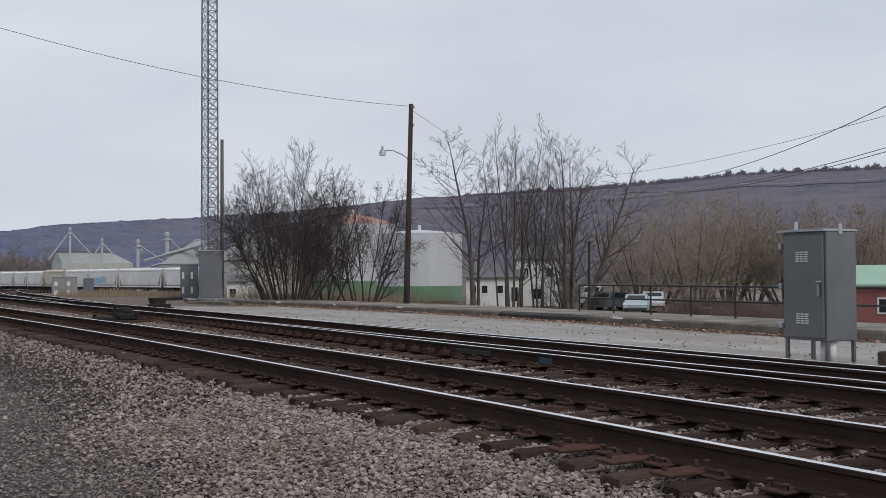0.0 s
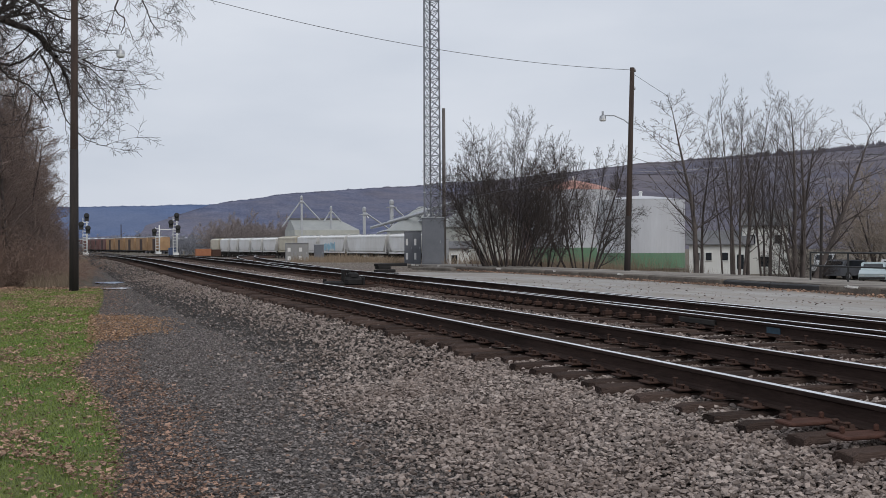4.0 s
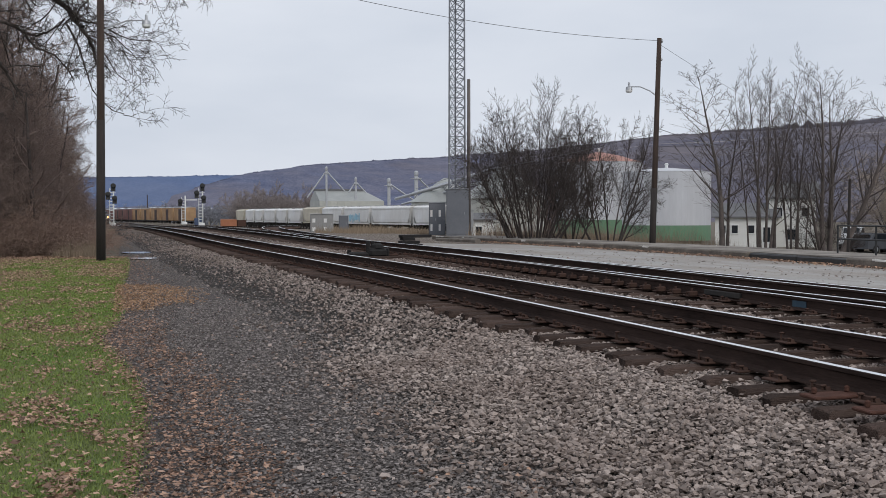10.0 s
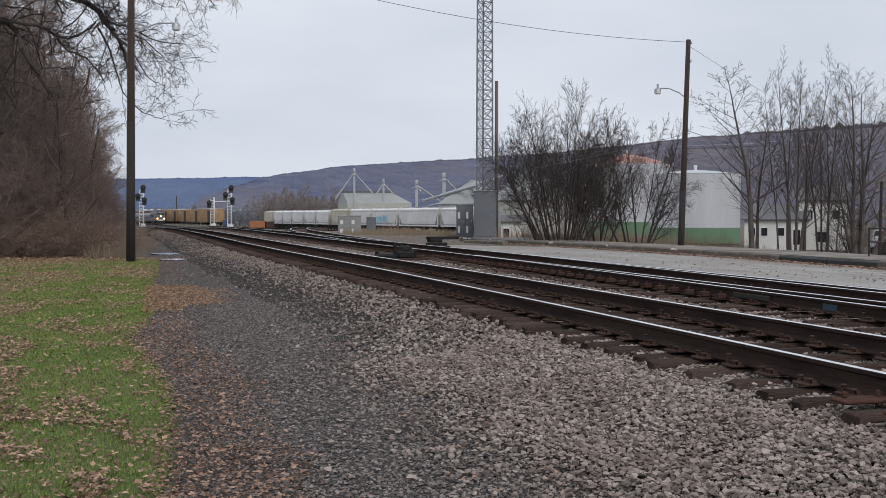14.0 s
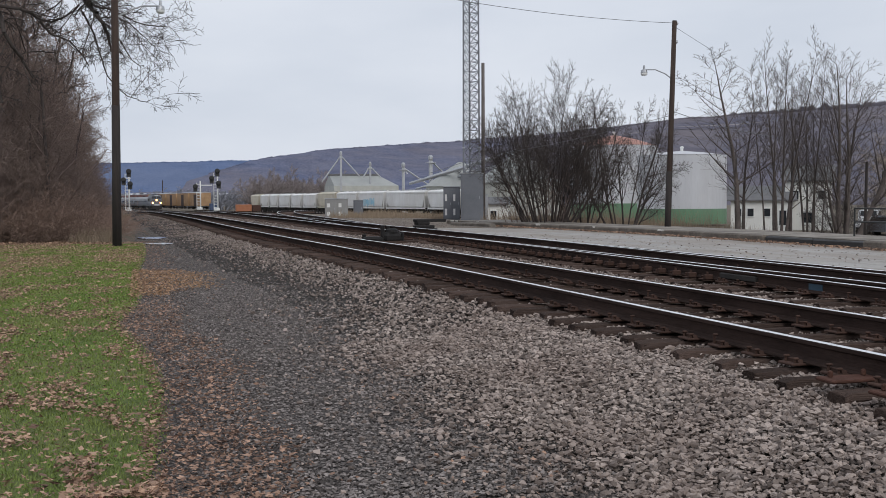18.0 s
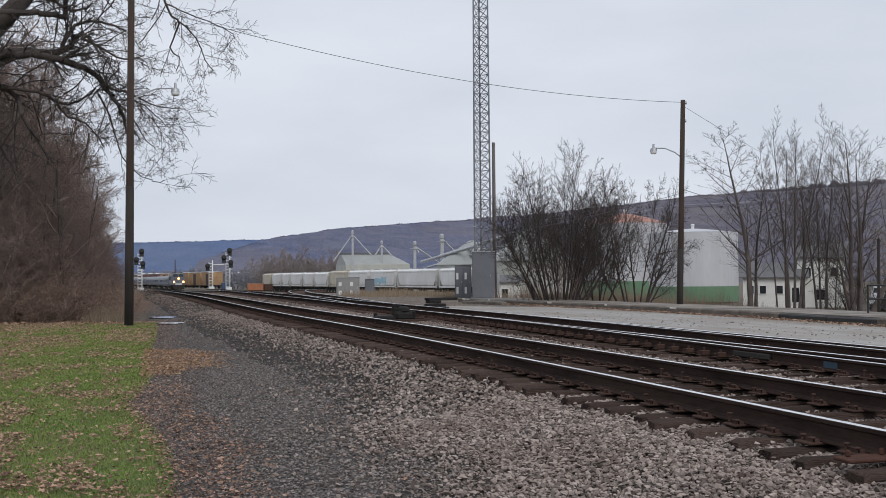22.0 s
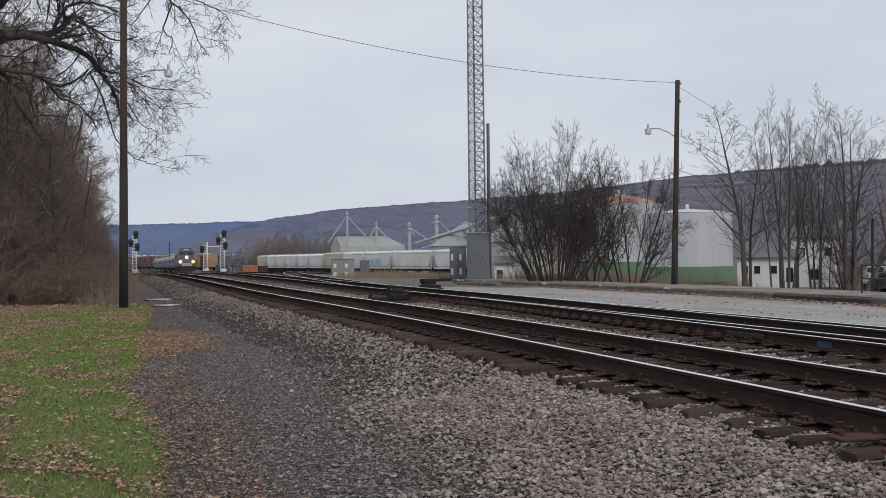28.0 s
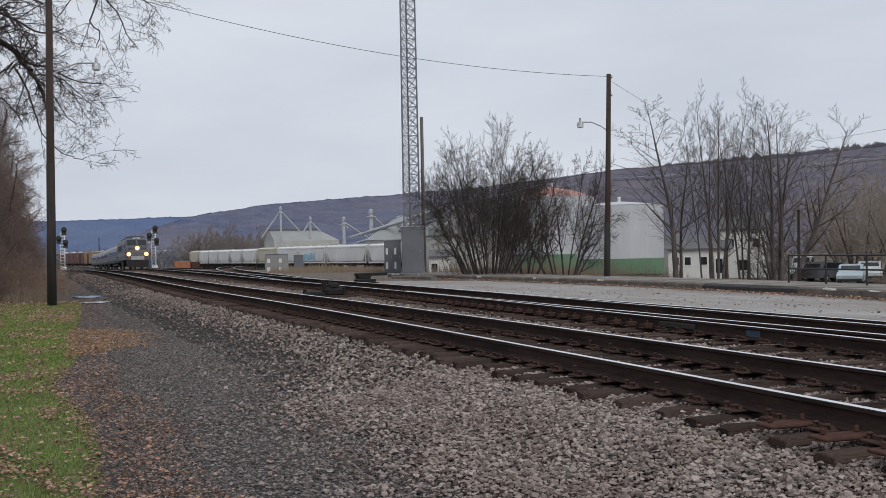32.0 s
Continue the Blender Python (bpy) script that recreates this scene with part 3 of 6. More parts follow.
stones("ballast_stones_beyond", 62000, (1.0, 11.0), (11.5, 48), 6, on_bed, (0.036, 0.07), M_STONE, "loose brown-grey crushed ballast stones", 0.008, near=0.45)
stones("path_stones", 52000, (-0.4, 3.6), (5.5, 20), 7, on_path, (0.016, 0.038), M_GRIT, "flat dark grey stones trodden into the path", -0.006, 0.55, near=0.35, category="gravel")
stones("path_stones_beyond", 15000, (-0.8, 3.6), (20, 70), 8, on_path, (0.025, 0.055), M_GRIT, "flat dark grey stones trodden into the path", -0.008, 0.45, near=0.3, category="gravel")
stones("far_ballast", 26000, (-0.5, 10.5), (46, 120), 28, lambda x, y, r: x > rail_1(y) - 1.5 - 0.9 * r.random() and (r.random() < 0.6 or noise.noise((x, y * 0.3, 4)) > 0), (0.05, 0.11), M_STONE, "crushed ballast stones down the line", -0.005, 0.5, near=0.4)
stones("yard_grit", 1400, (10.6, 19.2), (8, 40), 13, lambda x, y, rng: x > rail_2(y) + GAUGE + 0.8 and (rng.random() < 0.35 or noise.noise((x * 0.5, y * 0.3, 8)) > 0.1), (0.03, 0.08), M_STONE, "scattered grit on the asphalt lane", 0.0, 0.5, category="gravel")


DRIFTS = ((-2.2, 19.9, 0.45, 1.6), (-1.35, 16.9, 0.4, 1.0), (-0.75, 15.8, 0.42, 0.7), (-1.75, 13.9, 0.42, 1.4), (-1.55, 11.5, 0.34, 1.3), (-0.8, 11.8, 0.16, 0.5), (-0.72, 9.35, 0.42, 0.75), (-1.35, 9.5, 0.3, 0.8), (-1.15, 8.3, 0.25, 0.5), (-0.35, 11.8, 0.14, 0.5), (-1.15, 24.4, 0.3, 1.2), (-4.7, 40.5, 2.2, 3.2), (-0.7, 31.2, 0.7, 2.5), (-2.7, 30.1, 1.0, 2.5), (-3.6, 25, 0.8, 2.5), (-3.4, 16, 0.9, 2.5))


def leaf_drift(x, y):
    """How far leaves have gathered: drifts about a metre across with ragged edges."""
    d = max(1 - ((x - a) / w) ** 2 - ((y - b) / h) ** 2 for a, b, w, h in DRIFTS)
    return max(d, -0.35) * 0.42 + 0.62 * noise.noise((x * 2.4, y * 1.1, 1)) + 0.35 * noise.noise((x * 0.9, y * 0.5, 7)) + 0.1 * smooth(-1.6, -3.2, x) + 0.14 * smooth(22, 38, y)


def leaf_keep(x, y, rng):
    e = lawn_edge(y)
    if x > e + 2.2:
        return rng.random() < 0.012
    if x > e - 0.1:
        p = 0.5 + 0.7 * noise.noise((x * 1.6, y * 0.7, 12))
        return rng.random() < smooth(0.8, 0.1, x - e - 0.35 * p) * (1.5 if y < 17 else 0.4) + 0.018
    return rng.random() < 0.09


def leaf_shapes(count, seed):
    """Curled lobed leaves."""
    r = random.Random(seed)
    out = []
    for k in range(count):
        rim = []
        for i in range(8):
            a, d = 2 * math.pi * i / 8, (0.52 if i % 2 == 0 else 0.34) * r.uniform(0.65, 1.2)
            rim.append((d * math.cos(a), d * 0.7 * math.sin(a), 1.6 * d * d * r.uniform(-0.5, 1.0)))
        out.append(([(0, 0, 0)] + rim, [(0, i + 1, (i + 1) % 8 + 1) for i in range(8)]))
    return out


LEAF_SHAPE = leaf_shapes(6, 3)
stones("fallen_leaves", 95000, (-3.5, 2.4), (5, 42), 9, leaf_keep, (0.022, 0.055), M_LEAF_WET, "dark brown leaves blown along the path edge", 0.028, 0.45, near=0.9, shapes=LEAF_SHAPE, category="leaves")
stones("lawn_leaves", 92000, (-5.8, 0.1), (6, 42), 19, lambda x, y, r: x < lawn_edge(y) + 0.1 and (r.random() < 0.08 or leaf_drift(x, y) > -0.05 + 0.25 * r.random()), (0.03, 0.066), M_LEAF, "dense drifts of brown leaves on the lawn", 0.036, 0.5, near=0.8, shapes=LEAF_SHAPE, category="leaves")
stones("leaf_litter", 15000, (-0.2, 1.9), (16.5, 27.5), 10, lambda x, y, rng: rng.random() < 0.8 * smooth(0.0, 0.9, 0.3 + 0.062 * y - 3 * smooth(23, 28, y) - 3 * smooth(20, 16, y) + 0.4 * noise.noise((x * 2, y, 6)) - x), (0.03, 0.06), M_LITTER, "orange-brown leaf drift on the path", 0.03, 0.4, shapes=LEAF_SHAPE, category="leaves")


def grass_tufts():
    rng = np.random.default_rng(11)
    n = 560000
    y = 4.6 + 43 * rng.random(n) ** 1.7
    x = -6.2 + 6.6 * rng.random(n)
    edge = np.interp(y, np.arange(4, 49, 0.1), [lawn_edge(min(v, 42.0)) for v in np.arange(4, 49, 0.1)])
    back = np.where(x < -1.5, 41.0 + 1.75 * np.minimum(4.0, -1.5 - x), 41.0)
    ok = (x < edge + 0.1 * rng.random(n) ** 2) & (y < back)
    x, y = x[ok], y[ok]
    n = len(x)
    z = np.array([ground_z(a, b) for a, b in zip(x.tolist(), y.tolist())]) + 0.006
    h, a, w = 0.011 + 0.018 * rng.random(n), 6.28 * rng.random(n), 0.0009 + 0.0003 * y
    lean = h * (0.2 + 0.9 * rng.random(n))
    dx, dy = np.cos(a), np.sin(a)
    v = np.stack([np.stack([x - dy * w, y + dx * w, z], 1), np.stack([x + dy * w, y - dx * w, z], 1), np.stack([x + dx * lean, y + dy * lean, z + h], 1)], 1).reshape(-1, 3)
    me = bpy.data.meshes.new("grass")
    me.vertices.add(len(v))
    me.vertices.foreach_set("co", v.astype(np.float32).ravel())
    me.loops.add(len(v))
    me.loops.foreach_set("vertex_index", np.arange(len(v), dtype=np.int32))
    me.polygons.add(n)
    me.polygons.foreach_set("loop_start", np.arange(0, 3 * n, 3, dtype=np.int32))
    me.update(calc_edges=True)
    me.materials.append(M_GRASS)
    return tagged(new("grass", me), "short green grass blades", "grass", kind="stuff")


grass_tufts()

# ---------------------------------------------------------------- tracks
RAIL_HEAD = [(-0.029, -0.0035), (-0.026, -0.001), (-0.012, 0.0), (0.012, 0.0), (0.026, -0.001), (0.029, -0.0035)]
RAIL_BODY = [(-0.036, -0.008), (-0.027, -0.0025), (0.027, -0.0025), (0.036, -0.008), (0.036, -0.034), (0.011, -0.046), (0.009, -0.13), (0.03, -0.15), (0.075, -0.16), (0.075, -0.17), (-0.075, -0.17), (-0.075, -0.16), (-0.03, -0.15), (-0.009, -0.13), (-0.011, -0.046), (-0.036, -0.034)]


def rail_path(line, y0, y1, offset=0.0, lift=0.0):
    ys = [y0]
    while ys[-1] < y1:
        ys.append(ys[-1] + (1.5 if ys[-1] < 60 else 5 if ys[-1] < 160 else 15))
    return [(line(y) + offset, y, RAIL_TOP + drop(y) + lift) for y in ys]


def add_rail(track, line, y0, y1, offset=0.0, lift=0.0):
    p = rail_path(line, y0, y1, offset, lift)
    r = part("rail", Build().sweep(p, RAIL_BODY), M_RAIL, track, "rust-brown rail")
    part("rail_head", Build().sweep(p, RAIL_HEAD), M_RAILTOP, r, "polished bright running surface")


def tie_mesh(length, seed):
    """A hewn tie: worn uneven edges, ragged ends, a little sag."""
    rng = random.Random(seed)
    b = Build()
    xs = [-length / 2 - rng.uniform(0, 0.04), -length / 2 + 0.05, -length * 0.18, length * 0.2, length / 2 - 0.05, length / 2 + rng.uniform(0, 0.04)]
    for i, x in enumerate(xs):
        end = 0.72 if i in (0, 5) else 1.0
        for y, z in ((-0.098, -0.18), (-0.102, -0.045), (-0.078, -0.005), (0.0, 0.0), (0.078, -0.005), (0.102, -0.045), (0.098, -0.18)):
            b.v.append((x + rng.uniform(-0.012, 0.012), (y + rng.uniform(-0.012, 0.012)) * (0.5 + 0.5 * end), (z if z < -0.1 else z + rng.uniform(-0.016, 0.006) - 0.05 * (1 - end))))
    b.f = [(i * 7 + j, i * 7 + (j + 1) % 7, i * 7 + 7 + (j + 1) % 7, i * 7 + 7 + j) for i in range(5) for j in range(7)] + [tuple(range(6, -1, -1)), tuple(range(35, 42))]
    return b.mesh("tie", M_TIE)


def plate_mesh(tall):
    """A tie plate with two shoulders and four headed spikes, one of them standing proud."""
    b = Build()
    b.box(0, 0, 0.01, 0.37, 0.2, 0.02, 0, 0.006)
    for sx in (-1, 1):
        b.prism([(-0.09, 0.018), (0.09, 0.018), (0.075, 0.044), (-0.075, 0.044)], sx * 0.085, sx * 0.125)
        for sy in (-0.06, 0.06):
            h = tall if sx < 0 < sy else 0.045
            b.rod((sx * 0.14, sy, 0.015), (sx * 0.14, sy, h), 0.011, 0.011, 5, False)
            b.box(sx * 0.132, sy, h + 0.006, 0.045, 0.034, 0.018, 0, 0.006)
    return b.mesh("tie_plate", M_IRON)


TIE_MESHES = [tie_mesh(2.55 + 0.03 * (i % 3), i) for i in range(7)]
LONG_TIES = [tie_mesh(3.4, 9 + i) for i in range(2)]
PLATES = [plate_mesh(h) for h in (0.05, 0.055, 0.05, 0.06, 0.09)]


def add_ties(track, line, y0, y1, near, wide=None):
    """Ties with their plates: single pieces up to near, one joined part beyond."""
    rng = random.Random(int(line(0) * 10))
    far_b, y = Build(), y0
    while y < y1:
        x, z = line(y) + GAUGE / 2, RAIL_TOP + drop(y) - 0.19
        turn = rng.uniform(-2.2, 2.2)
        if y < near:
            long = wide is not None and y < wide
            tie = new("tie", rng.choice(LONG_TIES if long else TIE_MESHES))
            tie.parent = track
            tie.matrix_basis = pose(x + rng.uniform(-0.08, 0.08) + (0.35 if long else 0), y + rng.uniform(-0.03, 0.03), z + rng.uniform(-0.014, 0.006), 0, 0, turn)
            if y < 45:
                for side in (0, GAUGE):
                    p = new("tie_plate", rng.choice(PLATES))
                    p.parent = track
                    p.matrix_basis = pose(line(y) + side, y, z + 0.002)
        else:
            far_b.box(x, y, z - 0.09, 2.6, 0.22, 0.18)
        y += 0.52 if y < near else 0.6
    part("ties_beyond", far_b, M_TIE, track, kind="stuff")


track_1 = thing("railway_track", "main railway track with bright-topped rusty rails on dark ties", "railway track")
add_rail(track_1, rail_1, -6, 690)
add_rail(track_1, rail_1, -6, 690, GAUGE)
add_ties(track_1, rail_1, -5.78, 160, 75)
track_2 = thing("railway_track", "second railway track with a turnout beside the asphalt lane", "railway track")
add_rail(track_2, rail_2, -6, 690)
add_rail(track_2, rail_2, -6, 690, GAUGE)
add_ties(track_2, rail_2, -5.78, 160, 75, 27)
turn_out = curve_through([(-40, 10.5), (-10, 9.45), (0, 9.05), (8, 8.93), (14, 8.8), (20, 8.64), (26, 8.47), (29.5, 8.43)])
add_rail(track_2, turn_out, -6, 28.0)
add_rail(track_2, turn_out, -6, 28.0, GAUGE)
part("joint_bar", Build().box(rail_2(14.2) - 0.03, 14.2, 0.46, 0.05, 1.0, 0.08, 0, 0.01), M_UNDER, track_2, "rusty bolted joint bar")
part("paint_mark", Build().box(rail_2(12.3) - 0.012, 12.3, 0.46, 0.012, 0.3, 0.08), M_BLUEMARK, track_2, "blue paint mark on the rail web")
lead = curve_through([(44, 7.9), (60, 8.6), (80, 9.8), (110, 13.4), (150, 21), (190, 30), (240, 40)])
track_3 = thing("railway_track", "yard track curving away behind the main line", "railway track")
add_rail(track_3, lead, 44, 160, 0, -0.002)
add_rail(track_3, lead, 44, 160, GAUGE, -0.002)
add_ties(track_3, lead, 50, 150, 60)

for x, y, w, h in ((0.6, 39.8, 1.0, 1.5), (0.45, 45.8, 1.1, 2.2)):
    pd = Build()
    pd.v = [(x + 0.5 * w * math.cos(a) * (1 + 0.2 * math.sin(3 * a)), y + 0.5 * h * math.sin(a) * (1 + 0.15 * math.cos(5 * a)), ground_z(x, y) + 0.022) for a in [2 * math.pi * i / 28 for i in range(28)]]
    pd.v += [(a, b, -0.05) for a, b, _ in pd.v]
    pd.f = [tuple(range(28))] + [(i, 28 + i, 28 + (i + 1) % 28, (i + 1) % 28) for i in range(28)]
    solid("puddle", pd, M_PUDDLE, "shallow rain puddle reflecting the sky on the path", "puddle", group="puddles on the path")


def dry_weeds(name, n, place, h0, h1, seed, label):
    """Upright dead stalks in one mesh."""
    r = random.Random(seed)
    b = Build()
    for i in range(n):
        x, y = place(r)
        h, a, w = (h0 + (h1 - h0) * r.random() ** 2) * (0.75 + 0.8 * noise.noise((x * 0.5, y * 0.2, 3))), r.uniform(0, 6.28), 0.004 + 0.00014 * y
        z, k = ground_z(x, y) - 0.03, len(b.v)
        lean = h * r.uniform(0.05, 0.5)
        b.v += [(x - w, y, z), (x + w, y, z), (x + lean * math.cos(a), y + lean * math.sin(a), z + h)]
        b.f.append((k, k + 1, k + 2))
    me = bpy.data.meshes.new(name)
    me.from_pydata(b.v, [], b.f)
    me.materials.append(M_DRYGRASS)
    return tagged(new(name, me), label, "dry grass", kind="stuff")


def weed_bank(r):
    d, a = r.uniform(84, 125), radians(9.5 + 6.5 * r.random() ** 0.8)
    return d * math.sin(a), d * math.cos(a)


dry_weeds("yard_weeds", 15000, weed_bank, 0.08, 0.85, 31, "tan dead weeds along the yard track")
dry_weeds("verge_weeds", 4500, lambda r: (-2.6 + 1.7 * r.random() ** 0.7, r.uniform(42, 52)), 0.2, 0.8, 32, "pale dead grass under the thicket")
dry_weeds("path_edge_weeds", 1500, lambda r: (-2.3 + 1.3 * r.random(), r.uniform(52, 120)), 0.2, 0.7, 33, "pale dead grass beside the path")

for y in (5.3, 5.85, 6.4):
    pl = Build().box(0, 0, 0.012, 0.42, 0.2, 0.025, 0, 0.008)
    for sx in (-0.13, 0.13):
        pl.box(sx, 0.04, 0.045, 0.035, 0.035, 0.05, 0, 0.01)
    part("rusted_plate", pl, M_REDRUST, track_1, "red-rusted steel plate").matrix_basis = pose(rail_1(y) - 0.22, y, RAIL_TOP - 0.175)
brace = Build().box(0, 0, 0.04, 0.14, 0.07, 0.08, 0, 0.012).rod((-0.02, 0, 0.08), (-0.02, 0, 0.12), 0.02, 0.02, 6).mesh("rail_brace", M_IRON)
for k in range(34):
    y = 14.9 + 0.52 * k
    piece("rail_brace", brace, track_2, pose(rail_2(y) - 0.13, y, RAIL_TOP - 0.17))
stones("thicket_litter", 16000, (-9, -0.9), (41.6, 80), 29, lambda x, y, r: x < -0.02 * y - 0.1 - 0.6 * r.random(), (0.07, 0.16), M_LEAF, "brown leaf litter under the thicket", 0.0, 0.6, near=0.6, shapes=LEAF_SHAPE, category="leaves")
dry_weeds("platform_weeds", 6500, lambda r: (20.5 + 14 * r.random(), r.uniform(54.5, 66)), 0.3, 1.5, 35, "brown dead brush behind the platform")

# ---------------------------------------------------------------- platform
kerb_x = curve_through([(-10, 19.2), (18, 19.2), (28, 19.5), (37, 19.4), (43, 19.0), (48, 18.4), (54, 17.8), (61, 17.0)])
PLAT_TOP = 0.40
platform = thing("platform", "low old concrete platform with a chipped stained kerb", "platform")
py = steps((-4, 61, 2.5))
pb = Build()
pb.v = [p for y in py for p in ((kerb_x(y) + 0.25, y, -0.2), (kerb_x(y) + 0.25, y, PLAT_TOP - 0.012), (kerb_x(y) + 2.6 + 0.015 * y, y, PLAT_TOP - 0.012), (kerb_x(y) + 2.6 + 0.015 * y, y, -0.2))]
pb.f = [(4 * i + j, 4 * i + (j + 1) % 4, 4 * i + 4 + (j + 1) % 4, 4 * i + 4 + j) for i in range(len(py) - 1) for j in range(4)] + [(0, 1, 2, 3), (4 * len(py) - 1, 4 * len(py) - 2, 4 * len(py) - 3, 4 * len(py) - 4)]
part("slab", pb, M_CONCRETE, platform, "grey concrete slab")
rng = random.Random(8)
y = -3.0
while y < 60.5:
    ln = min(rng.uniform(2.2, 3.1), 61 - y)
    dark = 26.4 < y + ln / 2 < 31.2
    xa, xb = kerb_x(y), kerb_x(y + ln)
    kb = Build().box(0, 0, 0, 0.26, math.hypot(ln, xb - xa) - 0.03, 0.62, 0, 0.03)
    kb.v = [(a + rng.uniform(-0.012, 0.012), b, c + (rng.uniform(-0.03, 0.0) if c > 0.2 else 0)) for a, b, c in kb.v]
    k = part("kerb_block", kb, M_BLACK if dark else M_KERB, platform, "black kerb set slightly back" if dark else "")
    k.matrix_basis = pose((xa + xb) / 2 + 0.13 + (0.06 if dark else 0), y + ln / 2, PLAT_TOP - 0.31 - (0.03 if dark else 0), 0, 0, math.degrees(math.atan2(xa - xb, ln)))
    if not dark and rng.random() < 0.65 and y > 12:
        for j in range(rng.randint(1, 2)):
            yy = rng.uniform(-ln / 2, ln / 2) * 0.8
            cb = Build().box(-0.12, yy, 0.275, 0.04, rng.uniform(0.12, 0.5), rng.uniform(0.03, 0.08), 0, 0.012)
            cb.v = [(a + rng.uniform(-0.015, 0.01), b + rng.uniform(-0.05, 0.05), c + rng.uniform(-0.02, 0.02)) for a, b, c in cb.v]
            part("chipped_edge", cb, M_CHIP, k, "fresh pale chip in the edge")
    y += ln
stones("kerb_leaves", 36000, (16.4, 19.9), (12, 54), 17, lambda x, y, r: kerb_x(y) - 0.9 * r.random() ** 1.8 < x < kerb_x(y), (0.05, 0.11), M_LEAF, "brown leaves blown against the platform kerb", 0.035, 0.5, shapes=LEAF_SHAPE, category="leaves")
for x, y, w in ((17.4, 56, 3.0), (16.6, 54.5, 4.0)):
    solid("kerb_stone", Build().box(x, y, 0.22, 0.35, w, 0.28, 0.25, 0.04), M_CONCRETE, "loose worn kerb stone at the platform end", "kerb stone", group="loose kerb stones")

# ---------------------------------------------------------------- poles and wires


def street_lamp_pole(at, height, r, mat, lean, lamp_z, arm, label, butt):
    p = thing("utility_pole", label, "utility pole", at)
    part("pole", Build().rod((0, 0, -0.4), (lean[0], lean[1], height), r, r * 0.72, 16), mat, p, smooth=True)
    part("tarred_butt", Build().rod((0, 0, -0.4), (lean[0] * butt, lean[1] * butt, height * butt), r + 0.006, r * (1 - 0.28 * butt) + 0.006, 16), M_POLE_DARK, p, "black creosote-soaked foot", smooth=True)
    k = lamp_z / height
    bx, by = lean[0] * k, lean[1] * k
    ax, ay = arm
    path = [(bx, by, lamp_z - 0.35), (bx + ax * 0.25, by + ay * 0.25, lamp_z - 0.1), (bx + ax * 0.6, by + ay * 0.6, lamp_z + 0.1), (bx + ax, by + ay, lamp_z + 0.12)]
    part("lamp_arm", Build().tube(path, 0.028, 8), M_GALV, p, "curved grey lamp arm")
    h = part("lamp_head", Build().lathe(bx + ax, by + ay, [(0.045, lamp_z + 0.3), (0.05, lamp_z + 0.14), (0.13, lamp_z + 0.1), (0.15, lamp_z - 0.02)], 14), M_GALV, p, "grey lamp housing")
    part("lens", Build().lathe(bx + ax, by + ay, [(0.11, lamp_z - 0.13), (0.14, lamp_z - 0.09), (0.145, lamp_z - 0.02)], 14), M_WHITE, h, "pale refractor")
    for z in (height - 0.12, height - 0.9):
        part("insulator", Build().lathe(lean[0] * z / height + r, lean[1] * z / height, [(0.03, z - 0.06), (0.05, z), (0.03, z + 0.08)], 8), M_GALV, p)
    return p


left_pole = street_lamp_pole((-0.8, 39.2, 0), 11.55, 0.15, M_POLE, (0.1, 0), 8.15, (1.5, -0.1), "tall brown utility pole with a black foot and a street lamp", 0.42)
right_pole = street_lamp_pole((21.75, 42.75, 0.0), 9.15, 0.135, M_POLE, (0.3, 0), 7.0, (-1.05, 0.6), "brown wooden utility pole with a street lamp", 0.3)
thin_pole = solid("thin_post", Build().rod((22.6, 30.6, 0), (22.65, 30.6, 2.75), 0.05, 0.045, 8), M_POLE_DARK, "slim dark post behind the railing", "post")


def cable(name, p, q, sag, r, label):
    p, q = Vector(p), Vector(q)
    pts = [p.lerp(q, i / 24) - Vector((0, 0, 4 * sag * (i / 24) * (1 - i / 24))) for i in range(25)]
    return solid(name, Build().tube(pts, r, 5), M_WIRE, label, "cable", group="overhead cables")


cable("overhead_cable", (-0.7, 39.2, 11.25), (22.05, 42.75, 9.05), 0.72, 0.011, "black overhead cable between the two poles")
cable("overhead_cable", (22.05, 42.75, 8.9), (60, 74, 5.5), 0.8, 0.008, "thin service wire running down from the pole")
cable("overhead_cable", (21.95, 42.75, 5.15), (17.6, 52, 3.9), 0.1, 0.01, "thin guy wire from the pole")
cable("overhead_cable", (22.0, 42.75, 5.3), (48, 64, 6.2), 0.9, 0.014, "telephone cable passing through the trees")
cable("overhead_cable", (30, 21, 8.0), (50, 66, 8.6), 1.5, 0.016, "black overhead cable above the railing")
cable("overhead_cable", (31, 21.5, 7.3), (52, 70, 9.3), 0.5, 0.01, "thin overhead cable above the railing")
cable("overhead_cable", (32, 22, 6.6), (49, 63, 7.6), 0.9, 0.016, "black overhead cable above the railing")
cable("overhead_cable", (32.2, 22, 6.5), (49, 63, 7.6), 0.95, 0.016, "black overhead cable above the railing")

# ---------------------------------------------------------------- tower and shelters


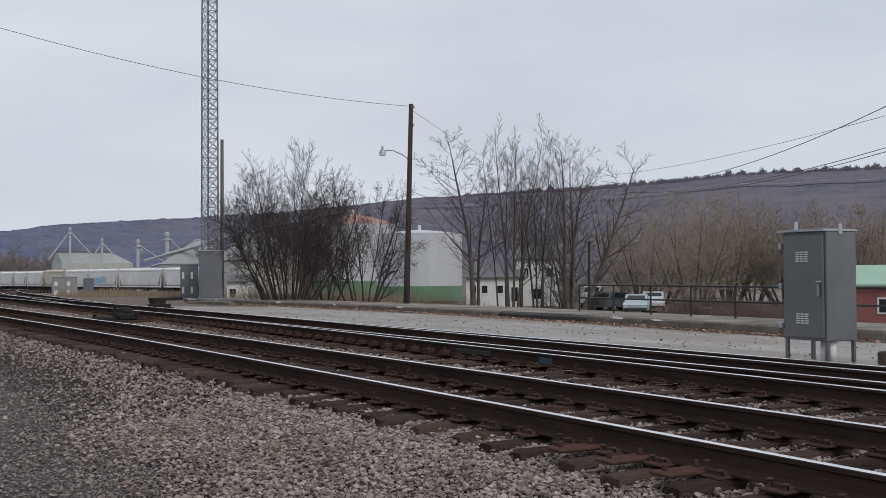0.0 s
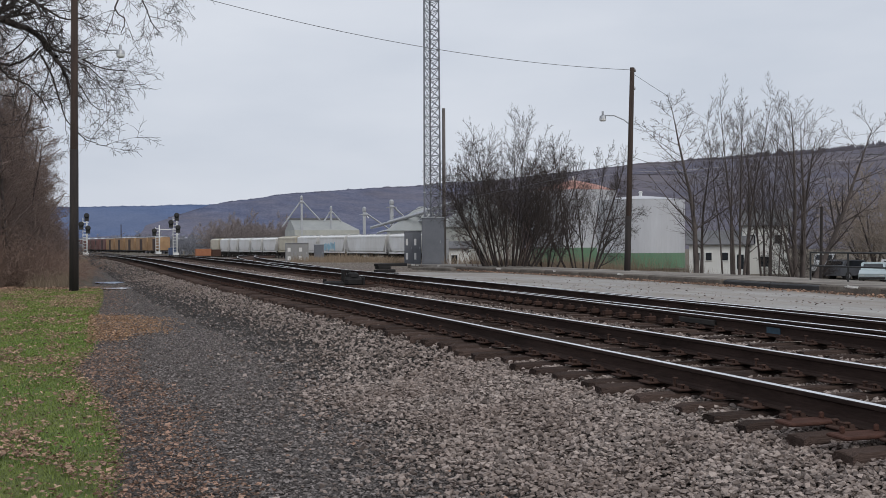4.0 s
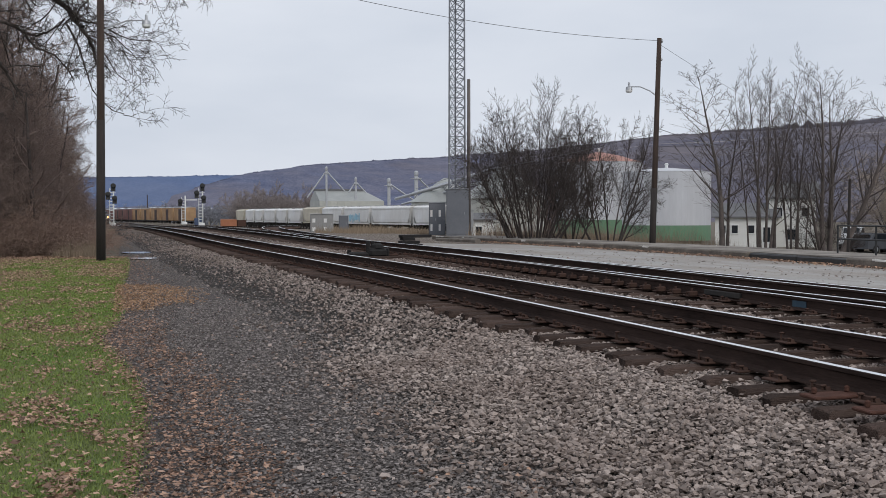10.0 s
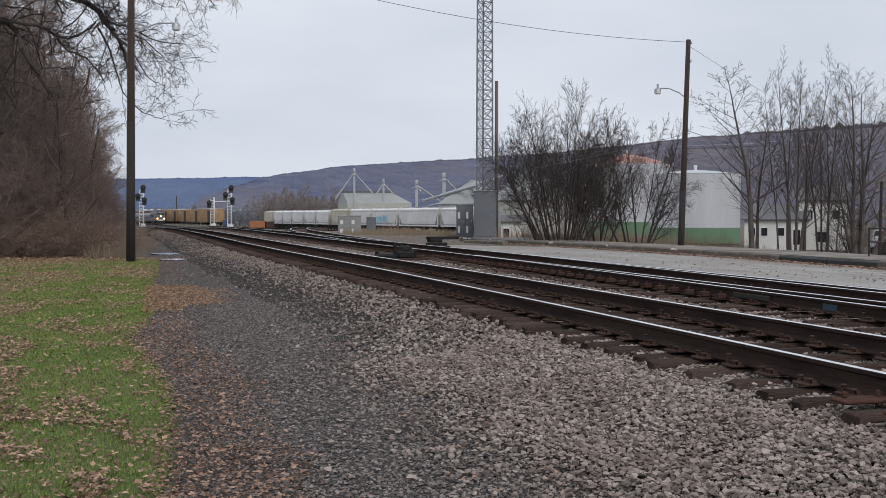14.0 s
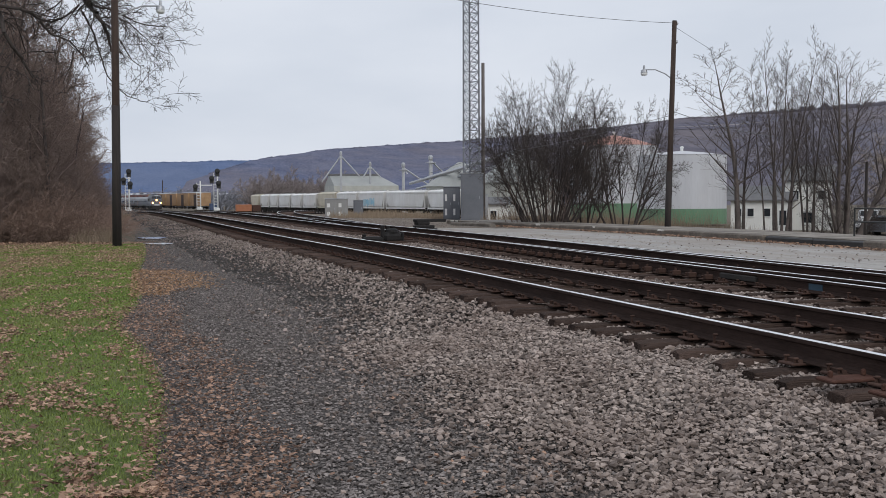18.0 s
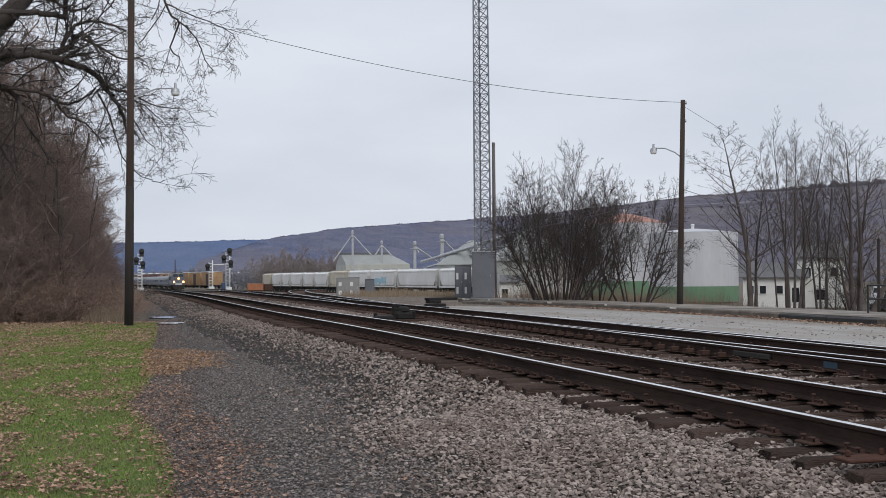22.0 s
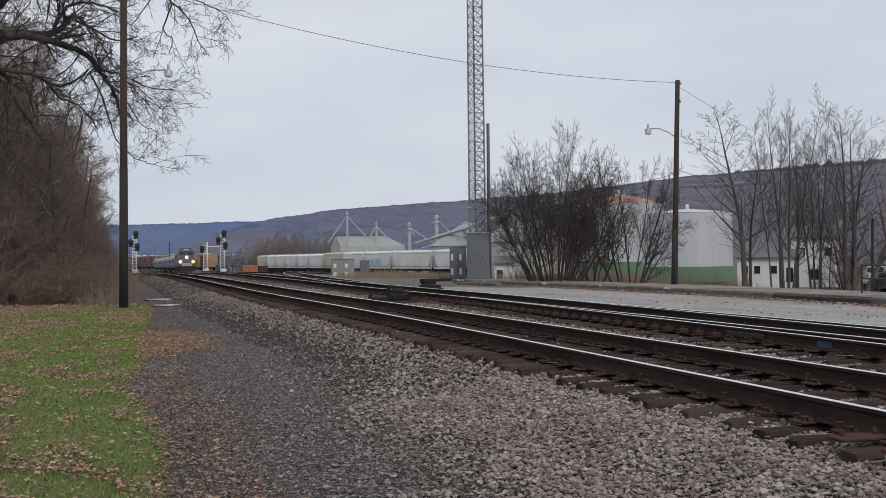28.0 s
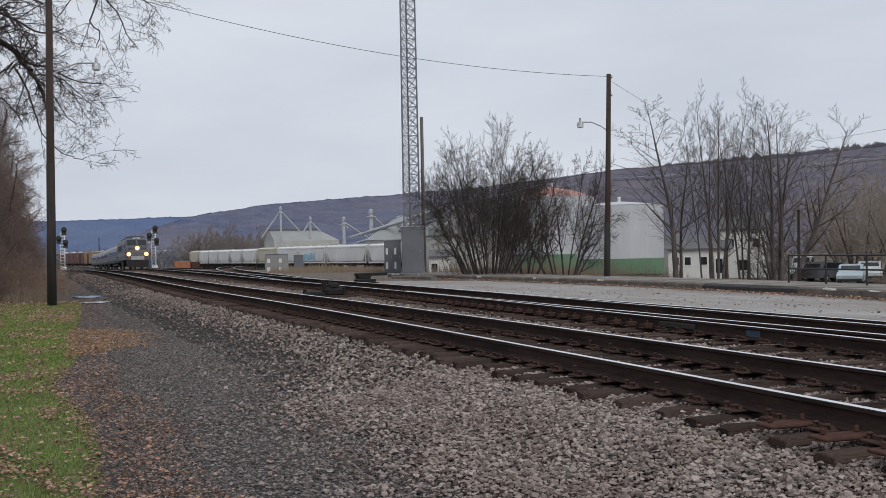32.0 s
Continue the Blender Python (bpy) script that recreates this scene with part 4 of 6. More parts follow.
def lattice_tower(x, y, z0, height, w0, w1):
    t = thing("lattice_tower", "tall slim galvanised lattice radio tower", "radio tower", (x, y, z0))
    corners = [(math.cos(a), math.sin(a)) for a in (radians(200), radians(320), radians(80))]

    def pt(i, z):
        w = (w0 + (w1 - w0) * z / height) / math.sqrt(3)
        return (corners[i][0] * w, corners[i][1] * w, z)

    for i in range(3):
        part("leg", Build().rod(pt(i, 0), pt(i, height), 0.07, 0.06, 8), M_TOWER, t, "round tower leg")
    n = 36
    for i in range(3):
        b = Build()
        for k in range(n):
            za, zb = height * k / n, height * (k + 1) / n
            b.rod(pt(i, za), pt((i + 1) % 3, zb), 0.027, 0.027, 4, False)
            b.rod(pt((i + 1) % 3, za), pt(i, zb), 0.027, 0.027, 4, False)
            b.rod(pt(i, zb), pt((i + 1) % 3, zb), 0.027, 0.027, 4, False)
        part("bracing", b, M_TOWER, t, "crossed thin braces", kind="stuff")
    for k in range(1, 5):
        b = Build()
        for i in range(3):
            b.lathe(*pt(i, height * k / 5)[:2], [(0.085, height * k / 5 - 0.04), (0.085, height * k / 5 + 0.04)], 10)
        part("flange", b, M_GALV, t)
    return t


lattice_tower(23.85, 78.6, 0.2, 26, 1.22, 1.05)
tall_stub = solid("cut_pole", Build().rod((24.75, 78.4, 0), (24.75, 78.4, 11.7), 0.15, 0.12, 10), M_WEATHERED, "bare weathered grey pole beside the tower", "pole", smooth=True)


def shelter(at, sx, sy, h, rz, label, doors=1, mat=None):
    """A steel equipment shelter with doors, vents and a lid."""
    mat = mat or M_SHELTER
    s = thing("equipment_shelter", label, "equipment box", at, rz)
    part("body", Build().box(0, 0, h / 2, sx, sy, h, 0, 0.02), mat, s)
    part("lid", Build().box(0, 0, h + 0.025, sx + 0.1, sy + 0.1, 0.05, 0, 0.015), M_GALV, s)
    part("plinth", Build().box(0, 0, -0.2, sx + 0.15, sy + 0.15, 0.5, 0, 0.02), M_CONCRETE, s, "concrete plinth")
    for i in range(doors):
        w = sx / doors
        x = -sx / 2 + w * (i + 0.5)
        d = part("door", Build().box(x, -sy / 2 - 0.012, h * 0.5, w * 0.86, 0.024, h * 0.9, 0, 0.006), mat, s)
        part("handle", Build().box(x + w * 0.32, -sy / 2 - 0.04, h * 0.5, 0.03, 0.03, 0.18, 0, 0.006), M_GALV, d)
        if doors > 1:
            for k in (0.25, 0.68):
                part("label_plate", Build().box(x - w * 0.2, -sy / 2 - 0.028, h * k, w * 0.26, 0.008, h * 0.2), M_WHITE, d, "pale label plate")
    return s


shelter((23.2, 76.2, 0.0), 1.62, 1.5, 3.42, -17, "tall plain grey steel shelter at the foot of the tower", 1)
shelter((22.85, 80.4, 0.0), 1.25, 1.3, 2.5, -15, "grey metal equipment cabinet with white labels", 2)
shelter((24.9, 79.6, 0.0), 1.1, 1.0, 1.9, -15, "pale grey equipment box beside the tower", 1, M_GALV)
shelter((15.9, 91.5, 0.0), 1.9, 1.5, 1.65, -8, "grey signal equipment hut in dry grass", 2, M_HUT)
shelter((20.4, 105, 0.0), 0.9, 0.9, 1.5, -8, "small grey signal case in dry grass", 1, M_SHELTER)

# ---------------------------------------------------------------- cabinet beside the track


def track_cabinet():
    c = thing("signal_cabinet", "grey steel signal cabinet with a louvred door on short legs", "cabinet", (12.97, 11.6, 0.25))
    w, d, z0, h = 0.87, 0.64, 0.34, 1.66
    part("body", Build().box(d / 2, w / 2, z0 + h / 2, d, w, h, 0, 0.012), M_GREY, c)
    part("lid", Build().prism([(-0.008, z0 + h), (w + 0.05, z0 + h), (w + 0.05, z0 + h + 0.035), (-0.008, z0 + h + 0.035)], -0.07, d + 0.01), M_GALV, c, "bright overhanging lid")
    door = part("door", Build().box(-0.016, w / 2, z0 + h / 2, 0.032, w * 0.9, h * 0.95, 0, 0.01), M_GREY, c, "dull grey hinged door")
    for zc in (z0 + h * 0.775, z0 + h * 0.205):
        for col in range(3):
            for row in range(5):
                part("louvre", Build().box(-0.036, w * 0.62 - col * 0.085, zc + 0.06 - row * 0.034, 0.012, 0.065, 0.016), M_WHITE, door, "pale louvre slot")
    part("handle", Build().box(-0.06, w * 0.14, z0 + h * 0.46, 0.05, 0.035, 0.2, 0, 0.012), M_STEELDARK, door, "dark door handle")
    part("latch", Build().box(-0.05, w * 0.13, z0 + h * 0.54, 0.05, 0.09, 0.03, 0, 0.008), M_GALV, door)
    for z in (0.13, 0.5, 0.87):
        part("hinge", Build().box(-0.02, w + 0.015, z0 + h * z, 0.09, 0.05, 0.09, 0, 0.01), M_GALV, c, "bright hinge")
    for y in (0.25, 0.75):
        part("lifting_lug", Build().box(d * (0.1 if y > 0.5 else 0.45), w * y if y > 0.5 else -0.012, z0 + h + (0.08 if y > 0.5 else 0.03), 0.08, 0.02, 0.16, 0, 0.01), M_GALV, c, "bright lifting lug")
    for x in (0.04, d - 0.04):
        for y in (0.04, w - 0.04):
            part("leg", Build().box(x, y, z0 / 2, 0.05, 0.05, z0), M_GREY, c)
    for x, y in ((0.25, 0.15), (0.3, 0.32)):
        part("conduit", Build().rod((x, y, 0), (x, y, z0), 0.07, 0.07, 12), M_WHITE, c, "pale plastic conduit", smooth=True)
    return c


track_cabinet()
solid("timber_block", Build().box(14.2, 11.0, 0.36, 1.6, 0.3, 0.2, 0.1, 0.02), M_TIE, "old brown timber lying on the gravel", "timber")

# ---------------------------------------------------------------- railing


def railing(y0, y1, n, x_off):
    r = thing("railing", "black two-bar pipe railing along the platform", "railing")
    ys = [y0 + (y1 - y0) * i / (n - 1) for i in range(n)]
    pts = [(kerb_x(y) + x_off, y) for y in ys]
    for x, y in pts:
        part("post", Build().rod((x, y, PLAT_TOP - 0.1), (x, y, PLAT_TOP + 0.86), 0.03, 0.03, 8), M_BLACK, r)
    for z in (0.44, 0.86):
        part("bar", Build().tube([(x, y, PLAT_TOP + z) for x, y in pts], 0.028, 8), M_BLACK, r)


railing(7.5, 29.7, 13, 2.05)

# ---------------------------------------------------------------- switch gear
sm = thing("switch_machine", "black oily switch machine between the tracks", "switch machine", (6.95, 31.6, 0.34), 4)
part("motor_case", Build().box(0.2, 0, 0.15, 0.62, 0.45, 0.3, 0, 0.09), M_SWITCH, sm)
part("gear_case", Build().box(-0.38, 0.05, 0.09, 0.55, 0.5, 0.18, 0, 0.05), M_SWITCH, sm)
part("cover", Build().lathe(0.2, 0, [(0.2, 0.3), (0.18, 0.38), (0.1, 0.43)], 12), M_SWITCH, sm)
for i, (x, y, h) in enumerate(((0.46, -0.2, 0.3), (-0.02, 0.2, 0.5), (-0.12, -0.1, 0.52), (-0.6, 0.2, 0.25), (0.1, 0.1, 0.5))):
    part("bracket", Build().box(x, y, h / 2, 0.07, 0.12, h, 0.4 * i, 0.02), M_SWITCH, sm)
part("throw_rod", Build().rod((-1.2, 0.2, 0.08), (0.9, 0.2, 0.08), 0.03, 0.03, 8), M_IRON, sm)
part("bed_tie", Build().box(0, 0.3, -0.02, 2.6, 0.24, 0.16, 0, 0.01), M_TIE, sm)
part("bed_tie", Build().box(0, -0.3, -0.02, 2.6, 0.24, 0.16, 0, 0.01), M_TIE, sm)
ss = thing("timber_stack", "stack of dark old ties beside the yard track", "timber stack", (11.75, 46.0, 0.2), 8)
for i, (x, z, w) in enumerate(((0, 0.08, 1.3), (0.1, 0.22, 0.9), (0.05, 0.36, 0.6), (0.45, 0.48, 1.5))):
    part("timber", Build().box(x, 0.08 * i, z, w, 0.35, 0.13, 0.05 * i, 0.02), M_SWITCH, ss)

# ---------------------------------------------------------------- signals


def signal_mast(at, h, heads, rz=0):
    s = thing("railway_signal", "silver railway signal mast with black target heads and a ladder", "railway signal", at, rz, "signal masts")
    part("mast", Build().rod((0.12, 0, 0), (0.12, 0, h - 0.2), 0.13, 0.11, 10), M_WHITE, s, "silver-painted tubular mast", smooth=True)
    part("base", Build().box(0, 0, 0.2, 0.9, 0.8, 0.4, 0, 0.04), M_WHITE, s)
    lad = part("ladder", Build().rod((-0.5, 0.1, 0), (-0.5, 0.1, h - 0.5), 0.055, 0.055, 6), M_WHITE, s, "silver ladder")
    rung = Build().rod((-0.5, 0.1, 0), (0.1, 0.1, 0), 0.045, 0.045, 5).mesh("rung", M_WHITE)
    for k in range(int(h / 0.5) - 1):
        piece("rung", rung, lad, pose(0, 0, 0.5 + 0.5 * k))
    for x, z in heads:
        hd = part("target", Build().rod((x, -0.2, z + 0.2), (x, -0.14, z + 0.2), 0.44, 0.44, 20).box(x, -0.17, z - 0.3, 0.7, 0.06, 0.8, 0, 0.02), M_BLACK, s, "black oval target")
        part("hood", Build().rod((x, -0.55, z + 0.15), (x, -0.2, z + 0.15), 0.2, 0.2, 12), M_BLACK, hd)
        part("walkway", Build().box(-0.1, 0.1, z - 0.95, 1.1, 0.5, 0.07), M_WHITE, s)
    return s


signal_mast((-1.9, 190, -0.15), 6.7, ((0.1, 6.35), (0.3, 4.3), (-0.75, 4.95)))
signal_mast((12.55, 190, -0.2), 6.9, ((0.1, 6.5), (0.3, 4.45), (-0.85, 5.3)))
signal_mast((10.2, 200, -0.1), 5.3, ((-0.75, 3.9),))
ms = bpy.data.objects["railway_signal.002"]
part("bracket_arm", Build().box(1.1, 0, 4.35, 2.2, 0.14, 0.16), M_WHITE, ms, "pale bracket arm")

# ---------------------------------------------------------------- freight cars


def truck(parent, x, z=0.0):
    """A four-wheel truck under a car, along the car's x."""
    t = part("truck", Build().box(x, -0.98, z + 0.5, 2.3, 0.12, 0.26, 0, 0.05).box(x, 0.98, z + 0.5, 2.3, 0.12, 0.26, 0, 0.05).box(x, 0, z + 0.6, 0.4, 2.2, 0.3, 0, 0.04), M_UNDER, parent)
    for dx in (-0.85, 0.85):
        for sy in (-0.75, 0.75):
            part("wheel", Build().rod((x + dx, sy - 0.06, z + 0.42), (x + dx, sy + 0.06, z + 0.42), 0.42, 0.42, 16), M_UNDER, t)


POSTS = {}


def hopper_car(mat, length, label, at, rz, height=4.55):
    c = thing("covered_hopper", label, "freight car", at, rz, "standing covered hoppers")
    h, w, L = height, 1.5, length / 2 - 0.55
    side = [(-w * 0.62, 1.35), (-w * 0.97, 1.75), (-w, 2.3), (-w, 3.9), (-w * 0.93, h - 0.3), (-w * 0.55, h - 0.06), (0, h), (w * 0.55, h - 0.06), (w * 0.93, h - 0.3), (w, 3.9), (w, 2.3), (w * 0.97, 1.75), (w * 0.62, 1.35)]
    k = len(side)
    ends = [L - 0.1 - 1.25 * max(0, min(1, (3.2 - z) / 1.7)) for y, z in side]
    part("body", Build().add([(s * x, y, z) for s in (-1, 1) for x, (y, z) in zip(ends, side)], [(j, (j + 1) % k, k + (j + 1) % k, k + j) for j in range(k)] + [tuple(range(k - 1, -1, -1)), tuple(range(k, 2 * k))]), mat, c)
    for sy in (-1, 1):
        part("side_sill", Build().box(0, sy * w * 0.97, 1.42, 2 * L - 0.1, 0.1, 0.26), mat, c, "pale side sill")
        part("top_sill", Build().box(0, sy * (w + 0.01), h - 0.5, 2 * L - 0.2, 0.1, 0.18), mat, c, "pale top rail")
        for sx in (-1, 1):
            part("corner_post", Build().box(sx * (L - 0.18), sy * w * 0.97, 2.3, 0.14, 0.12, 1.9), mat, c)
        part("running_board", Build().box(0, sy * 0.55, h + 0.1, 2 * L - 0.6, 0.28, 0.05), M_GALV, c)
    for k in range(3):
        part("hopper_chute", Build().prism([(-1.0, 1.5), (1.0, 1.5), (0.45, 0.55), (-0.45, 0.55)], -L + 1.6 + k * (2 * L - 3.2) / 2 - 0.7, -L + 1.6 + k * (2 * L - 3.2) / 2 + 0.7), M_UNDER, c)
        part("hatch", Build().box(-L + 2 + k * (2 * L - 4) / 2, 0, h + 0.06, 1.4, 0.6, 0.12, 0, 0.03), mat, c)
    part("centre_sill", Build().box(0, 0, 1.05, 2 * L + 0.9, 0.4, 0.4), M_UNDER, c)
    for sx in (-1, 1):
        lad = Build()
        for yy in (-1.42, -1.02):
            lad.rod((sx * (L - 0.02), yy, 1.1), (sx * (L - 0.02), yy, 4.0), 0.025, 0.025, 4)
        for k in range(7):
            lad.rod((sx * (L - 0.02), -1.42, 1.3 + 0.4 * k), (sx * (L - 0.02), -1.02, 1.3 + 0.4 * k), 0.02, 0.02, 4)
        part("ladder", lad, mat, c)
        truck(c, sx * (L - 1.3))
    return c


HOP_A, HOP_B = Vector((29.6, 295.5, -1.55)), Vector((51.9, 191, -1.55))
hop_dir = (HOP_B - HOP_A).normalized()
hop_rz = math.degrees(math.atan2(hop_dir.y, hop_dir.x))
HOP_LENGTHS = (8.1, 7.7, 6.9, 9.0, 8.1, 9.5, 11.5, 12.1, 13.7, 18.1, 13.2, 11.4)
s_at = 0.0
hoppers = []
for i, ln in enumerate(HOP_LENGTHS):
    p = HOP_A + hop_dir * (s_at + ln / 2)
    s_at += ln
    tan = i in (0, 6)
    hoppers.append(hopper_car(M_HOPPER_TAN if tan else M_HOPPER, ln, "tan covered hopper car standing in the yard" if tan else "pale grey covered hopper car standing in the yard", tuple(p), hop_rz, 4.55 + (0.25 if i > 5 else 0)))
rng = random.Random(3)
for k in range(9):
    part("graffiti", Build().box(-3.4 + 0.62 * k, -1.535, 2.55 + rng.uniform(-0.2, 0.2), 0.45, 0.02, 1.3 + rng.uniform(-0.5, 0.5), 0, 0), M_GRAFFITI, hoppers[8], "blocky pale blue graffiti")
hop_line = [tuple(HOP_A + hop_dir * s + Vector((0, 0, 0))) for s in (-60, 0, 60, 128, 160)]
ht = thing("railway_track", "yard track under the standing hopper cars", "railway track")
side_v = Vector((hop_dir.y, -hop_dir.x, 0))
for sgn in (-0.75, 0.75):
    part("rail", Build().sweep([tuple(Vector(p) + side_v * sgn) for p in hop_line], RAIL_BODY), M_RAIL, ht)


def ribbed_car(mat, length, at, rz, label, height=4.6):
    c = thing("box_car", label, "freight car", at, rz, "standing box cars")
    L = length / 2 - 0.4
    part("body", Build().box(0, 0, 1.1 + (height - 1.1) / 2, 2 * L, 2.9, height - 1.1, 0, 0.06), mat, c)
    part("roof", Build().prism([(-1.5, height), (0, height + 0.14), (1.5, height), (1.5, height - 0.1), (-1.5, height - 0.1)], -L, L), M_GALV, c, "pale metal roof")
    for sy in (-1, 1):
        rib = POSTS.setdefault(mat.name, Build().box(0, 0, 0, 0.12, 0.1, height - 1.5).mesh("rib", mat))
        for k in range(10):
            piece("rib", rib, c, pose(-L + 0.3 + (2 * L - 0.6) * k / 9, sy * 1.48, 2.8))
        part("door", Build().box(0, sy * 1.5, 2.75, 3.2, 0.08, height - 1.5, 0, 0.02), M_CARDOOR, c, "dark brown sliding door")
    part("sill", Build().box(0, 0, 1.0, 2 * L + 0.8, 2.3, 0.25), M_UNDER, c)
    for sx in (-1, 1):
        truck(c, sx * (L - 1.6))
    return c


# standing freight on the far track
freight_line = curve_through([(300, 25), (333, 19.0), (380, 10.2), (425, 2.6), (505, -6.2), (580, -16)])
fy = 333.0
for i in range(11):
    ya, yb = fy, fy + 16.6
    xa, xb = freight_line(ya), freight_line(yb)
    turn = math.degrees(math.atan2(yb - ya, xb - xa))
    ochre = i < 5
    ribbed_car(M_BOX_OCHRE if ochre else M_BOX_RED, 15.9, ((xa + xb) / 2, (ya + yb) / 2, -1.25), turn, "ochre ribbed box car with dark doors standing far off" if ochre else "dull red ribbed box car standing far off", 5.1)
    fy = yb
solid("blue_container", Build().box(20.6, 325, -0.4, 2.6, 3.0, 2.0, 0, 0.05), M_BLUE, "small dark blue container in the yard", "container")
rb = thing("rusty_gondola", "low orange rusty gondola parked in the yard", "freight car", (23.4, 262, -1.5))
part("body", Build().box(0, 0, 1.2, 3.6, 2.6, 1.6, 0, 0.05), M_RUSTBOX, rb)
part("chassis", Build().box(0, 0, 0.3, 3.2, 2.0, 0.4), M_UNDER, rb)
rc = thing("rusty_container", "dark rusty open container in the yard", "container", (26.4, 262, -1.5))
part("body", Build().box(0, 0, 1.1, 2.0, 2.4, 1.5, 0, 0.05), M_IRON, rc)

# ---------------------------------------------------------------- passenger train


def locomotive():
    c = thing("locomotive", "grey and blue diesel passenger locomotive with lit headlights", "locomotive", (0, 0, 0))
    w = 1.52
    # x runs forward; cross-sections from the rear to the rounded nose
    rings = ((-10.0, 1.0, 4.25), (8.0, 1.0, 4.25), (8.6, 0.99, 4.05), (9.2, 0.97, 3.2), (9.85, 0.93, 2.75), (10.15, 0.86, 2.3), (10.2, 0.8, 1.8))
    section = ((-1, 0), (-1, 0.72), (-0.93, 0.88), (-0.72, 0.97), (0, 1), (0.72, 0.97), (0.93, 0.88), (1, 0.72), (1, 0))
    body = Build()
    for x, k, top in rings:
        body.v += [(x, w * k * a, 1.2 + (top - 1.2) * c) for a, c in section]
    body.f = [(i * 9 + j, i * 9 + (j + 1) % 9, i * 9 + 9 + (j + 1) % 9, i * 9 + 9 + j) for i in range(6) for j in range(9)] + [tuple(range(8, -1, -1)), tuple(range(54, 63))]
    part("body", body, M_LOCO_GREY, c)
    part("roof_band", Build().prism([(-1.2, 4.2), (-1.1, 4.3), (-0.7, 4.42), (0.7, 4.42), (1.1, 4.3), (1.2, 4.2)], -9.8, 7.8), M_LOCO_BLUE, c, "dark blue-grey roof")
    for k in range(4):
        part("roof_fan", Build().lathe(-7.5 + 1.9 * k, 0, [(0.75, 4.4), (0.75, 4.55), (0.5, 4.6)], 14), M_UNDER, c, "round roof fan")
    for sy in (-1, 1):
        part("stripe", Build().box(-0.9, sy * (w + 0.01), 2.0, 18.0, 0.03, 0.4), M_SILVER, c, "silver stripe")
        part("side_window", Build().box(7.7, sy * (w + 0.015), 3.1, 0.9, 0.04, 0.55, 0, 0.01), M_GLASSDARK, c)
        part("cab_door", Build().box(6.3, sy * (w + 0.012), 2.3, 0.75, 0.03, 2.0, 0, 0.01), M_SILVER, c, "pale cab door")
        part("grille", Build().box(-3.0, sy * (w + 0.012), 2.9, 8.0, 0.03, 0.7), M_UNDER, c, "dark air grille")
        part("fuel_tank", Build().box(0, sy * 0.95, 0.75, 5.0, 0.9, 0.8, 0, 0.08), M_UNDER, c)
        m = Matrix.Translation((8.98, sy * 0.66, 3.55)) @ Euler((0, radians(-35), 0)).to_matrix().to_4x4()
        part("windscreen", Build().box(0, 0, 0, 0.05, 1.1, 0.72, 0, 0.01, m), M_GLASSDARK, c, "dark windscreen")
        dl = part("ditch_light", Build().rod((10.2, sy * 1.12, 1.95), (10.36, sy * 1.12, 1.95), 0.27, 0.27, 16), M_LAMP, c, "glowing ditch light")
        part("bulb", Build().rod((10.36, sy * 1.12, 1.95), (10.39, sy * 1.12, 1.95), 0.12, 0.12, 12), M_LAMP_CORE, dl)
    part("blue_nose", Build().box(9.72, 0, 2.72, 0.5, 2.4, 0.24, 0, 0.03), M_LOCO_BLUE, c)
    hl = part("headlight", Build().rod((9.55, 0, 2.75), (10.15, 0, 2.75), 0.28, 0.28, 16), M_LAMP, c, "glowing twin headlight")
    part("bulb", Build().rod((10.15, 0, 2.75), (10.2, 0, 2.75), 0.13, 0.13, 12), M_LAMP_CORE, hl)
    part("number_board", Build().box(8.35, 0, 4.05, 0.25, 0.9, 0.26, 0, 0.02), M_WHITE, c, "pale number board")
    part("plough", Build().prism([(-1.35, 0.2), (1.35, 0.2), (1.45, 1.15), (-1.45, 1.15)], 9.9, 10.5), M_UNDER, c, "black pilot plough")
    part("nose_panel", Build().box(10.23, 0, 1.45, 0.06, 1.7, 0.5), M_GALV, c, "pale silver nose panel")
    truck(c, 6.2)
    truck(c, 7.8)
    truck(c, -6.6)
    truck(c, -8.0)
    return c


def coach():
    c = thing("passenger_coach", "stainless steel passenger coach with a dark window band", "railway coach", (0, 0, 0), 0, "coaches of the train")
    sec = [(-1.35, 0.95), (-1.55, 1.5), (-1.58, 2.4), (-1.45, 3.2), (-1.0, 3.72), (0, 3.87), (1.0, 3.72), (1.45, 3.2), (1.58, 2.4), (1.55, 1.5), (1.35, 0.95)]
    part("body", Build().prism(sec, -12.7, 12.7), M_SILVER, c, smooth=False)
    for sy in (-1, 1):
        for k in range(10):
            part("window", Build().box(-10.2 + 2.26 * k, sy * 1.575, 2.42, 1.4, 0.05, 0.62, 0, 0.02), M_GLASSDARK, c, "dark window")
        part("sill_stripe", Build().box(0, sy * 1.575, 1.85, 25, 0.03, 0.18), M_LOCO_BLUE, c, "dark blue stripe")
        b = Build()
        for k in range(4):
            b.box(0, sy * 1.545, 1.15 + 0.14 * k, 25.2, 0.05, 0.04)
        part("fluting", b, M_SILVER, c)
    part("underframe", Build().box(0, 0, 0.75, 14, 2.2, 0.5, 0, 0.05), M_UNDER, c)
    for sx in (-1, 1):
        part("diaphragm", Build().box(sx * 12.85, 0, 2.2, 0.35, 1.6, 2.4), M_UNDER, c, "black gangway bellows")
        truck(c, sx * 9.2)
    return c


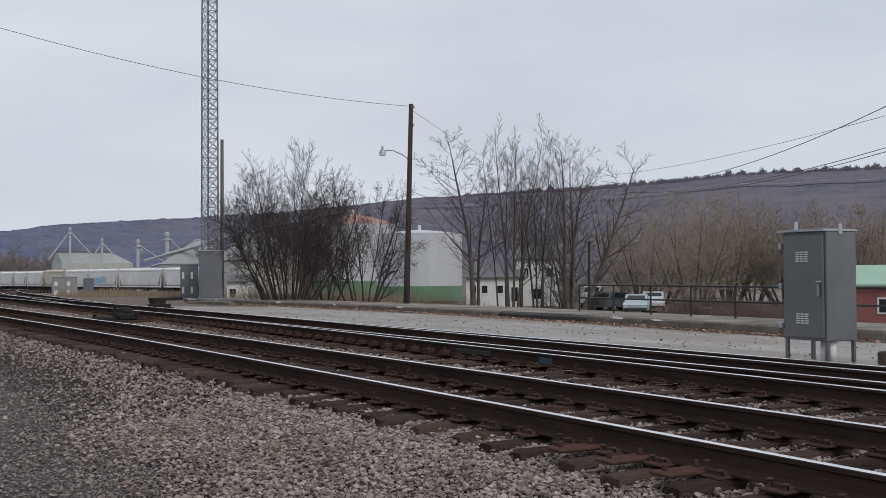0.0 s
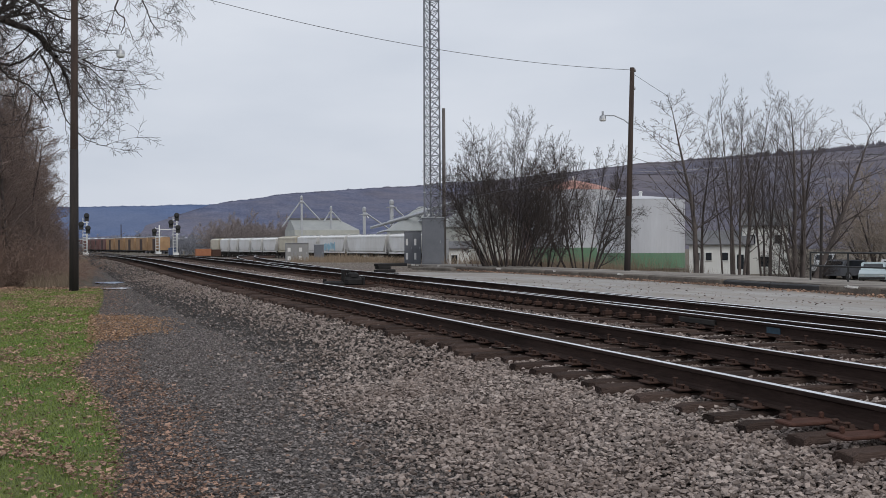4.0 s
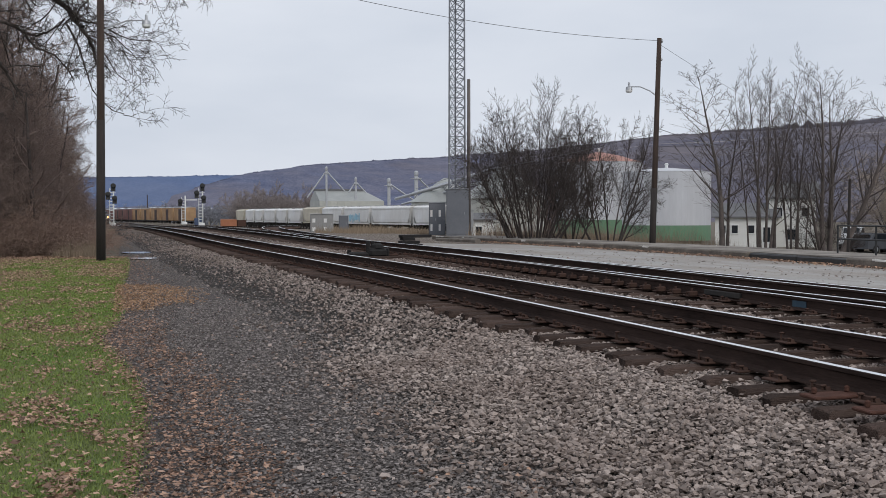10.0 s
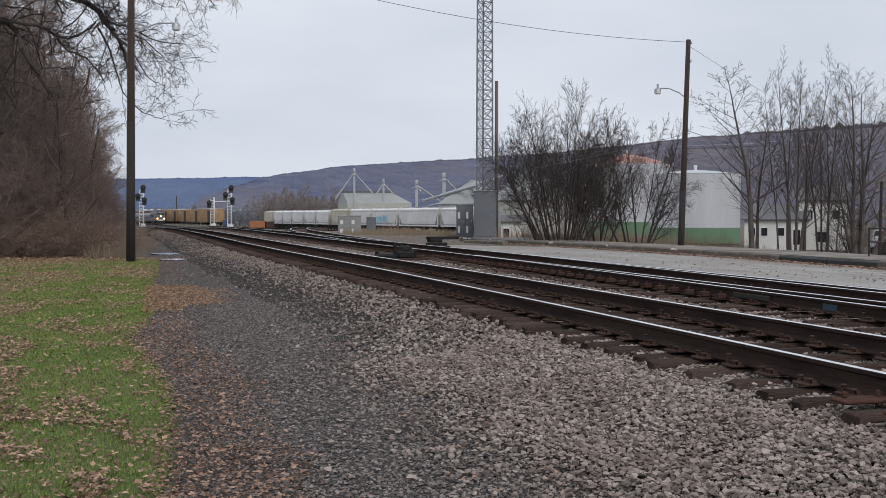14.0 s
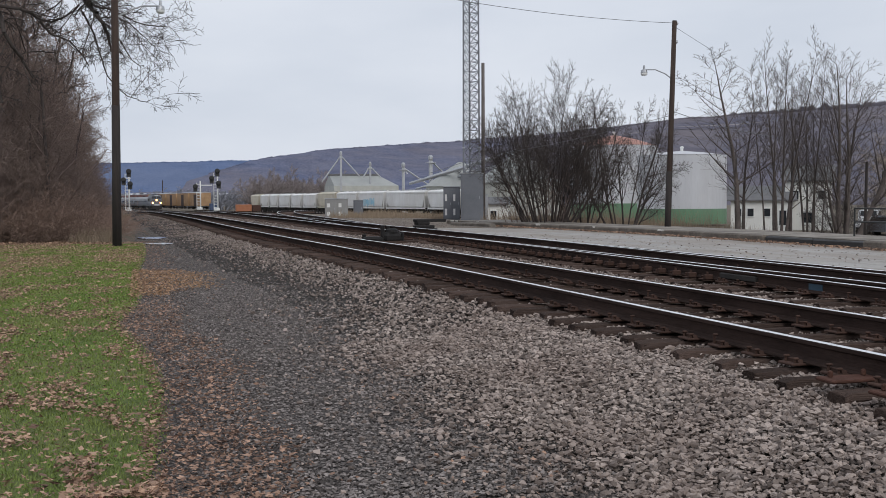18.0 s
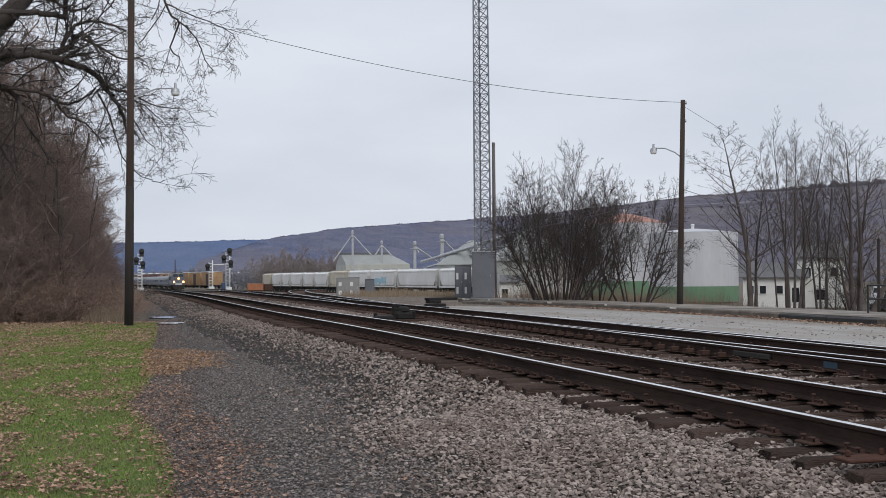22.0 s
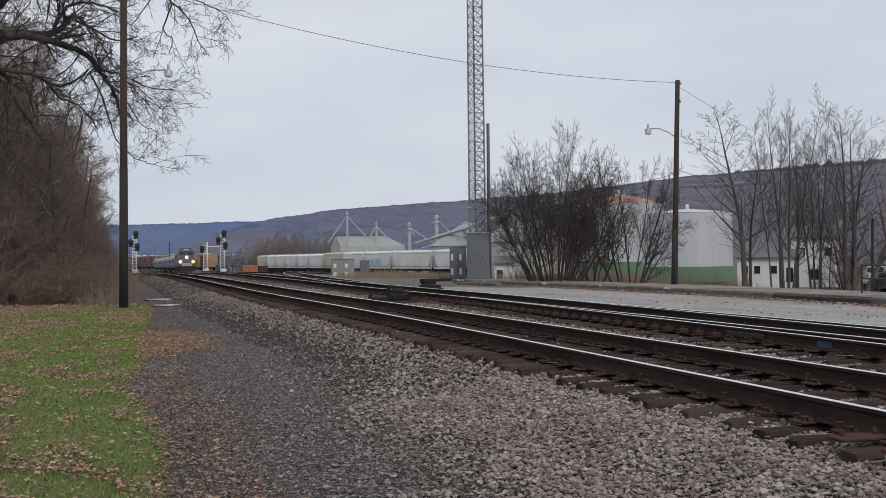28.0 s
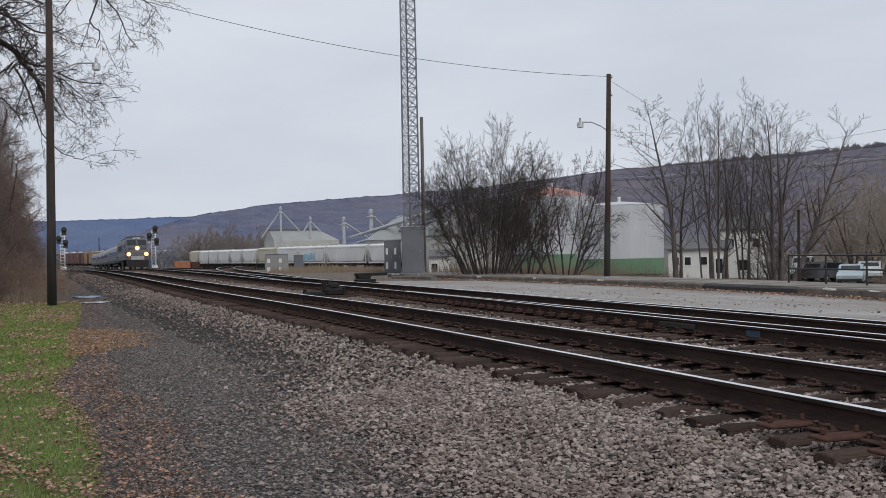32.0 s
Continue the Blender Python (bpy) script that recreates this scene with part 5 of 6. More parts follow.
loco = locomotive()
coaches = [coach()]
for i in range(4):
    coaches.append(copy_thing(coaches[0], pose(0, 0, 0)))
PATH_Y = np.arange(100.0, 760.0, 2.0)
PATH_XYZ = np.array([(rail_2(y) + GAUGE / 2, y, RAIL_TOP + drop(y)) for y in PATH_Y])
PATH_S = np.concatenate([[0], np.cumsum(np.linalg.norm(np.diff(PATH_XYZ, axis=0), axis=1))])


def along(s):
    return Vector([float(np.interp(s, PATH_S, PATH_XYZ[:, k])) for k in range(3)])


def train_run():
    """The train runs towards the camera along the second track at a steady pace."""
    for k, car in enumerate([loco] + coaches):
        centre = 11.0 if k == 0 else 21.6 + 13.2 + 26.2 * (k - 1)
        half = 7.0 if k == 0 else 9.2
        rows = []
        for i in range(33):
            t = float(i)
            front = 50 + 12.6 * (32 - t)
            a, b = along(front + centre - half), along(front + centre + half)
            d = a - b
            rows.append((t, Matrix.LocRotScale((a + b) / 2, Euler((0, -math.asin(d.z / d.length), math.atan2(d.y, d.x))), None)))
        walk(car, rows)

# ---------------------------------------------------------------- trees


def grow(seed, limbs, levels, kids, angle=42, reach=0.6, tip=0.45, up=0.3, droop=0.0, wander=0.05, stem_wander=None, most=1.0, first=0.2, size=None, least=0.006, taper=0.4, fork=0.62, sides=(6, 4, 3, 3, 3, 3), segs=(6, 5, 4, 3, 2, 2)):
    """Bare branches as tapered tubes. limbs: (start, direction, length, radius); angle: degrees between a branch and its parent; tip: how short the branches near the parent's end are; size: (width, height) to fit."""
    rng = np.random.default_rng(seed)
    P = np.array([l[0] for l in limbs], float)
    D = np.array([l[1] for l in limbs], float)
    D /= np.linalg.norm(D, axis=1)[:, None]
    L = np.array([l[2] for l in limbs], float)
    R = np.array([l[3] for l in limbs], float)
    verts, faces, count = [], [], 0
    for level in range(levels + 1):
        n, ns, sd = len(P), segs[level], sides[level]
        pts, dirs, rads = [P], [D], [R]
        d = D
        for i in range(ns):
            d = d + rng.normal(size=(n, 3)) * (stem_wander if level == 0 and stem_wander is not None else wander * (1 + 0.25 * level))
            d[:, 2] += (up * 0.3 if level else 0.03) - droop * 0.14 * level * (i + 1) / ns
            d = d / np.linalg.norm(d, axis=1)[:, None]
            pts.append(pts[-1] + d * (L / ns)[:, None])
            dirs.append(d)
            rads.append(np.maximum(least * 0.6, R * (1 - (1 - taper) * (i + 1) / ns)))
        ang = 2 * np.pi * np.arange(sd) / sd
        rings = []
        for q, e, r in zip(pts, dirs, rads):
            u = np.cross(e, np.array((0.31, 0.77, 0.55)))
            u /= np.linalg.norm(u, axis=1)[:, None]
            w = np.cross(e, u)
            rings.append(q[:, None, :] + r[:, None, None] * (np.cos(ang)[None, :, None] * u[:, None, :] + np.sin(ang)[None, :, None] * w[:, None, :]))
        verts.append(np.stack(rings, 1).reshape(-1, 3))
        base = (count + np.arange(n) * (ns + 1) * sd)[:, None, None]
        i, j = np.arange(ns)[None, :, None] * sd, np.arange(sd)[None, None, :]
        k = (j + 1) % sd
        faces.append(np.stack(np.broadcast_arrays(base + i + j, base + i + k, base + i + sd + k, base + i + sd + j), -1).reshape(-1, 4))
        count += n * (ns + 1) * sd
        if level == levels:
            break
        m = kids[level]
        f0 = first if level == 0 else 0.15
        f = f0 + (1 - f0) * (np.arange(m)[None, :] + rng.random((n, m))) / m
        f = np.minimum(f, 0.999)
        si = (f * ns).astype(int)
        g = f * ns - si
        A, B, DD, RR = np.stack(pts, 1), np.stack(pts, 1), np.stack(dirs, 1), np.stack(rads, 1)
        row = np.arange(n)[:, None]
        q = A[row, si] * (1 - g)[..., None] + B[row, si + 1] * g[..., None]
        e = DD[row, si + 1]
        u = np.cross(e, np.array((0.31, 0.77, 0.55)))
        u /= np.linalg.norm(u, axis=-1)[..., None]
        w = np.cross(e, u)
        turn = 2.4 * np.arange(m)[None, :] + 6.28 * rng.random((n, 1)) + 0.5 * rng.normal(size=(n, m))
        side = np.cos(turn)[..., None] * u + np.sin(turn)[..., None] * w
        open_by = np.radians(angle + 9 * rng.normal(size=(n, m)))[..., None]
        nd = e * np.cos(open_by) + side * np.sin(open_by)
        nd[..., 2] += up * 0.25
        nd /= np.linalg.norm(nd, axis=-1)[..., None]
        P, D = q.reshape(-1, 3), nd.reshape(-1, 3)
        L = (L[:, None] * (reach[level] if isinstance(reach, tuple) else reach) * (1 - (1 - tip) * f) * (0.65 + 0.6 * rng.random((n, m)))).ravel()
        R = np.clip(RR[row, si] * fork * (0.75 + 0.4 * rng.random((n, m))), least, most * 0.5 ** level).ravel()
    v, fc = np.concatenate(verts), np.concatenate(faces)
    stem_v, stem_f = len(verts[0]), len(faces[0])
    if size:
        c = np.median(v[:, :2], axis=0)
        far = np.percentile(np.abs(v[:, :2] - c), 98)
        v[:, :2] = (v[:, :2] - c) * (size[0] / 2 / far)
        v[:, 2] *= size[1] / np.percentile(v[:, 2], 99.7)
    return v, fc, stem_v, stem_f


def quad_mesh(v, f, mat):
    me = bpy.data.meshes.new("branches")
    me.vertices.add(len(v))
    me.vertices.foreach_set("co", v.astype(np.float32).ravel())
    me.loops.add(f.size)
    me.loops.foreach_set("vertex_index", f.astype(np.int32).ravel())
    me.polygons.add(len(f))
    me.polygons.foreach_set("loop_start", np.arange(0, f.size, 4, dtype=np.int32))
    me.update(calc_edges=True)
    me.materials.append(mat)
    return me


def branch_mesh(v, f, stem_v, stem_f, mat, stem_mat=None):
    """The meshes of stems and crown."""
    a = quad_mesh(v[:stem_v], f[:stem_f], stem_mat or mat)
    return (a, quad_mesh(v[stem_v:], f[stem_f:] - stem_v, mat)) if len(f) > stem_f else (a,)


def tree_at(name, meshes, at, rz, s, label, category, group=""):
    ob = new(name)
    ob.matrix_basis = pose(*at, 0, 0, rz) @ Matrix.Diagonal((s[0], s[0], s[1], 1))
    for n, me in zip(("trunk" if category == "tree" else "stem", "crown"), meshes):
        piece(n, me, ob, Matrix())
    return tagged(ob, label, category, group)


def gz(x, y):
    return (x, y, ground_z(x, y))


# the large bush and the trees behind the platform
def fan(seed, n, height, radius, ring, lean0, lean1):
    """Stems that spread from one foot like a fan: the outer ones lean more and are shorter."""
    r = random.Random(seed)
    out = []
    for i in range(n):
        k, a = math.sqrt((i + 0.5) / n), 2.4 * i + r.uniform(-0.3, 0.3)
        t = radians(lean0 + (lean1 - lean0) * k + r.uniform(-5, 5))
        out.append(((math.cos(a) * ring * k, math.sin(a) * ring * k, -0.25), (math.cos(a) * math.sin(t), math.sin(a) * math.sin(t), math.cos(t)), height * (1 - 0.3 * k) * r.uniform(0.85, 1.08), radius * r.uniform(0.6, 1.1)))
    return out


def bare(seed, limbs, levels, kids, mat, stem_mat=None, **how):
    return branch_mesh(*grow(seed, limbs, levels, kids, **how), mat, stem_mat)


BUSH = bare(23, fan(23, 26, 6.0, 0.075, 1.25, 2, 46), 3, (14, 10, 5), M_BARK, angle=46, reach=(0.5, 0.5, 0.5), tip=0.5, up=0.1, size=(7.3, 8.2), wander=0.032, fork=0.5, least=0.0082, most=0.03, first=0.28, taper=0.16, segs=(8, 6, 4, 2))
BUSH_B = bare(24, fan(26, 8, 6.0, 0.07, 0.8, 4, 38), 3, (14, 10, 5), M_BARK, angle=44, reach=0.52, tip=0.42, up=0.1, size=(5.6, 7.3), wander=0.06, fork=0.5, least=0.008, first=0.2, taper=0.18, segs=(8, 6, 4, 2))
SUCKERS = bare(25, fan(27, 18, 3.0, 0.02, 1.6, 0, 26), 2, (9, 4), M_TWIG, angle=30, reach=0.4, up=0.2, wander=0.05, fork=0.6, least=0.0065, first=0.15, segs=(5, 3, 2))
TREE_A = bare(31, [((0, 0, -0.3), (0.02, 0, 1), 10, 0.11)], 3, (24, 9, 4), M_BARK_GREY, angle=46, reach=(0.42, 0.5, 0.6), tip=0.28, up=0.2, first=0.22, size=(5.4, 10.0), wander=0.028, fork=0.4, least=0.008, taper=0.08, segs=(10, 6, 4, 2))
TREE_B = bare(32, fan(32, 5, 10, 0.095, 0.8, 1, 15), 3, (16, 9, 4), M_BARK_GREY, angle=42, reach=(0.42, 0.5, 0.6), tip=0.32, up=0.18, size=(5.8, 11.0), first=0.25, wander=0.028, fork=0.42, least=0.008, taper=0.08, segs=(9, 6, 4, 2))
TREE_C = bare(33, [((-0.25, 0, -0.3), (-0.12, 0.05, 1), 9.5, 0.14), ((0.05, 0.1, -0.3), (0.05, 0.1, 1), 9.2, 0.13), ((0.3, 0, -0.3), (0.42, -0.12, 1), 9.4, 0.17), ((-0.3, -0.1, -0.3), (-0.45, -0.1, 1), 5.0, 0.11)], 3, (17, 9, 4), M_BARK_GREY, angle=44, reach=(0.46, 0.5, 0.6), tip=0.35, up=0.15, size=(8.8, 10.4), first=0.2, wander=0.032, fork=0.45, least=0.008, taper=0.08, segs=(9, 7, 4, 2))
tree_at("bare_bush", BUSH, gz(20.45, 54), 20, (1, 1), "large many-stemmed bare bush behind the platform", "bush")
tree_at("bare_bush", SUCKERS, gz(20.0, 53.8), 0, (1.05, 1.15), "thicket of brown upright shoots round the large bush", "bush")
tree_at("bare_bush", BUSH_B, gz(24.7, 53), 60, (1, 1), "leafless bush with slender grey stems", "bush")
tree_at("bare_bush", BUSH_B, gz(22.9, 54.6), 200, (0.85, 0.86), "leafless bush with slender grey stems", "bush")
tree_at("bare_tree", TREE_A, gz(29.5, 51.8), 10, (1, 1), "slender bare tree beside the tank", "tree")
tree_at("bare_tree", TREE_B, gz(32.0, 51), 80, (1, 1), "clump of bare upright trees", "tree")
tree_at("bare_tree", TREE_C, gz(35.4, 49.4), 0, (1, 1), "bare spreading tree with dark trunks", "tree")
tree_at("bare_tree", TREE_B, gz(34.9, 51.4), 260, (0.8, 0.97), "clump of bare upright trees", "tree")
tree_at("bare_tree", TREE_A, gz(36.9, 50.8), 140, (1.0, 0.92), "slender bare tree among the dark trunks", "tree")
for x, y, rz, w, h in ((37.2, 52, 30, 0.8, 0.5),):
    tree_at("bare_bush", BUSH_B, gz(x, y), rz, (w, h), "leafless bush with slender grey stems", "bush")
for x, y, rz, s in ((31.3, 52, 150, 0.78), (33.5, 51.6, 290, 0.8)):
    tree_at("bare_tree", TREE_A, gz(x, y), rz, (0.66, s), "slim bare sapling among the trees", "tree")

# brown wood behind the railing and at the right
WOOD = [bare(41 + i, fan(41 + i, 6, 6.0, 0.11, 0.5, 4, 36), 3, (13, 9, 6), M_TWIG_PALE, M_BARK_GREY, angle=42, reach=(0.55, 0.5, 0.5), tip=0.45, up=0.12, size=(10.5, 11), wander=0.05, fork=0.45, least=0.0115, most=0.045, taper=0.06, segs=(7, 5, 3, 2), sides=(6, 4, 3, 3)) for i in range(2)]
rng = random.Random(12)
for i in range(18):
    az = radians(38.2 + 16.5 * (i + rng.random()) / 18)
    d = rng.uniform(88, 128)
    tree_at("bare_tree", WOOD[i % 2], gz(d * math.sin(az), d * math.cos(az)), rng.uniform(0, 360), (rng.uniform(0.85, 1.15), rng.uniform(0.68, 1.0)), "brown bare tree in the wood beyond the car park", "tree", "wood beyond the car park")

# thicket and tall trees at the edge of the lawn
THICKET = [bare(51 + i, fan(51 + i, 12, 3.6, 0.03, 1.0, 5, 48), 3, (11, 8, 6), M_TWIG, angle=50, reach=0.62, tip=0.5, up=0.05, droop=0.35, wander=0.13, size=(4.6, 4.0), fork=0.6, least=0.0075, sides=(4, 3, 3, 3), segs=(6, 4, 3, 2)) for i in range(3)]
BRUSH = [bare(56 + i, fan(56 + i, 30, 2.3, 0.011, 0.9, 10, 50), 2, (9, 4), M_BRUSH, angle=34, reach=0.4, tip=0.5, up=-0.25, droop=0.9, wander=0.12, fork=0.7, least=0.006, first=0.25, sides=(3, 3, 3), segs=(6, 3, 2)) for i in range(2)]
for i in range(112):
    y = 46 + 105 * (i / 112) ** 1.4 + rng.uniform(-1.5, 1.5)
    x = -0.028 * y - 2.1 - 9 * rng.random() ** 1.5
    if y < 56:
        x = min(x, -3.3 - 0.4 * (56 - y) * rng.random())
    s = rng.uniform(0.8, 1.2) * (1.0 + 0.03 * min(9, -2.6 - x))
    tree_at("thicket_shrub", THICKET[i % 3], gz(x, y), rng.uniform(0, 360), (s, s), "tangled brown leafless shrub at the edge of the lawn", "shrub", "thicket beside the lawn")
for i in range(46):
    k = (i + rng.random()) / 46
    x, y = (-9.6 + 7.6 * k * 1.25, 43.6 + rng.uniform(0, 2.2)) if k < 0.8 else (-2.15 - rng.random() * 1.2, 44.5 + 60 * (k - 0.8) + rng.random())
    s = rng.uniform(0.75, 1.15)
    brush = tree_at("arching_brush", BRUSH[i % 2], gz(x, y), rng.uniform(0, 360), (s * 1.15, s), "arching red-brown brush leaning over the edge of the lawn", "shrub", "brush at the foot of the thicket")
    for shoots in brush.children:
        tagged(shoots, kind="stuff")
for i in range(16):
    az, d = radians(40.6 + 8.5 * (i + rng.random()) / 16), rng.uniform(50, 63)
    s = rng.uniform(0.3, 0.5)
    tree_at("low_brush", THICKET[i % 3], gz(d * math.sin(az), d * math.cos(az)), rng.uniform(0, 360), (s * 1.3, s), "low tangled brown brush beyond the railing", "shrub", "brush beyond the railing")
BIG = [bare(61 + i, [((0, 0, -0.3), (0.03, 0.02, 1), 10, 0.17), ((0.3, 0.1, -0.3), (0.25, 0.1, 1), 8.5, 0.12)], 4, (16, 10, 6, 3), M_TWIG, M_BARK, angle=54, reach=0.54, tip=0.45, up=0.0, droop=0.12, first=0.12, size=(8, 13), wander=0.09, fork=0.45, least=0.0085, sides=(6, 4, 3, 3, 3), segs=(7, 5, 3, 2, 1)) for i in range(2)]
for i in range(36):
    y = 47 + 2.8 * i + rng.uniform(-1, 1)
    x = -0.028 * y - 3.6 - 7.5 * rng.random()
    h = min(18.5, 6.5 + 3.6 * (-0.028 * y - 2.5 - x) + 0.02 * y)
    tree_at("tall_bare_tree", BIG[i % 2], gz(x, y), rng.uniform(0, 360), (0.62 + 0.015 * h, h / 13), "tall bare tree rising out of the thicket", "tree", "trees in the thicket")
for i in range(12):
    y = 47 + 3.4 * i + rng.uniform(-1, 1)
    tree_at("tall_bare_tree", BIG[i % 2], gz(-0.02 * y - 2.3 - 0.9 * rng.random(), y), rng.uniform(0, 360), (0.5, rng.uniform(0.5, 0.66)), "young bare tree at the edge of the thicket", "tree", "trees in the thicket")
solid("leaning_pole", Build().rod((-6.2, 45, -0.2), (-5.3, 45, 2.6), 0.035, 0.03, 6), M_CHIP, "pale bare stake leaning in the thicket", "stake")

# the large tree whose limbs hang over the lawn
oak = thing("spreading_tree", "large bare tree with limbs hanging over the lawn", "tree")


def bough(seed, points, r0, r1, kids=(2, 7, 5), name="limb"):
    """A bent limb through (x, z) points with its side branches and twigs."""
    r = random.Random(seed)
    pts = [Vector((x, 43.5 + 0.25 * i * r.uniform(-1, 1), z)) for i, (x, z) in enumerate(points)]
    fine = []
    for i in range(len(pts) - 1):
        p, q = pts[max(i - 1, 0)], pts[min(i + 2, len(pts) - 1)]
        for k in (0, 0.5):
            a, b = pts[i] + (pts[i + 1] - p) * 0.5 * k, pts[i + 1] - (q - pts[i]) * 0.5 * (1 - k)
            fine.append(a.lerp(b, k))
    fine.append(pts[-1])
    n = len(fine) - 1
    radius = [r0 + (r1 - r0) * i / n for i in range(n + 1)]
    limbs = [(tuple(fine[i]), tuple(fine[i + 1] - fine[i]), (fine[i + 1] - fine[i]).length * 1.03, radius[i]) for i in range(n)]
    mean = sum(l[2] for l in limbs) / n
    stem, twigs = bare(seed, limbs, 3, kids, M_OAK, angle=50, reach=(1.5 / mean, 0.48, 0.5), tip=0.75, up=-0.04, droop=0.25, wander=0.09, stem_wander=0.02, most=0.026, first=0.0, least=0.0068, fork=0.42, taper=max(0.4, 1 - (r0 - r1) / n / r0 * 1.3), sides=(8, 4, 3, 3), segs=(2, 7, 5, 3))
    lb = part(name, stem, M_OAK, oak)
    part("crown", twigs, M_OAK, lb)


trunk_line = [(-11.6, 43.5, -0.3), (-10.9, 43.5, 3.0), (-9.6, 43.5, 6.0), (-7.9, 43.5, 8.15), (-6.5, 43.5, 10.2), (-5.6, 43.5, 11.1), (-4.6, 43.5, 12.3), (-3.9, 43.5, 13.4)]
tb = Build()
for i in range(7):
    tb.rod(trunk_line[i], trunk_line[i + 1], 0.62 - 0.05 * i, 0.57 - 0.05 * i, 14)
part("trunk", tb, M_OAK, oak, smooth=True)
bough(71, [(-7.0, 9.3), (-6.1, 9.66), (-5.1, 10.05), (-3.9, 10.32), (-3.3, 10.47), (-3.04, 10.78), (-2.56, 10.8), (-2.05, 10.3), (-1.9, 9.78)], 0.2, 0.035)
bough(72, [(-3.3, 10.47), (-2.97, 11.08), (-2.62, 11.49), (-1.83, 11.38), (-1.04, 11.2)], 0.08, 0.03)
bough(73, [(-2.56, 10.8), (-1.74, 10.39), (-1.02, 10.08), (-0.28, 10.26)], 0.055, 0.02)
bough(74, [(-7.2, 9.0), (-6.1, 9.35), (-4.9, 9.95), (-3.7, 9.9), (-2.89, 9.71), (-2.17, 9.62), (-1.86, 9.17), (-1.46, 8.5), (-1.09, 7.84), (-0.97, 7.23)], 0.19, 0.03)
bough(75, [(-3.7, 9.9), (-3.09, 10.05), (-2.16, 10.18)], 0.08, 0.04)
bough(76, [(-1.96, 9.45), (-1.55, 8.96), (-1.03, 8.78), (-0.5, 8.55), (0.22, 8.26), (1.0, 8.16)], 0.055, 0.015, (2, 7, 5))
bough(77, [(-7.6, 8.6), (-6.1, 9.03), (-5.5, 8.83), (-4.92, 8.52), (-4.63, 7.68), (-4.14, 6.83), (-3.78, 6.19)], 0.15, 0.03)
bough(78, [(-5.5, 8.8), (-4.12, 8.65), (-3.5, 8.4), (-2.8, 8.42), (-2.07, 8.8)], 0.07, 0.03)
bough(79, [(-6.6, 10.0), (-6.0, 11.3), (-4.9, 11.57), (-3.48, 11.54), (-3.2, 11.85), (-2.75, 12.67), (-1.18, 13.5), (0.29, 12.9)], 0.15, 0.06)
bough(80, [(0.29, 12.9), (0.7, 11.83), (1.02, 11.62), (0.68, 10.73), (1.0, 10.19), (0.88, 9.7)], 0.05, 0.015, (1, 5, 4))
bough(81, [(1.02, 11.62), (1.65, 10.98), (1.97, 10.2), (2.3, 9.75)], 0.035, 0.012, (2, 5, 4))
bough(82, [(0.5, 12.3), (1.56, 11.86), (2.7, 11.45), (3.2, 11.2)], 0.03, 0.012, (2, 5, 4))
bough(83, [(-1.41, 8.44), (-0.66, 8.5), (0.01, 7.97), (0.5, 7.5)], 0.035, 0.012, (2, 6, 5))
bough(84, [(-1.97, 8.69), (-1.57, 7.83), (-1.27, 6.75), (-0.82, 5.89), (-0.03, 5.5), (0.4, 5.4)], 0.04, 0.01, (1, 6, 5))
bough(85, [(-3.5, 8.4), (-3.1, 7.81), (-2.4, 7.5), (-1.79, 6.75)], 0.05, 0.02)
bough(86, [(-1.46, 8.49), (-0.79, 7.85), (-0.22, 6.98), (0.2, 6.7)], 0.035, 0.01, (2, 6, 5))
bough(87, [(-8.2, 7.8), (-7.0, 7.9), (-6.0, 7.3), (-5.2, 6.2), (-4.8, 5.2)], 0.12, 0.03)
bough(88, [(-5.0, 11.9), (-4.0, 12.3), (-3.0, 11.9), (-2.2, 12.2)], 0.1, 0.03)

# ---------------------------------------------------------------- tanks and buildings


def tank(at, r, h, roof, roof_mat, band, label):
    t = thing("storage_tank", label, "storage tank", at)
    part("shell", Build().lathe(0, 0, [(r, band), (r, h)], 48), M_TANK, t)
    part("base_band", Build().lathe(0, 0, [(r + 0.02, 0), (r + 0.02, band)], 48), M_TANK_GREEN, t, "green painted lower band")
    part("roof", Build().lathe(0, 0, [(r + 0.05, h), (r * 0.5, h + roof * 0.62), (0.3, h + roof)], 48), roof_mat, t)
    part("vent", Build().lathe(0, 0, [(0.18, h + roof), (0.18, h + roof + 0.35), (0.28, h + roof + 0.4), (0.1, h + roof + 0.55)], 10), M_WHITE, t)
    return t


tank((61.0, 116.3, -1.4), 5.1, 7.9, 0.55, M_TANK, 1.75, "white storage tank with a green band")
tank((62.2, 138, -1.0), 5.9, 9.6, 1.5, M_ROOF_RED, 1.9, "pale storage tank with a rusty red roof")


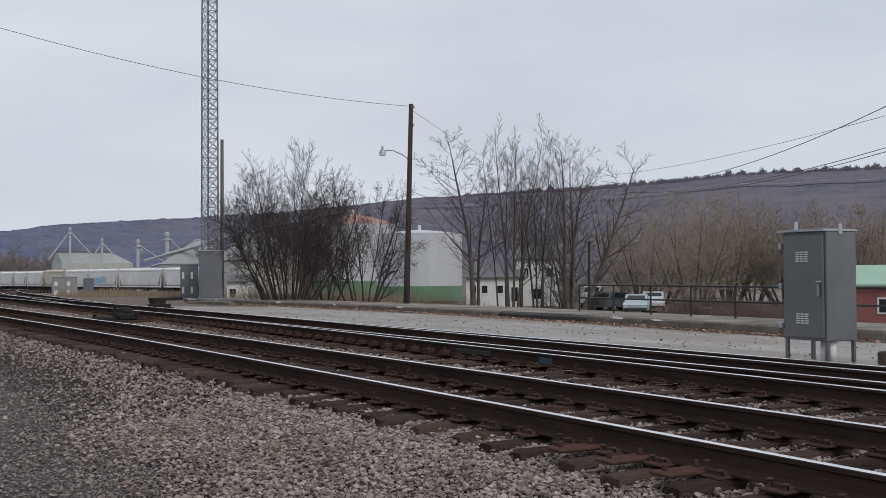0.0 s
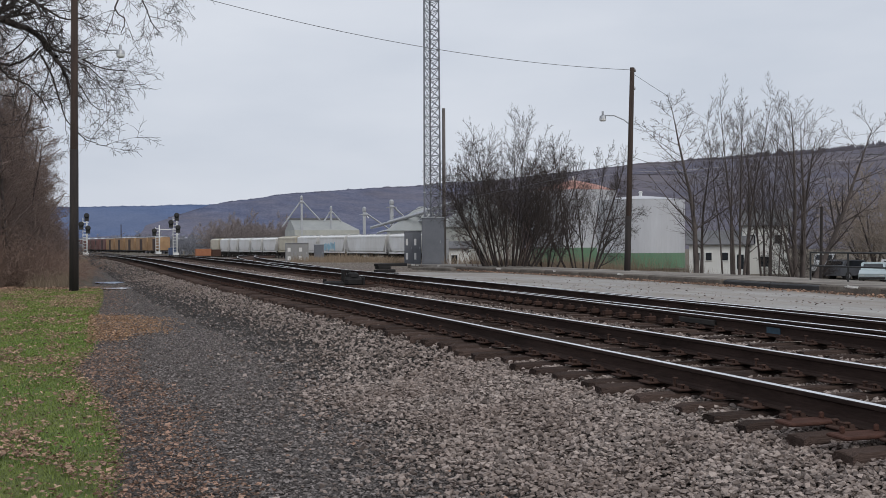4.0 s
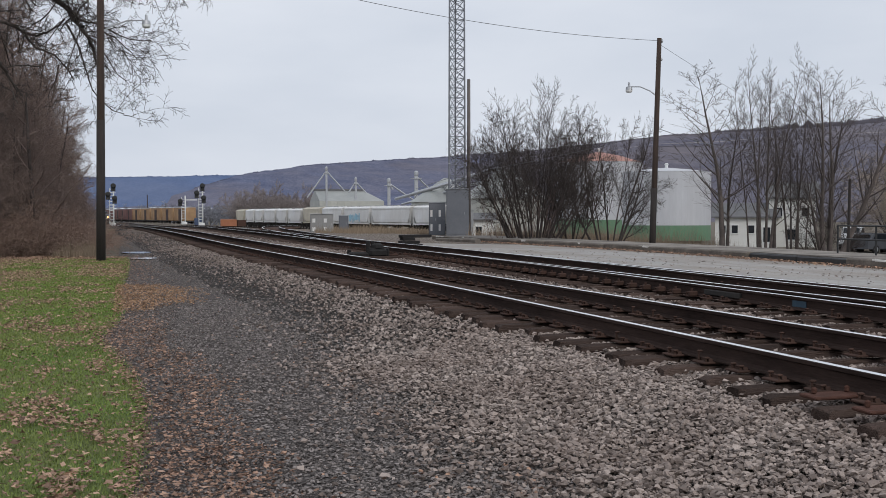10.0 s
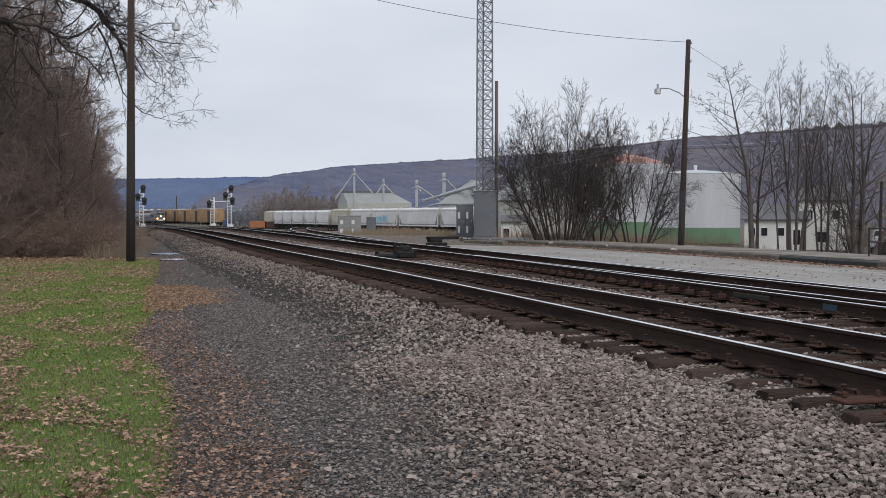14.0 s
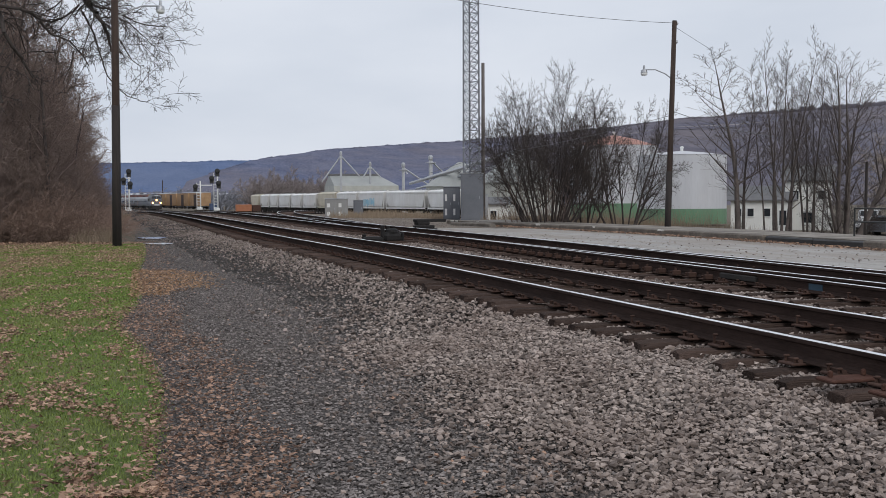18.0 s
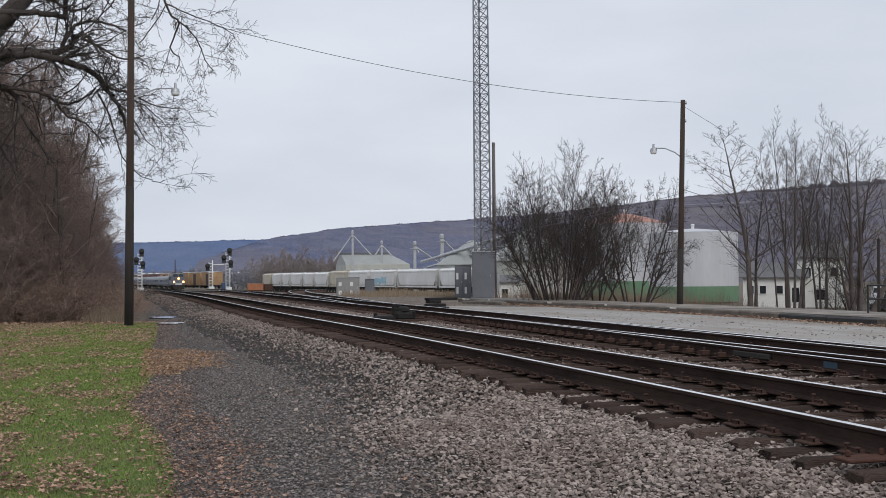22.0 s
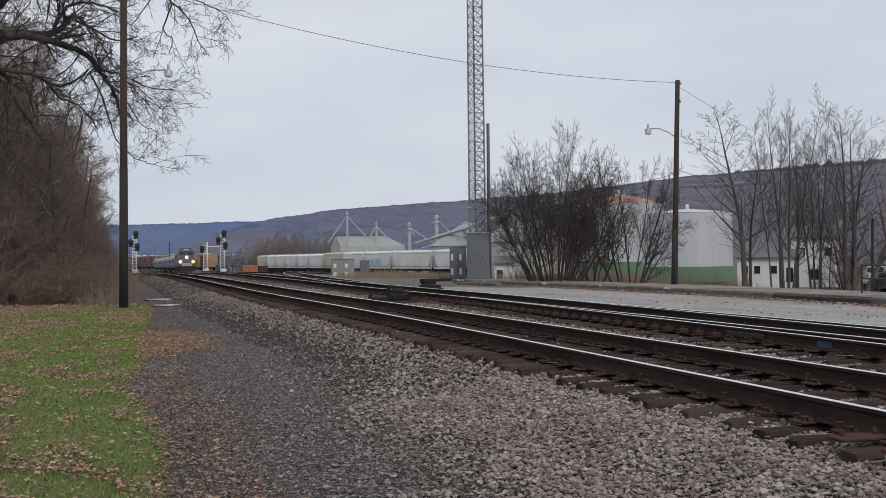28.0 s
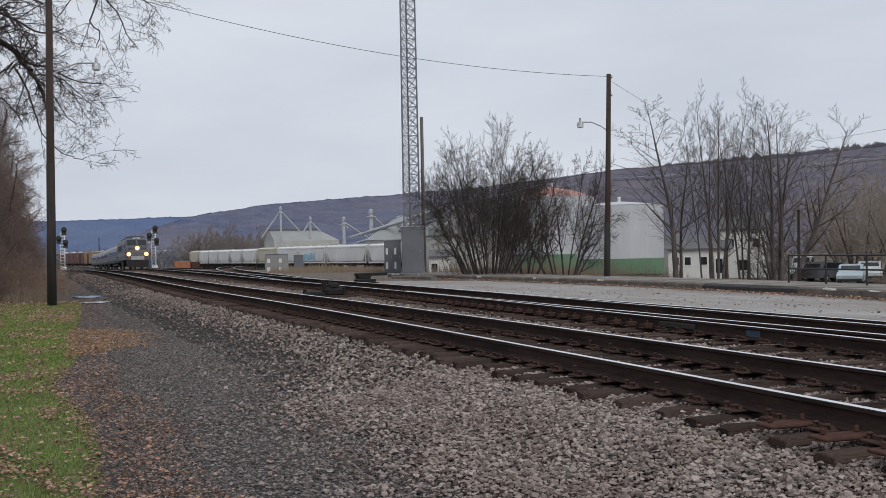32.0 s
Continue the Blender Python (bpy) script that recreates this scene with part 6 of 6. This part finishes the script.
def house(at, sx, sy, h, roof, rz, wall, roof_mat, label, windows, gable="x"):
    b = thing("house", label, "building", at, rz)
    part("wall", Build().box(0, 0, h / 2, sx, sy, h), wall, b)
    o = 0.35
    if gable == "x":
        part("roof", Build().prism([(-sy / 2 - o, h), (0, h + roof), (sy / 2 + o, h), (sy / 2 + o, h - 0.12), (-sy / 2 - o, h - 0.12)], -sx / 2 - o, sx / 2 + o), roof_mat, b)
    else:
        part("roof", Build().prism([(-sx / 2 - o, h), (0, h + roof), (sx / 2 + o, h), (sx / 2 + o, h - 0.12), (-sx / 2 - o, h - 0.12)], -sy / 2 - o, sy / 2 + o, "y"), roof_mat, b)
    for x, z, w, hh in windows:
        f = part("window", Build().box(x, -sy / 2 - 0.03, z, w, 0.06, hh, 0, 0.01), M_WHITE, b, "white window frame")
        part("pane", Build().box(x, -sy / 2 - 0.065, z, w * 0.78, 0.02, hh * 0.8), M_GLASSDARK, f)
    return b


house((57.5, 93.5, -1.6), 5.6, 6, 3.0, 1.3, -31, M_SIDING, M_ROOF_DARK, "low white house behind the trees", ((-2.1, 1.8, 0.7, 0.9), (-1.0, 1.8, 0.7, 0.9), (0.5, 1.8, 0.7, 0.9), (1.9, 1.3, 0.8, 1.7)))
house((62.0, 92.5, -1.6), 4.2, 6, 4.8, 1.5, -34, M_SIDING, M_ROOF_DARK, "white two-storey house behind the trees", ((-1.2, 3.4, 0.8, 1.0), (1.2, 3.4, 0.8, 1.0), (0, 1.3, 1.2, 1.2)))
house((60.5, 46.5, -1.6), 14, 10, 2.5, 1.2, -52, M_BRICK, M_ROOF_GREEN, "low red building with a pale green metal roof", ((-5, 1.2, 1.0, 1.0), (-2, 1.2, 1.0, 1.0), (2, 1.2, 1.0, 1.0)))
house((92, 92, -1.6), 12, 8, 5.5, 2.0, -45, M_SIDING, M_ROOF_DARK, "pale house showing through the bare wood", ((-3, 3.6, 1, 1.2), (0, 3.6, 1, 1.2), (3, 3.6, 1, 1.2)))


def parked_car(at, rz, mat, label, tall=0.0):
    c = thing("parked_car", label, "car", at, rz, "parked cars")
    part("body", Build().prism([(-2.2, 0.35), (2.2, 0.35), (2.25, 0.75), (1.3, 0.95), (-2.2, 1.0 + tall * 0.3)], -0.88, 0.88, "y"), mat, c)
    part("cabin", Build().prism([(-1.9, 0.95), (1.2, 0.95), (0.5, 1.45 + tall), (-1.5, 1.5 + tall)], -0.8, 0.8, "y"), mat, c)
    for sy in (-0.81, 0.81):
        part("side_glass", Build().prism([(-1.6, 1.0), (0.9, 1.0), (0.4, 1.38 + tall), (-1.35, 1.42 + tall)], sy - 0.01, sy + 0.01, "y"), M_GLASSDARK, c, "dark side window")
    part("windscreen", Build().add([(1.14, -0.7, 0.99), (1.14, 0.7, 0.99), (0.55, 0.62, 1.42 + tall), (0.55, -0.62, 1.42 + tall), (1.1, -0.7, 0.97), (1.1, 0.7, 0.97), (0.5, 0.62, 1.4 + tall), (0.5, -0.62, 1.4 + tall)], [(0, 1, 2, 3), (7, 6, 5, 4), (0, 4, 5, 1), (1, 5, 6, 2), (2, 6, 7, 3), (3, 7, 4, 0)]), M_GLASSDARK, c, "dark windscreen")
    part("rear_window", Build().box(-1.74, 0, 1.22 + tall * 0.5, 0.06, 1.3, 0.34 + tall * 0.5), M_GLASSDARK, c)
    for sy in (-0.65, 0.65):
        part("headlight", Build().box(2.2, sy, 0.68, 0.08, 0.34, 0.14, 0, 0.02), M_WHITE, c)
    part("bumper", Build().box(2.22, 0, 0.45, 0.12, 1.7, 0.16, 0, 0.03), M_BLACK, c)
    for x in (-1.35, 1.35):
        for sy in (-0.8, 0.8):
            w = part("wheel", Build().rod((x, sy - 0.1, 0.33), (x, sy + 0.1, 0.33), 0.33, 0.33, 16), M_BLACK, c)
            part("rim", Build().rod((x, sy * 1.13 - 0.01, 0.33), (x, sy * 1.13 + 0.01, 0.33), 0.19, 0.19, 10), M_GALV, w)
    return c


CARS = ((36.65, 100, 228, M_CARPAINT_WHITE, "white van parked behind the railing", 0.45), (37.3, 95, 70, M_CARPAINT_DARK, "dark car parked behind the railing", 0), (37.9, 92, 10, M_CARPAINT_DARK, "dark car parked behind the railing", 0.1), (38.9, 84, 228, M_CARPAINT_BLUE, "pale blue car parked behind the railing", 0), (39.75, 90, 230, M_CARPAINT_WHITE, "white car parked behind the railing", 0.1))
for az, d, rz, paint, label, tall in CARS:
    parked_car(gz(d * math.sin(radians(az)), d * math.cos(radians(az))), rz, paint, label, tall)

sp = thing("scrap_heap", "small heap of white sheeting and sticks beyond the railing", "scrap heap", gz(40.4, 44.3))
rng = random.Random(5)
for i in range(7):
    part("sheet", Build().box(rng.uniform(-0.8, 0.8), rng.uniform(-0.4, 0.4), 0.9 + rng.uniform(-0.1, 0.35), rng.uniform(0.4, 0.9), 0.5, 0.05, rng.uniform(0, 3)), M_WHITE, sp)
part("mound", Build().lathe(0, 0, [(1.6, -0.3), (1.1, 0.5), (0.4, 0.9)], 10), M_SOIL, sp)
part("stick", Build().rod((-0.5, 0, 0.6), (2.4, 0.3, 1.3), 0.05, 0.03, 5), M_BARK, sp)

# grain works


def grain_leg(at, h, spouts, label, r=0.75):
    g = thing("grain_elevator_leg", label, "grain elevator", at)
    part("casing", Build().box(0, 0, h / 2, r, r, h), M_GALV, g)
    part("head", Build().lathe(0, 0, [(r * 0.6, h), (r * 0.75, h + 0.25), (r * 0.75, h + 0.8), (r * 0.35, h + 1.1)], 12), M_GALV, g, "rounded head")
    part("platform", Build().box(0, 0, h - 0.5, r * 3, r * 2.4, 0.12), M_GALV, g)
    for dx, dz in spouts:
        part("spout", Build().rod((0, 0, h), (dx, -0.3, dz), 0.17, 0.17, 10), M_GALV, g, "sloping delivery spout")
    return g


def grain_shed(at, sx, sy, h, top, flat, rz, label):
    g = thing("grain_shed", label, "grain shed", at, rz)
    part("wall", Build().box(0, 0, h / 2, sx, sy, h), M_SHED, g)
    y0 = sy / 2
    part("roof", Build().add([(-sx / 2, -y0, h), (sx / 2, -y0, h), (sx / 2, y0, h), (-sx / 2, y0, h), (-sx / 2, -0.8, top), (flat - sx / 2, -0.8, top), (flat - sx / 2, 0.8, top), (-sx / 2, 0.8, top)], [(0, 1, 5, 4), (1, 2, 6, 5), (2, 3, 7, 6), (3, 0, 4, 7), (4, 5, 6, 7)]), M_SHED_ROOF, g, "pale sloping metal roof")
    part("ridge_cap", Build().box(flat / 2 - sx / 2, 0, top + 0.2, flat + 0.4, 1.9, 0.5), M_ROOF_DARK, g, "dark ridge cap")
    for k in range(9):
        x = -sx / 2 + sx * (k + 0.5) / 9
        part("wall_rib", Build().box(x, -y0 - 0.04, h / 2, 0.12, 0.08, h), M_SHED, g)
    return g


grain_shed((51.6, 262, -1.2), 15.5, 14, 6.0, 8.5, 12, 0, "pale grain storage shed with a sloping roof")
grain_leg((45.5, 255, -1.2), 13.0, ((-4.6, 6.8), (4.4, 8.2)), "tall grain elevator leg with two spouts", 0.42)
grain_leg((52.7, 256, -1.2), 10.6, ((-1.8, 8.0), (2.4, 8.0)), "grain elevator leg on the shed roof", 0.42)
grain_leg((52.7, 222, -1.2), 9.3, ((0.8, 8.0), (5.2, 5.8)), "grain elevator leg with a long spout", 0.55)
grain_leg((58.3, 221, -1.2), 10.8, ((4.8, 6.3),), "grain elevator leg with a sloping spout", 0.65)
bin_a = thing("grain_bin", "wide grain store with a conical metal roof", "grain store", (57.5, 196, -1.2))
part("wall", Build().lathe(0, 0, [(6.5, 0), (6.5, 5.2)], 32), M_SHED, bin_a)
part("roof", Build().lathe(0, 0, [(6.9, 5.1), (0.5, 9.6)], 32), M_SHED_ROOF, bin_a, "conical metal roof")
bin_b = thing("grain_bin", "wide grain store with a conical metal roof", "grain store", (60.5, 172, -1.2))
part("wall", Build().lathe(0, 0, [(7, 0), (7, 5.5)], 32), M_SHED, bin_b)
part("roof", Build().lathe(0, 0, [(7.4, 5.4), (0.5, 10.6)], 32), M_SHED_ROOF, bin_b, "conical metal roof")
cv = thing("conveyor", "long sloping covered conveyor of pale steel", "conveyor", (0, 0, 0))
part("gallery", Build().rod((53.5, 205, 5.6), (60.5, 172, 9.6), 0.36, 0.36, 8), M_GALV, cv)
ca_p, cb_p = Vector((53.5, 205, 4.4)), Vector((60.5, 172, 8.4))
part("bottom_chord", Build().rod(tuple(ca_p), tuple(cb_p), 0.1, 0.1, 6), M_STEELDARK, cv)
for k in range(14):
    p, q = ca_p.lerp(cb_p, k / 14), ca_p.lerp(cb_p, (k + 1) / 14)
    part("truss_brace", Build().rod(tuple(p), (q.x, q.y, q.z + 1.2), 0.06, 0.06, 5).rod((q.x, q.y, q.z + 1.2), tuple(q), 0.06, 0.06, 5), M_STEELDARK, cv)
part("spout", Build().rod((50, 205, 4.6), (56, 188, 7.2), 0.3, 0.3, 8), M_GALV, cv)
for x, y, z in ((54.8, 199, 5.8), (57.5, 186, 7.3)):
    part("trestle", Build().rod((x, y, -1), (x, y, z), 0.15, 0.15, 6), M_GALV, cv)

part("lower_pipe", Build().rod((52.0, 208, 3.6), (60.5, 172, 8.0), 0.22, 0.22, 8), M_GALV, cv)
part("walkway", Build().rod((53.8, 204, 6.6), (60.6, 172, 10.6), 0.05, 0.05, 5), M_STEELDARK, cv, "thin walkway rail")
house((36.6, 113, -1.8), 3.6, 5, 2.9, 0.7, -18, M_SIDING, M_ROOF_DARK, "small white outbuilding behind the shelters", ((0.2, 1.6, 0.8, 1.3),))

# far trees of the valley
CLUMP = branch_mesh(*grow(81, fan(81, 6, 6, 0.14, 1.2, 4, 34), 3, (10, 8, 6), angle=42, reach=0.62, up=0.12, size=(10, 9), least=0.026, sides=(4, 3, 3, 3), segs=(4, 3, 2, 1)), M_VALLEY_HAZED)
for i in range(16):
    az = radians(6.0 + 4.4 * (i + rng.random()) / 16)
    d = rng.uniform(300, 345)
    tree_at("far_tree", CLUMP, (d * math.sin(az), d * math.cos(az), -2), rng.uniform(0, 360), (1.4, rng.uniform(1.0, 1.5)), "bare grey-brown tree far down the valley, paled for haze", "tree", "far valley trees")

# ---------------------------------------------------------------- hills


def ridge(name, table, d0, d1, mat, label, seed, wood, a0, a1):
    az, el = [p[0] for p in table], [p[1] for p in table]
    b = Build()
    na, nr = 260, 14
    tops = []
    for i in range(na + 1):
        a = a0 + (a1 - a0) * i / na
        e = float(np.interp(a, az, el)) + 0.05 * noise.noise((a * 0.6, seed, 0)) + 0.03 * noise.noise((a * 2.5, seed, 4))
        h = math.tan(radians(e)) * d1
        for j in range(nr + 1):
            s = j / nr
            d = d0 + (d1 - d0) * s
            z = -6 + (h + 6) * (s ** 1.25) + (12 * noise.noise((a * 0.35, s * 3, seed)) * s * (1 - s) * 4)
            b.v.append((d * math.sin(radians(a)), d * math.cos(radians(a)), z))
        tops.append((a, h))
    k = nr + 1
    b.f = [(i * k + j, i * k + j + 1, (i + 1) * k + j + 1, (i + 1) * k + j) for i in range(na) for j in range(nr)]
    ob = solid(name, b, mat, label, "hill", kind="structure")
    w = Build()
    r2 = random.Random(seed)
    for i in range(wood):
        a = a0 + (a1 - a0) * r2.random()
        h = float(np.interp(a, [t[0] for t in tops], [t[1] for t in tops]))
        d = d1 - r2.random() * (d1 - d0) * 0.03
        z = h - (d1 - d) / (d1 - d0) * (h + 6) * 1.2 - 2 - 4 * smooth(32, 42, a)
        x, y = d * math.sin(radians(a)), d * math.cos(radians(a))
        hh, ww = d1 * r2.uniform(0.002, 0.0042) * (0.5 + 1.8 * smooth(26, 40, a)) * (0.7 + 0.7 * noise.noise((a * 3, seed, 9))), d1 * r2.uniform(0.0005, 0.0012)
        ca, sa = math.cos(radians(a)), -math.sin(radians(a))
        for k in range(3):
            o, e2 = (k - 1) * ww * 1.6, r2.uniform(0.6, 1)
            w.add([(x - ca * ww * 0.3, y - sa * ww * 0.3, z), (x + ca * ww * 0.3, y + sa * ww * 0.3, z), (x + ca * (o + ww * 0.5), y + sa * (o + ww * 0.5), z + hh * e2 * 0.8), (x + ca * o, y + sa * o, z + hh * e2)], [(0, 1, 2, 3)])
    me = bpy.data.meshes.new("ridge_trees")
    me.from_pydata(w.v, [], w.f)
    me.materials.append(mat)
    tagged(new(name + "_trees", me), "bare woods along the hill crest", "trees", kind="stuff")
    return ob


ridge("far_hill", [(-30, 2.0), (-8, 1.9), (-0.5, 1.9), (3, 2.0), (5.5, 2.05), (8, 2.1), (30, 2.0)], 1500, 3200, M_HILL_FAR_HAZED, "wooded ridge far off, coloured blue for haze", 4, 2600, -30, 20)
ridge("middle_hill", [(-6, -0.3), (-2, 0.3), (2, 1.0), (4.5, 1.7), (5.6, 2.08), (7, 2.3), (10, 2.68), (15, 2.98), (20, 3.3), (26, 3.3), (32, 2)], 900, 2600, M_HILL_MID_HAZED, "wooded hillside down the valley, haze in its blue-grey colour", 9, 3000, -6, 32)
NEAR_RIDGE = [(13, 0.2), (17, 2.4), (20, 3.3), (24, 3.7), (28, 4.1), (38, 4.55), (44, 5.05), (51, 5.15), (75, 5.3)]
ridge("near_hill", NEAR_RIDGE, 700, 2000, M_HILL_HAZED, "grey-brown wooded hillside across the valley, tinted for haze", 5, 9000, 13, 75)



def cleared_line(table, d0, d1, s0, s1, a0, a1, seed):
    """A pale strip cleared through the woods, laid on the slope of the near hill."""
    b = Build()
    for i in range(181):
        a = a0 + (a1 - a0) * i / 180
        h = math.tan(radians(float(np.interp(a, [p[0] for p in table], [p[1] for p in table])))) * d1
        for s_at in (s0, s1):
            v = s_at + 0.01 * noise.noise((a * 0.5, 2, seed))
            d = d0 + (d1 - d0) * v
            z = -6 + (h + 6) * v ** 1.25 + 12 * noise.noise((a * 0.35, v * 3, seed)) * v * (1 - v) * 4 + 5
            b.v.append((d * math.sin(radians(a)), d * math.cos(radians(a)), z))
    b.f = [(2 * i, 2 * i + 1, 2 * i + 3, 2 * i + 2) for i in range(180)]
    return solid("cleared_strip", b, M_CLEARED, "pale strip cleared through the hillside woods", "clearing", kind="structure")


cleared_line(NEAR_RIDGE, 700, 2000, 0.80, 0.808, 24, 70, 5)

# little houses and trees of the town down the valley
for i in range(9):
    az = radians((-0.9, -0.2, 0.3, 1.6, 2.1, 2.9, 3.5, 4.4, 4.9)[i])
    d = 640 + 60 * (i % 3)
    house((d * math.sin(az), d * math.cos(az), -2 + 1.6 * (i % 2)), 9 + i % 3 * 3, 8, 4, 2.2, 0, M_TOWN, M_TOWN if i % 2 else M_ROOF_DARK, "small pale house in the far town", ((-2, 2, 1.2, 1.4), (2, 2, 1.2, 1.4)))
FAR_WOOD = branch_mesh(*grow(91, fan(91, 6, 6, 0.2, 1.2, 4, 36), 3, (9, 7, 5), angle=42, reach=0.62, up=0.1, size=(11, 9), least=0.045, fork=0.5, sides=(4, 3, 3, 3), segs=(4, 3, 2, 1)), M_FAR_TWIG_HAZED)
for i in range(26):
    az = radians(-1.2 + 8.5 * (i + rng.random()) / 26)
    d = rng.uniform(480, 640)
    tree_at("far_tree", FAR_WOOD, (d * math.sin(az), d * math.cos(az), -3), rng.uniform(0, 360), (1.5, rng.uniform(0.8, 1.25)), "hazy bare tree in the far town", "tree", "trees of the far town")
solid("far_pole", Build().rod((10.2, 534, -2), (10.2, 534, 11), 0.25, 0.2, 6), M_POLE, "far wooden pole in the yard", "pole")


def on_dir(az, el, d):
    a = radians(az)
    return (d * math.sin(a), d * math.cos(a), 1.62 + d * math.tan(radians(el)))


for az, w in ((10.3, 9), (10.62, 15), (10.95, 11), (11.2, 8), (8.6, 9)):
    crest = float(np.interp(az, (8, 10, 15), (2.43, 2.68, 2.98)))
    x, y, z = on_dir(az, 0, 2480)
    z = -6 + (math.tan(radians(crest)) * 2600 + 6) * 0.913 - 15
    house((x, y, z), w, 9, 7, 3, -az, M_SIDING, M_TOWN, "white house on the hill crest far off", ((-w / 4, 4, 2, 2), (w / 4, 4, 2, 2)))


# ---------------------------------------------------------------- moving things


def motions():
    train_run()


motions()
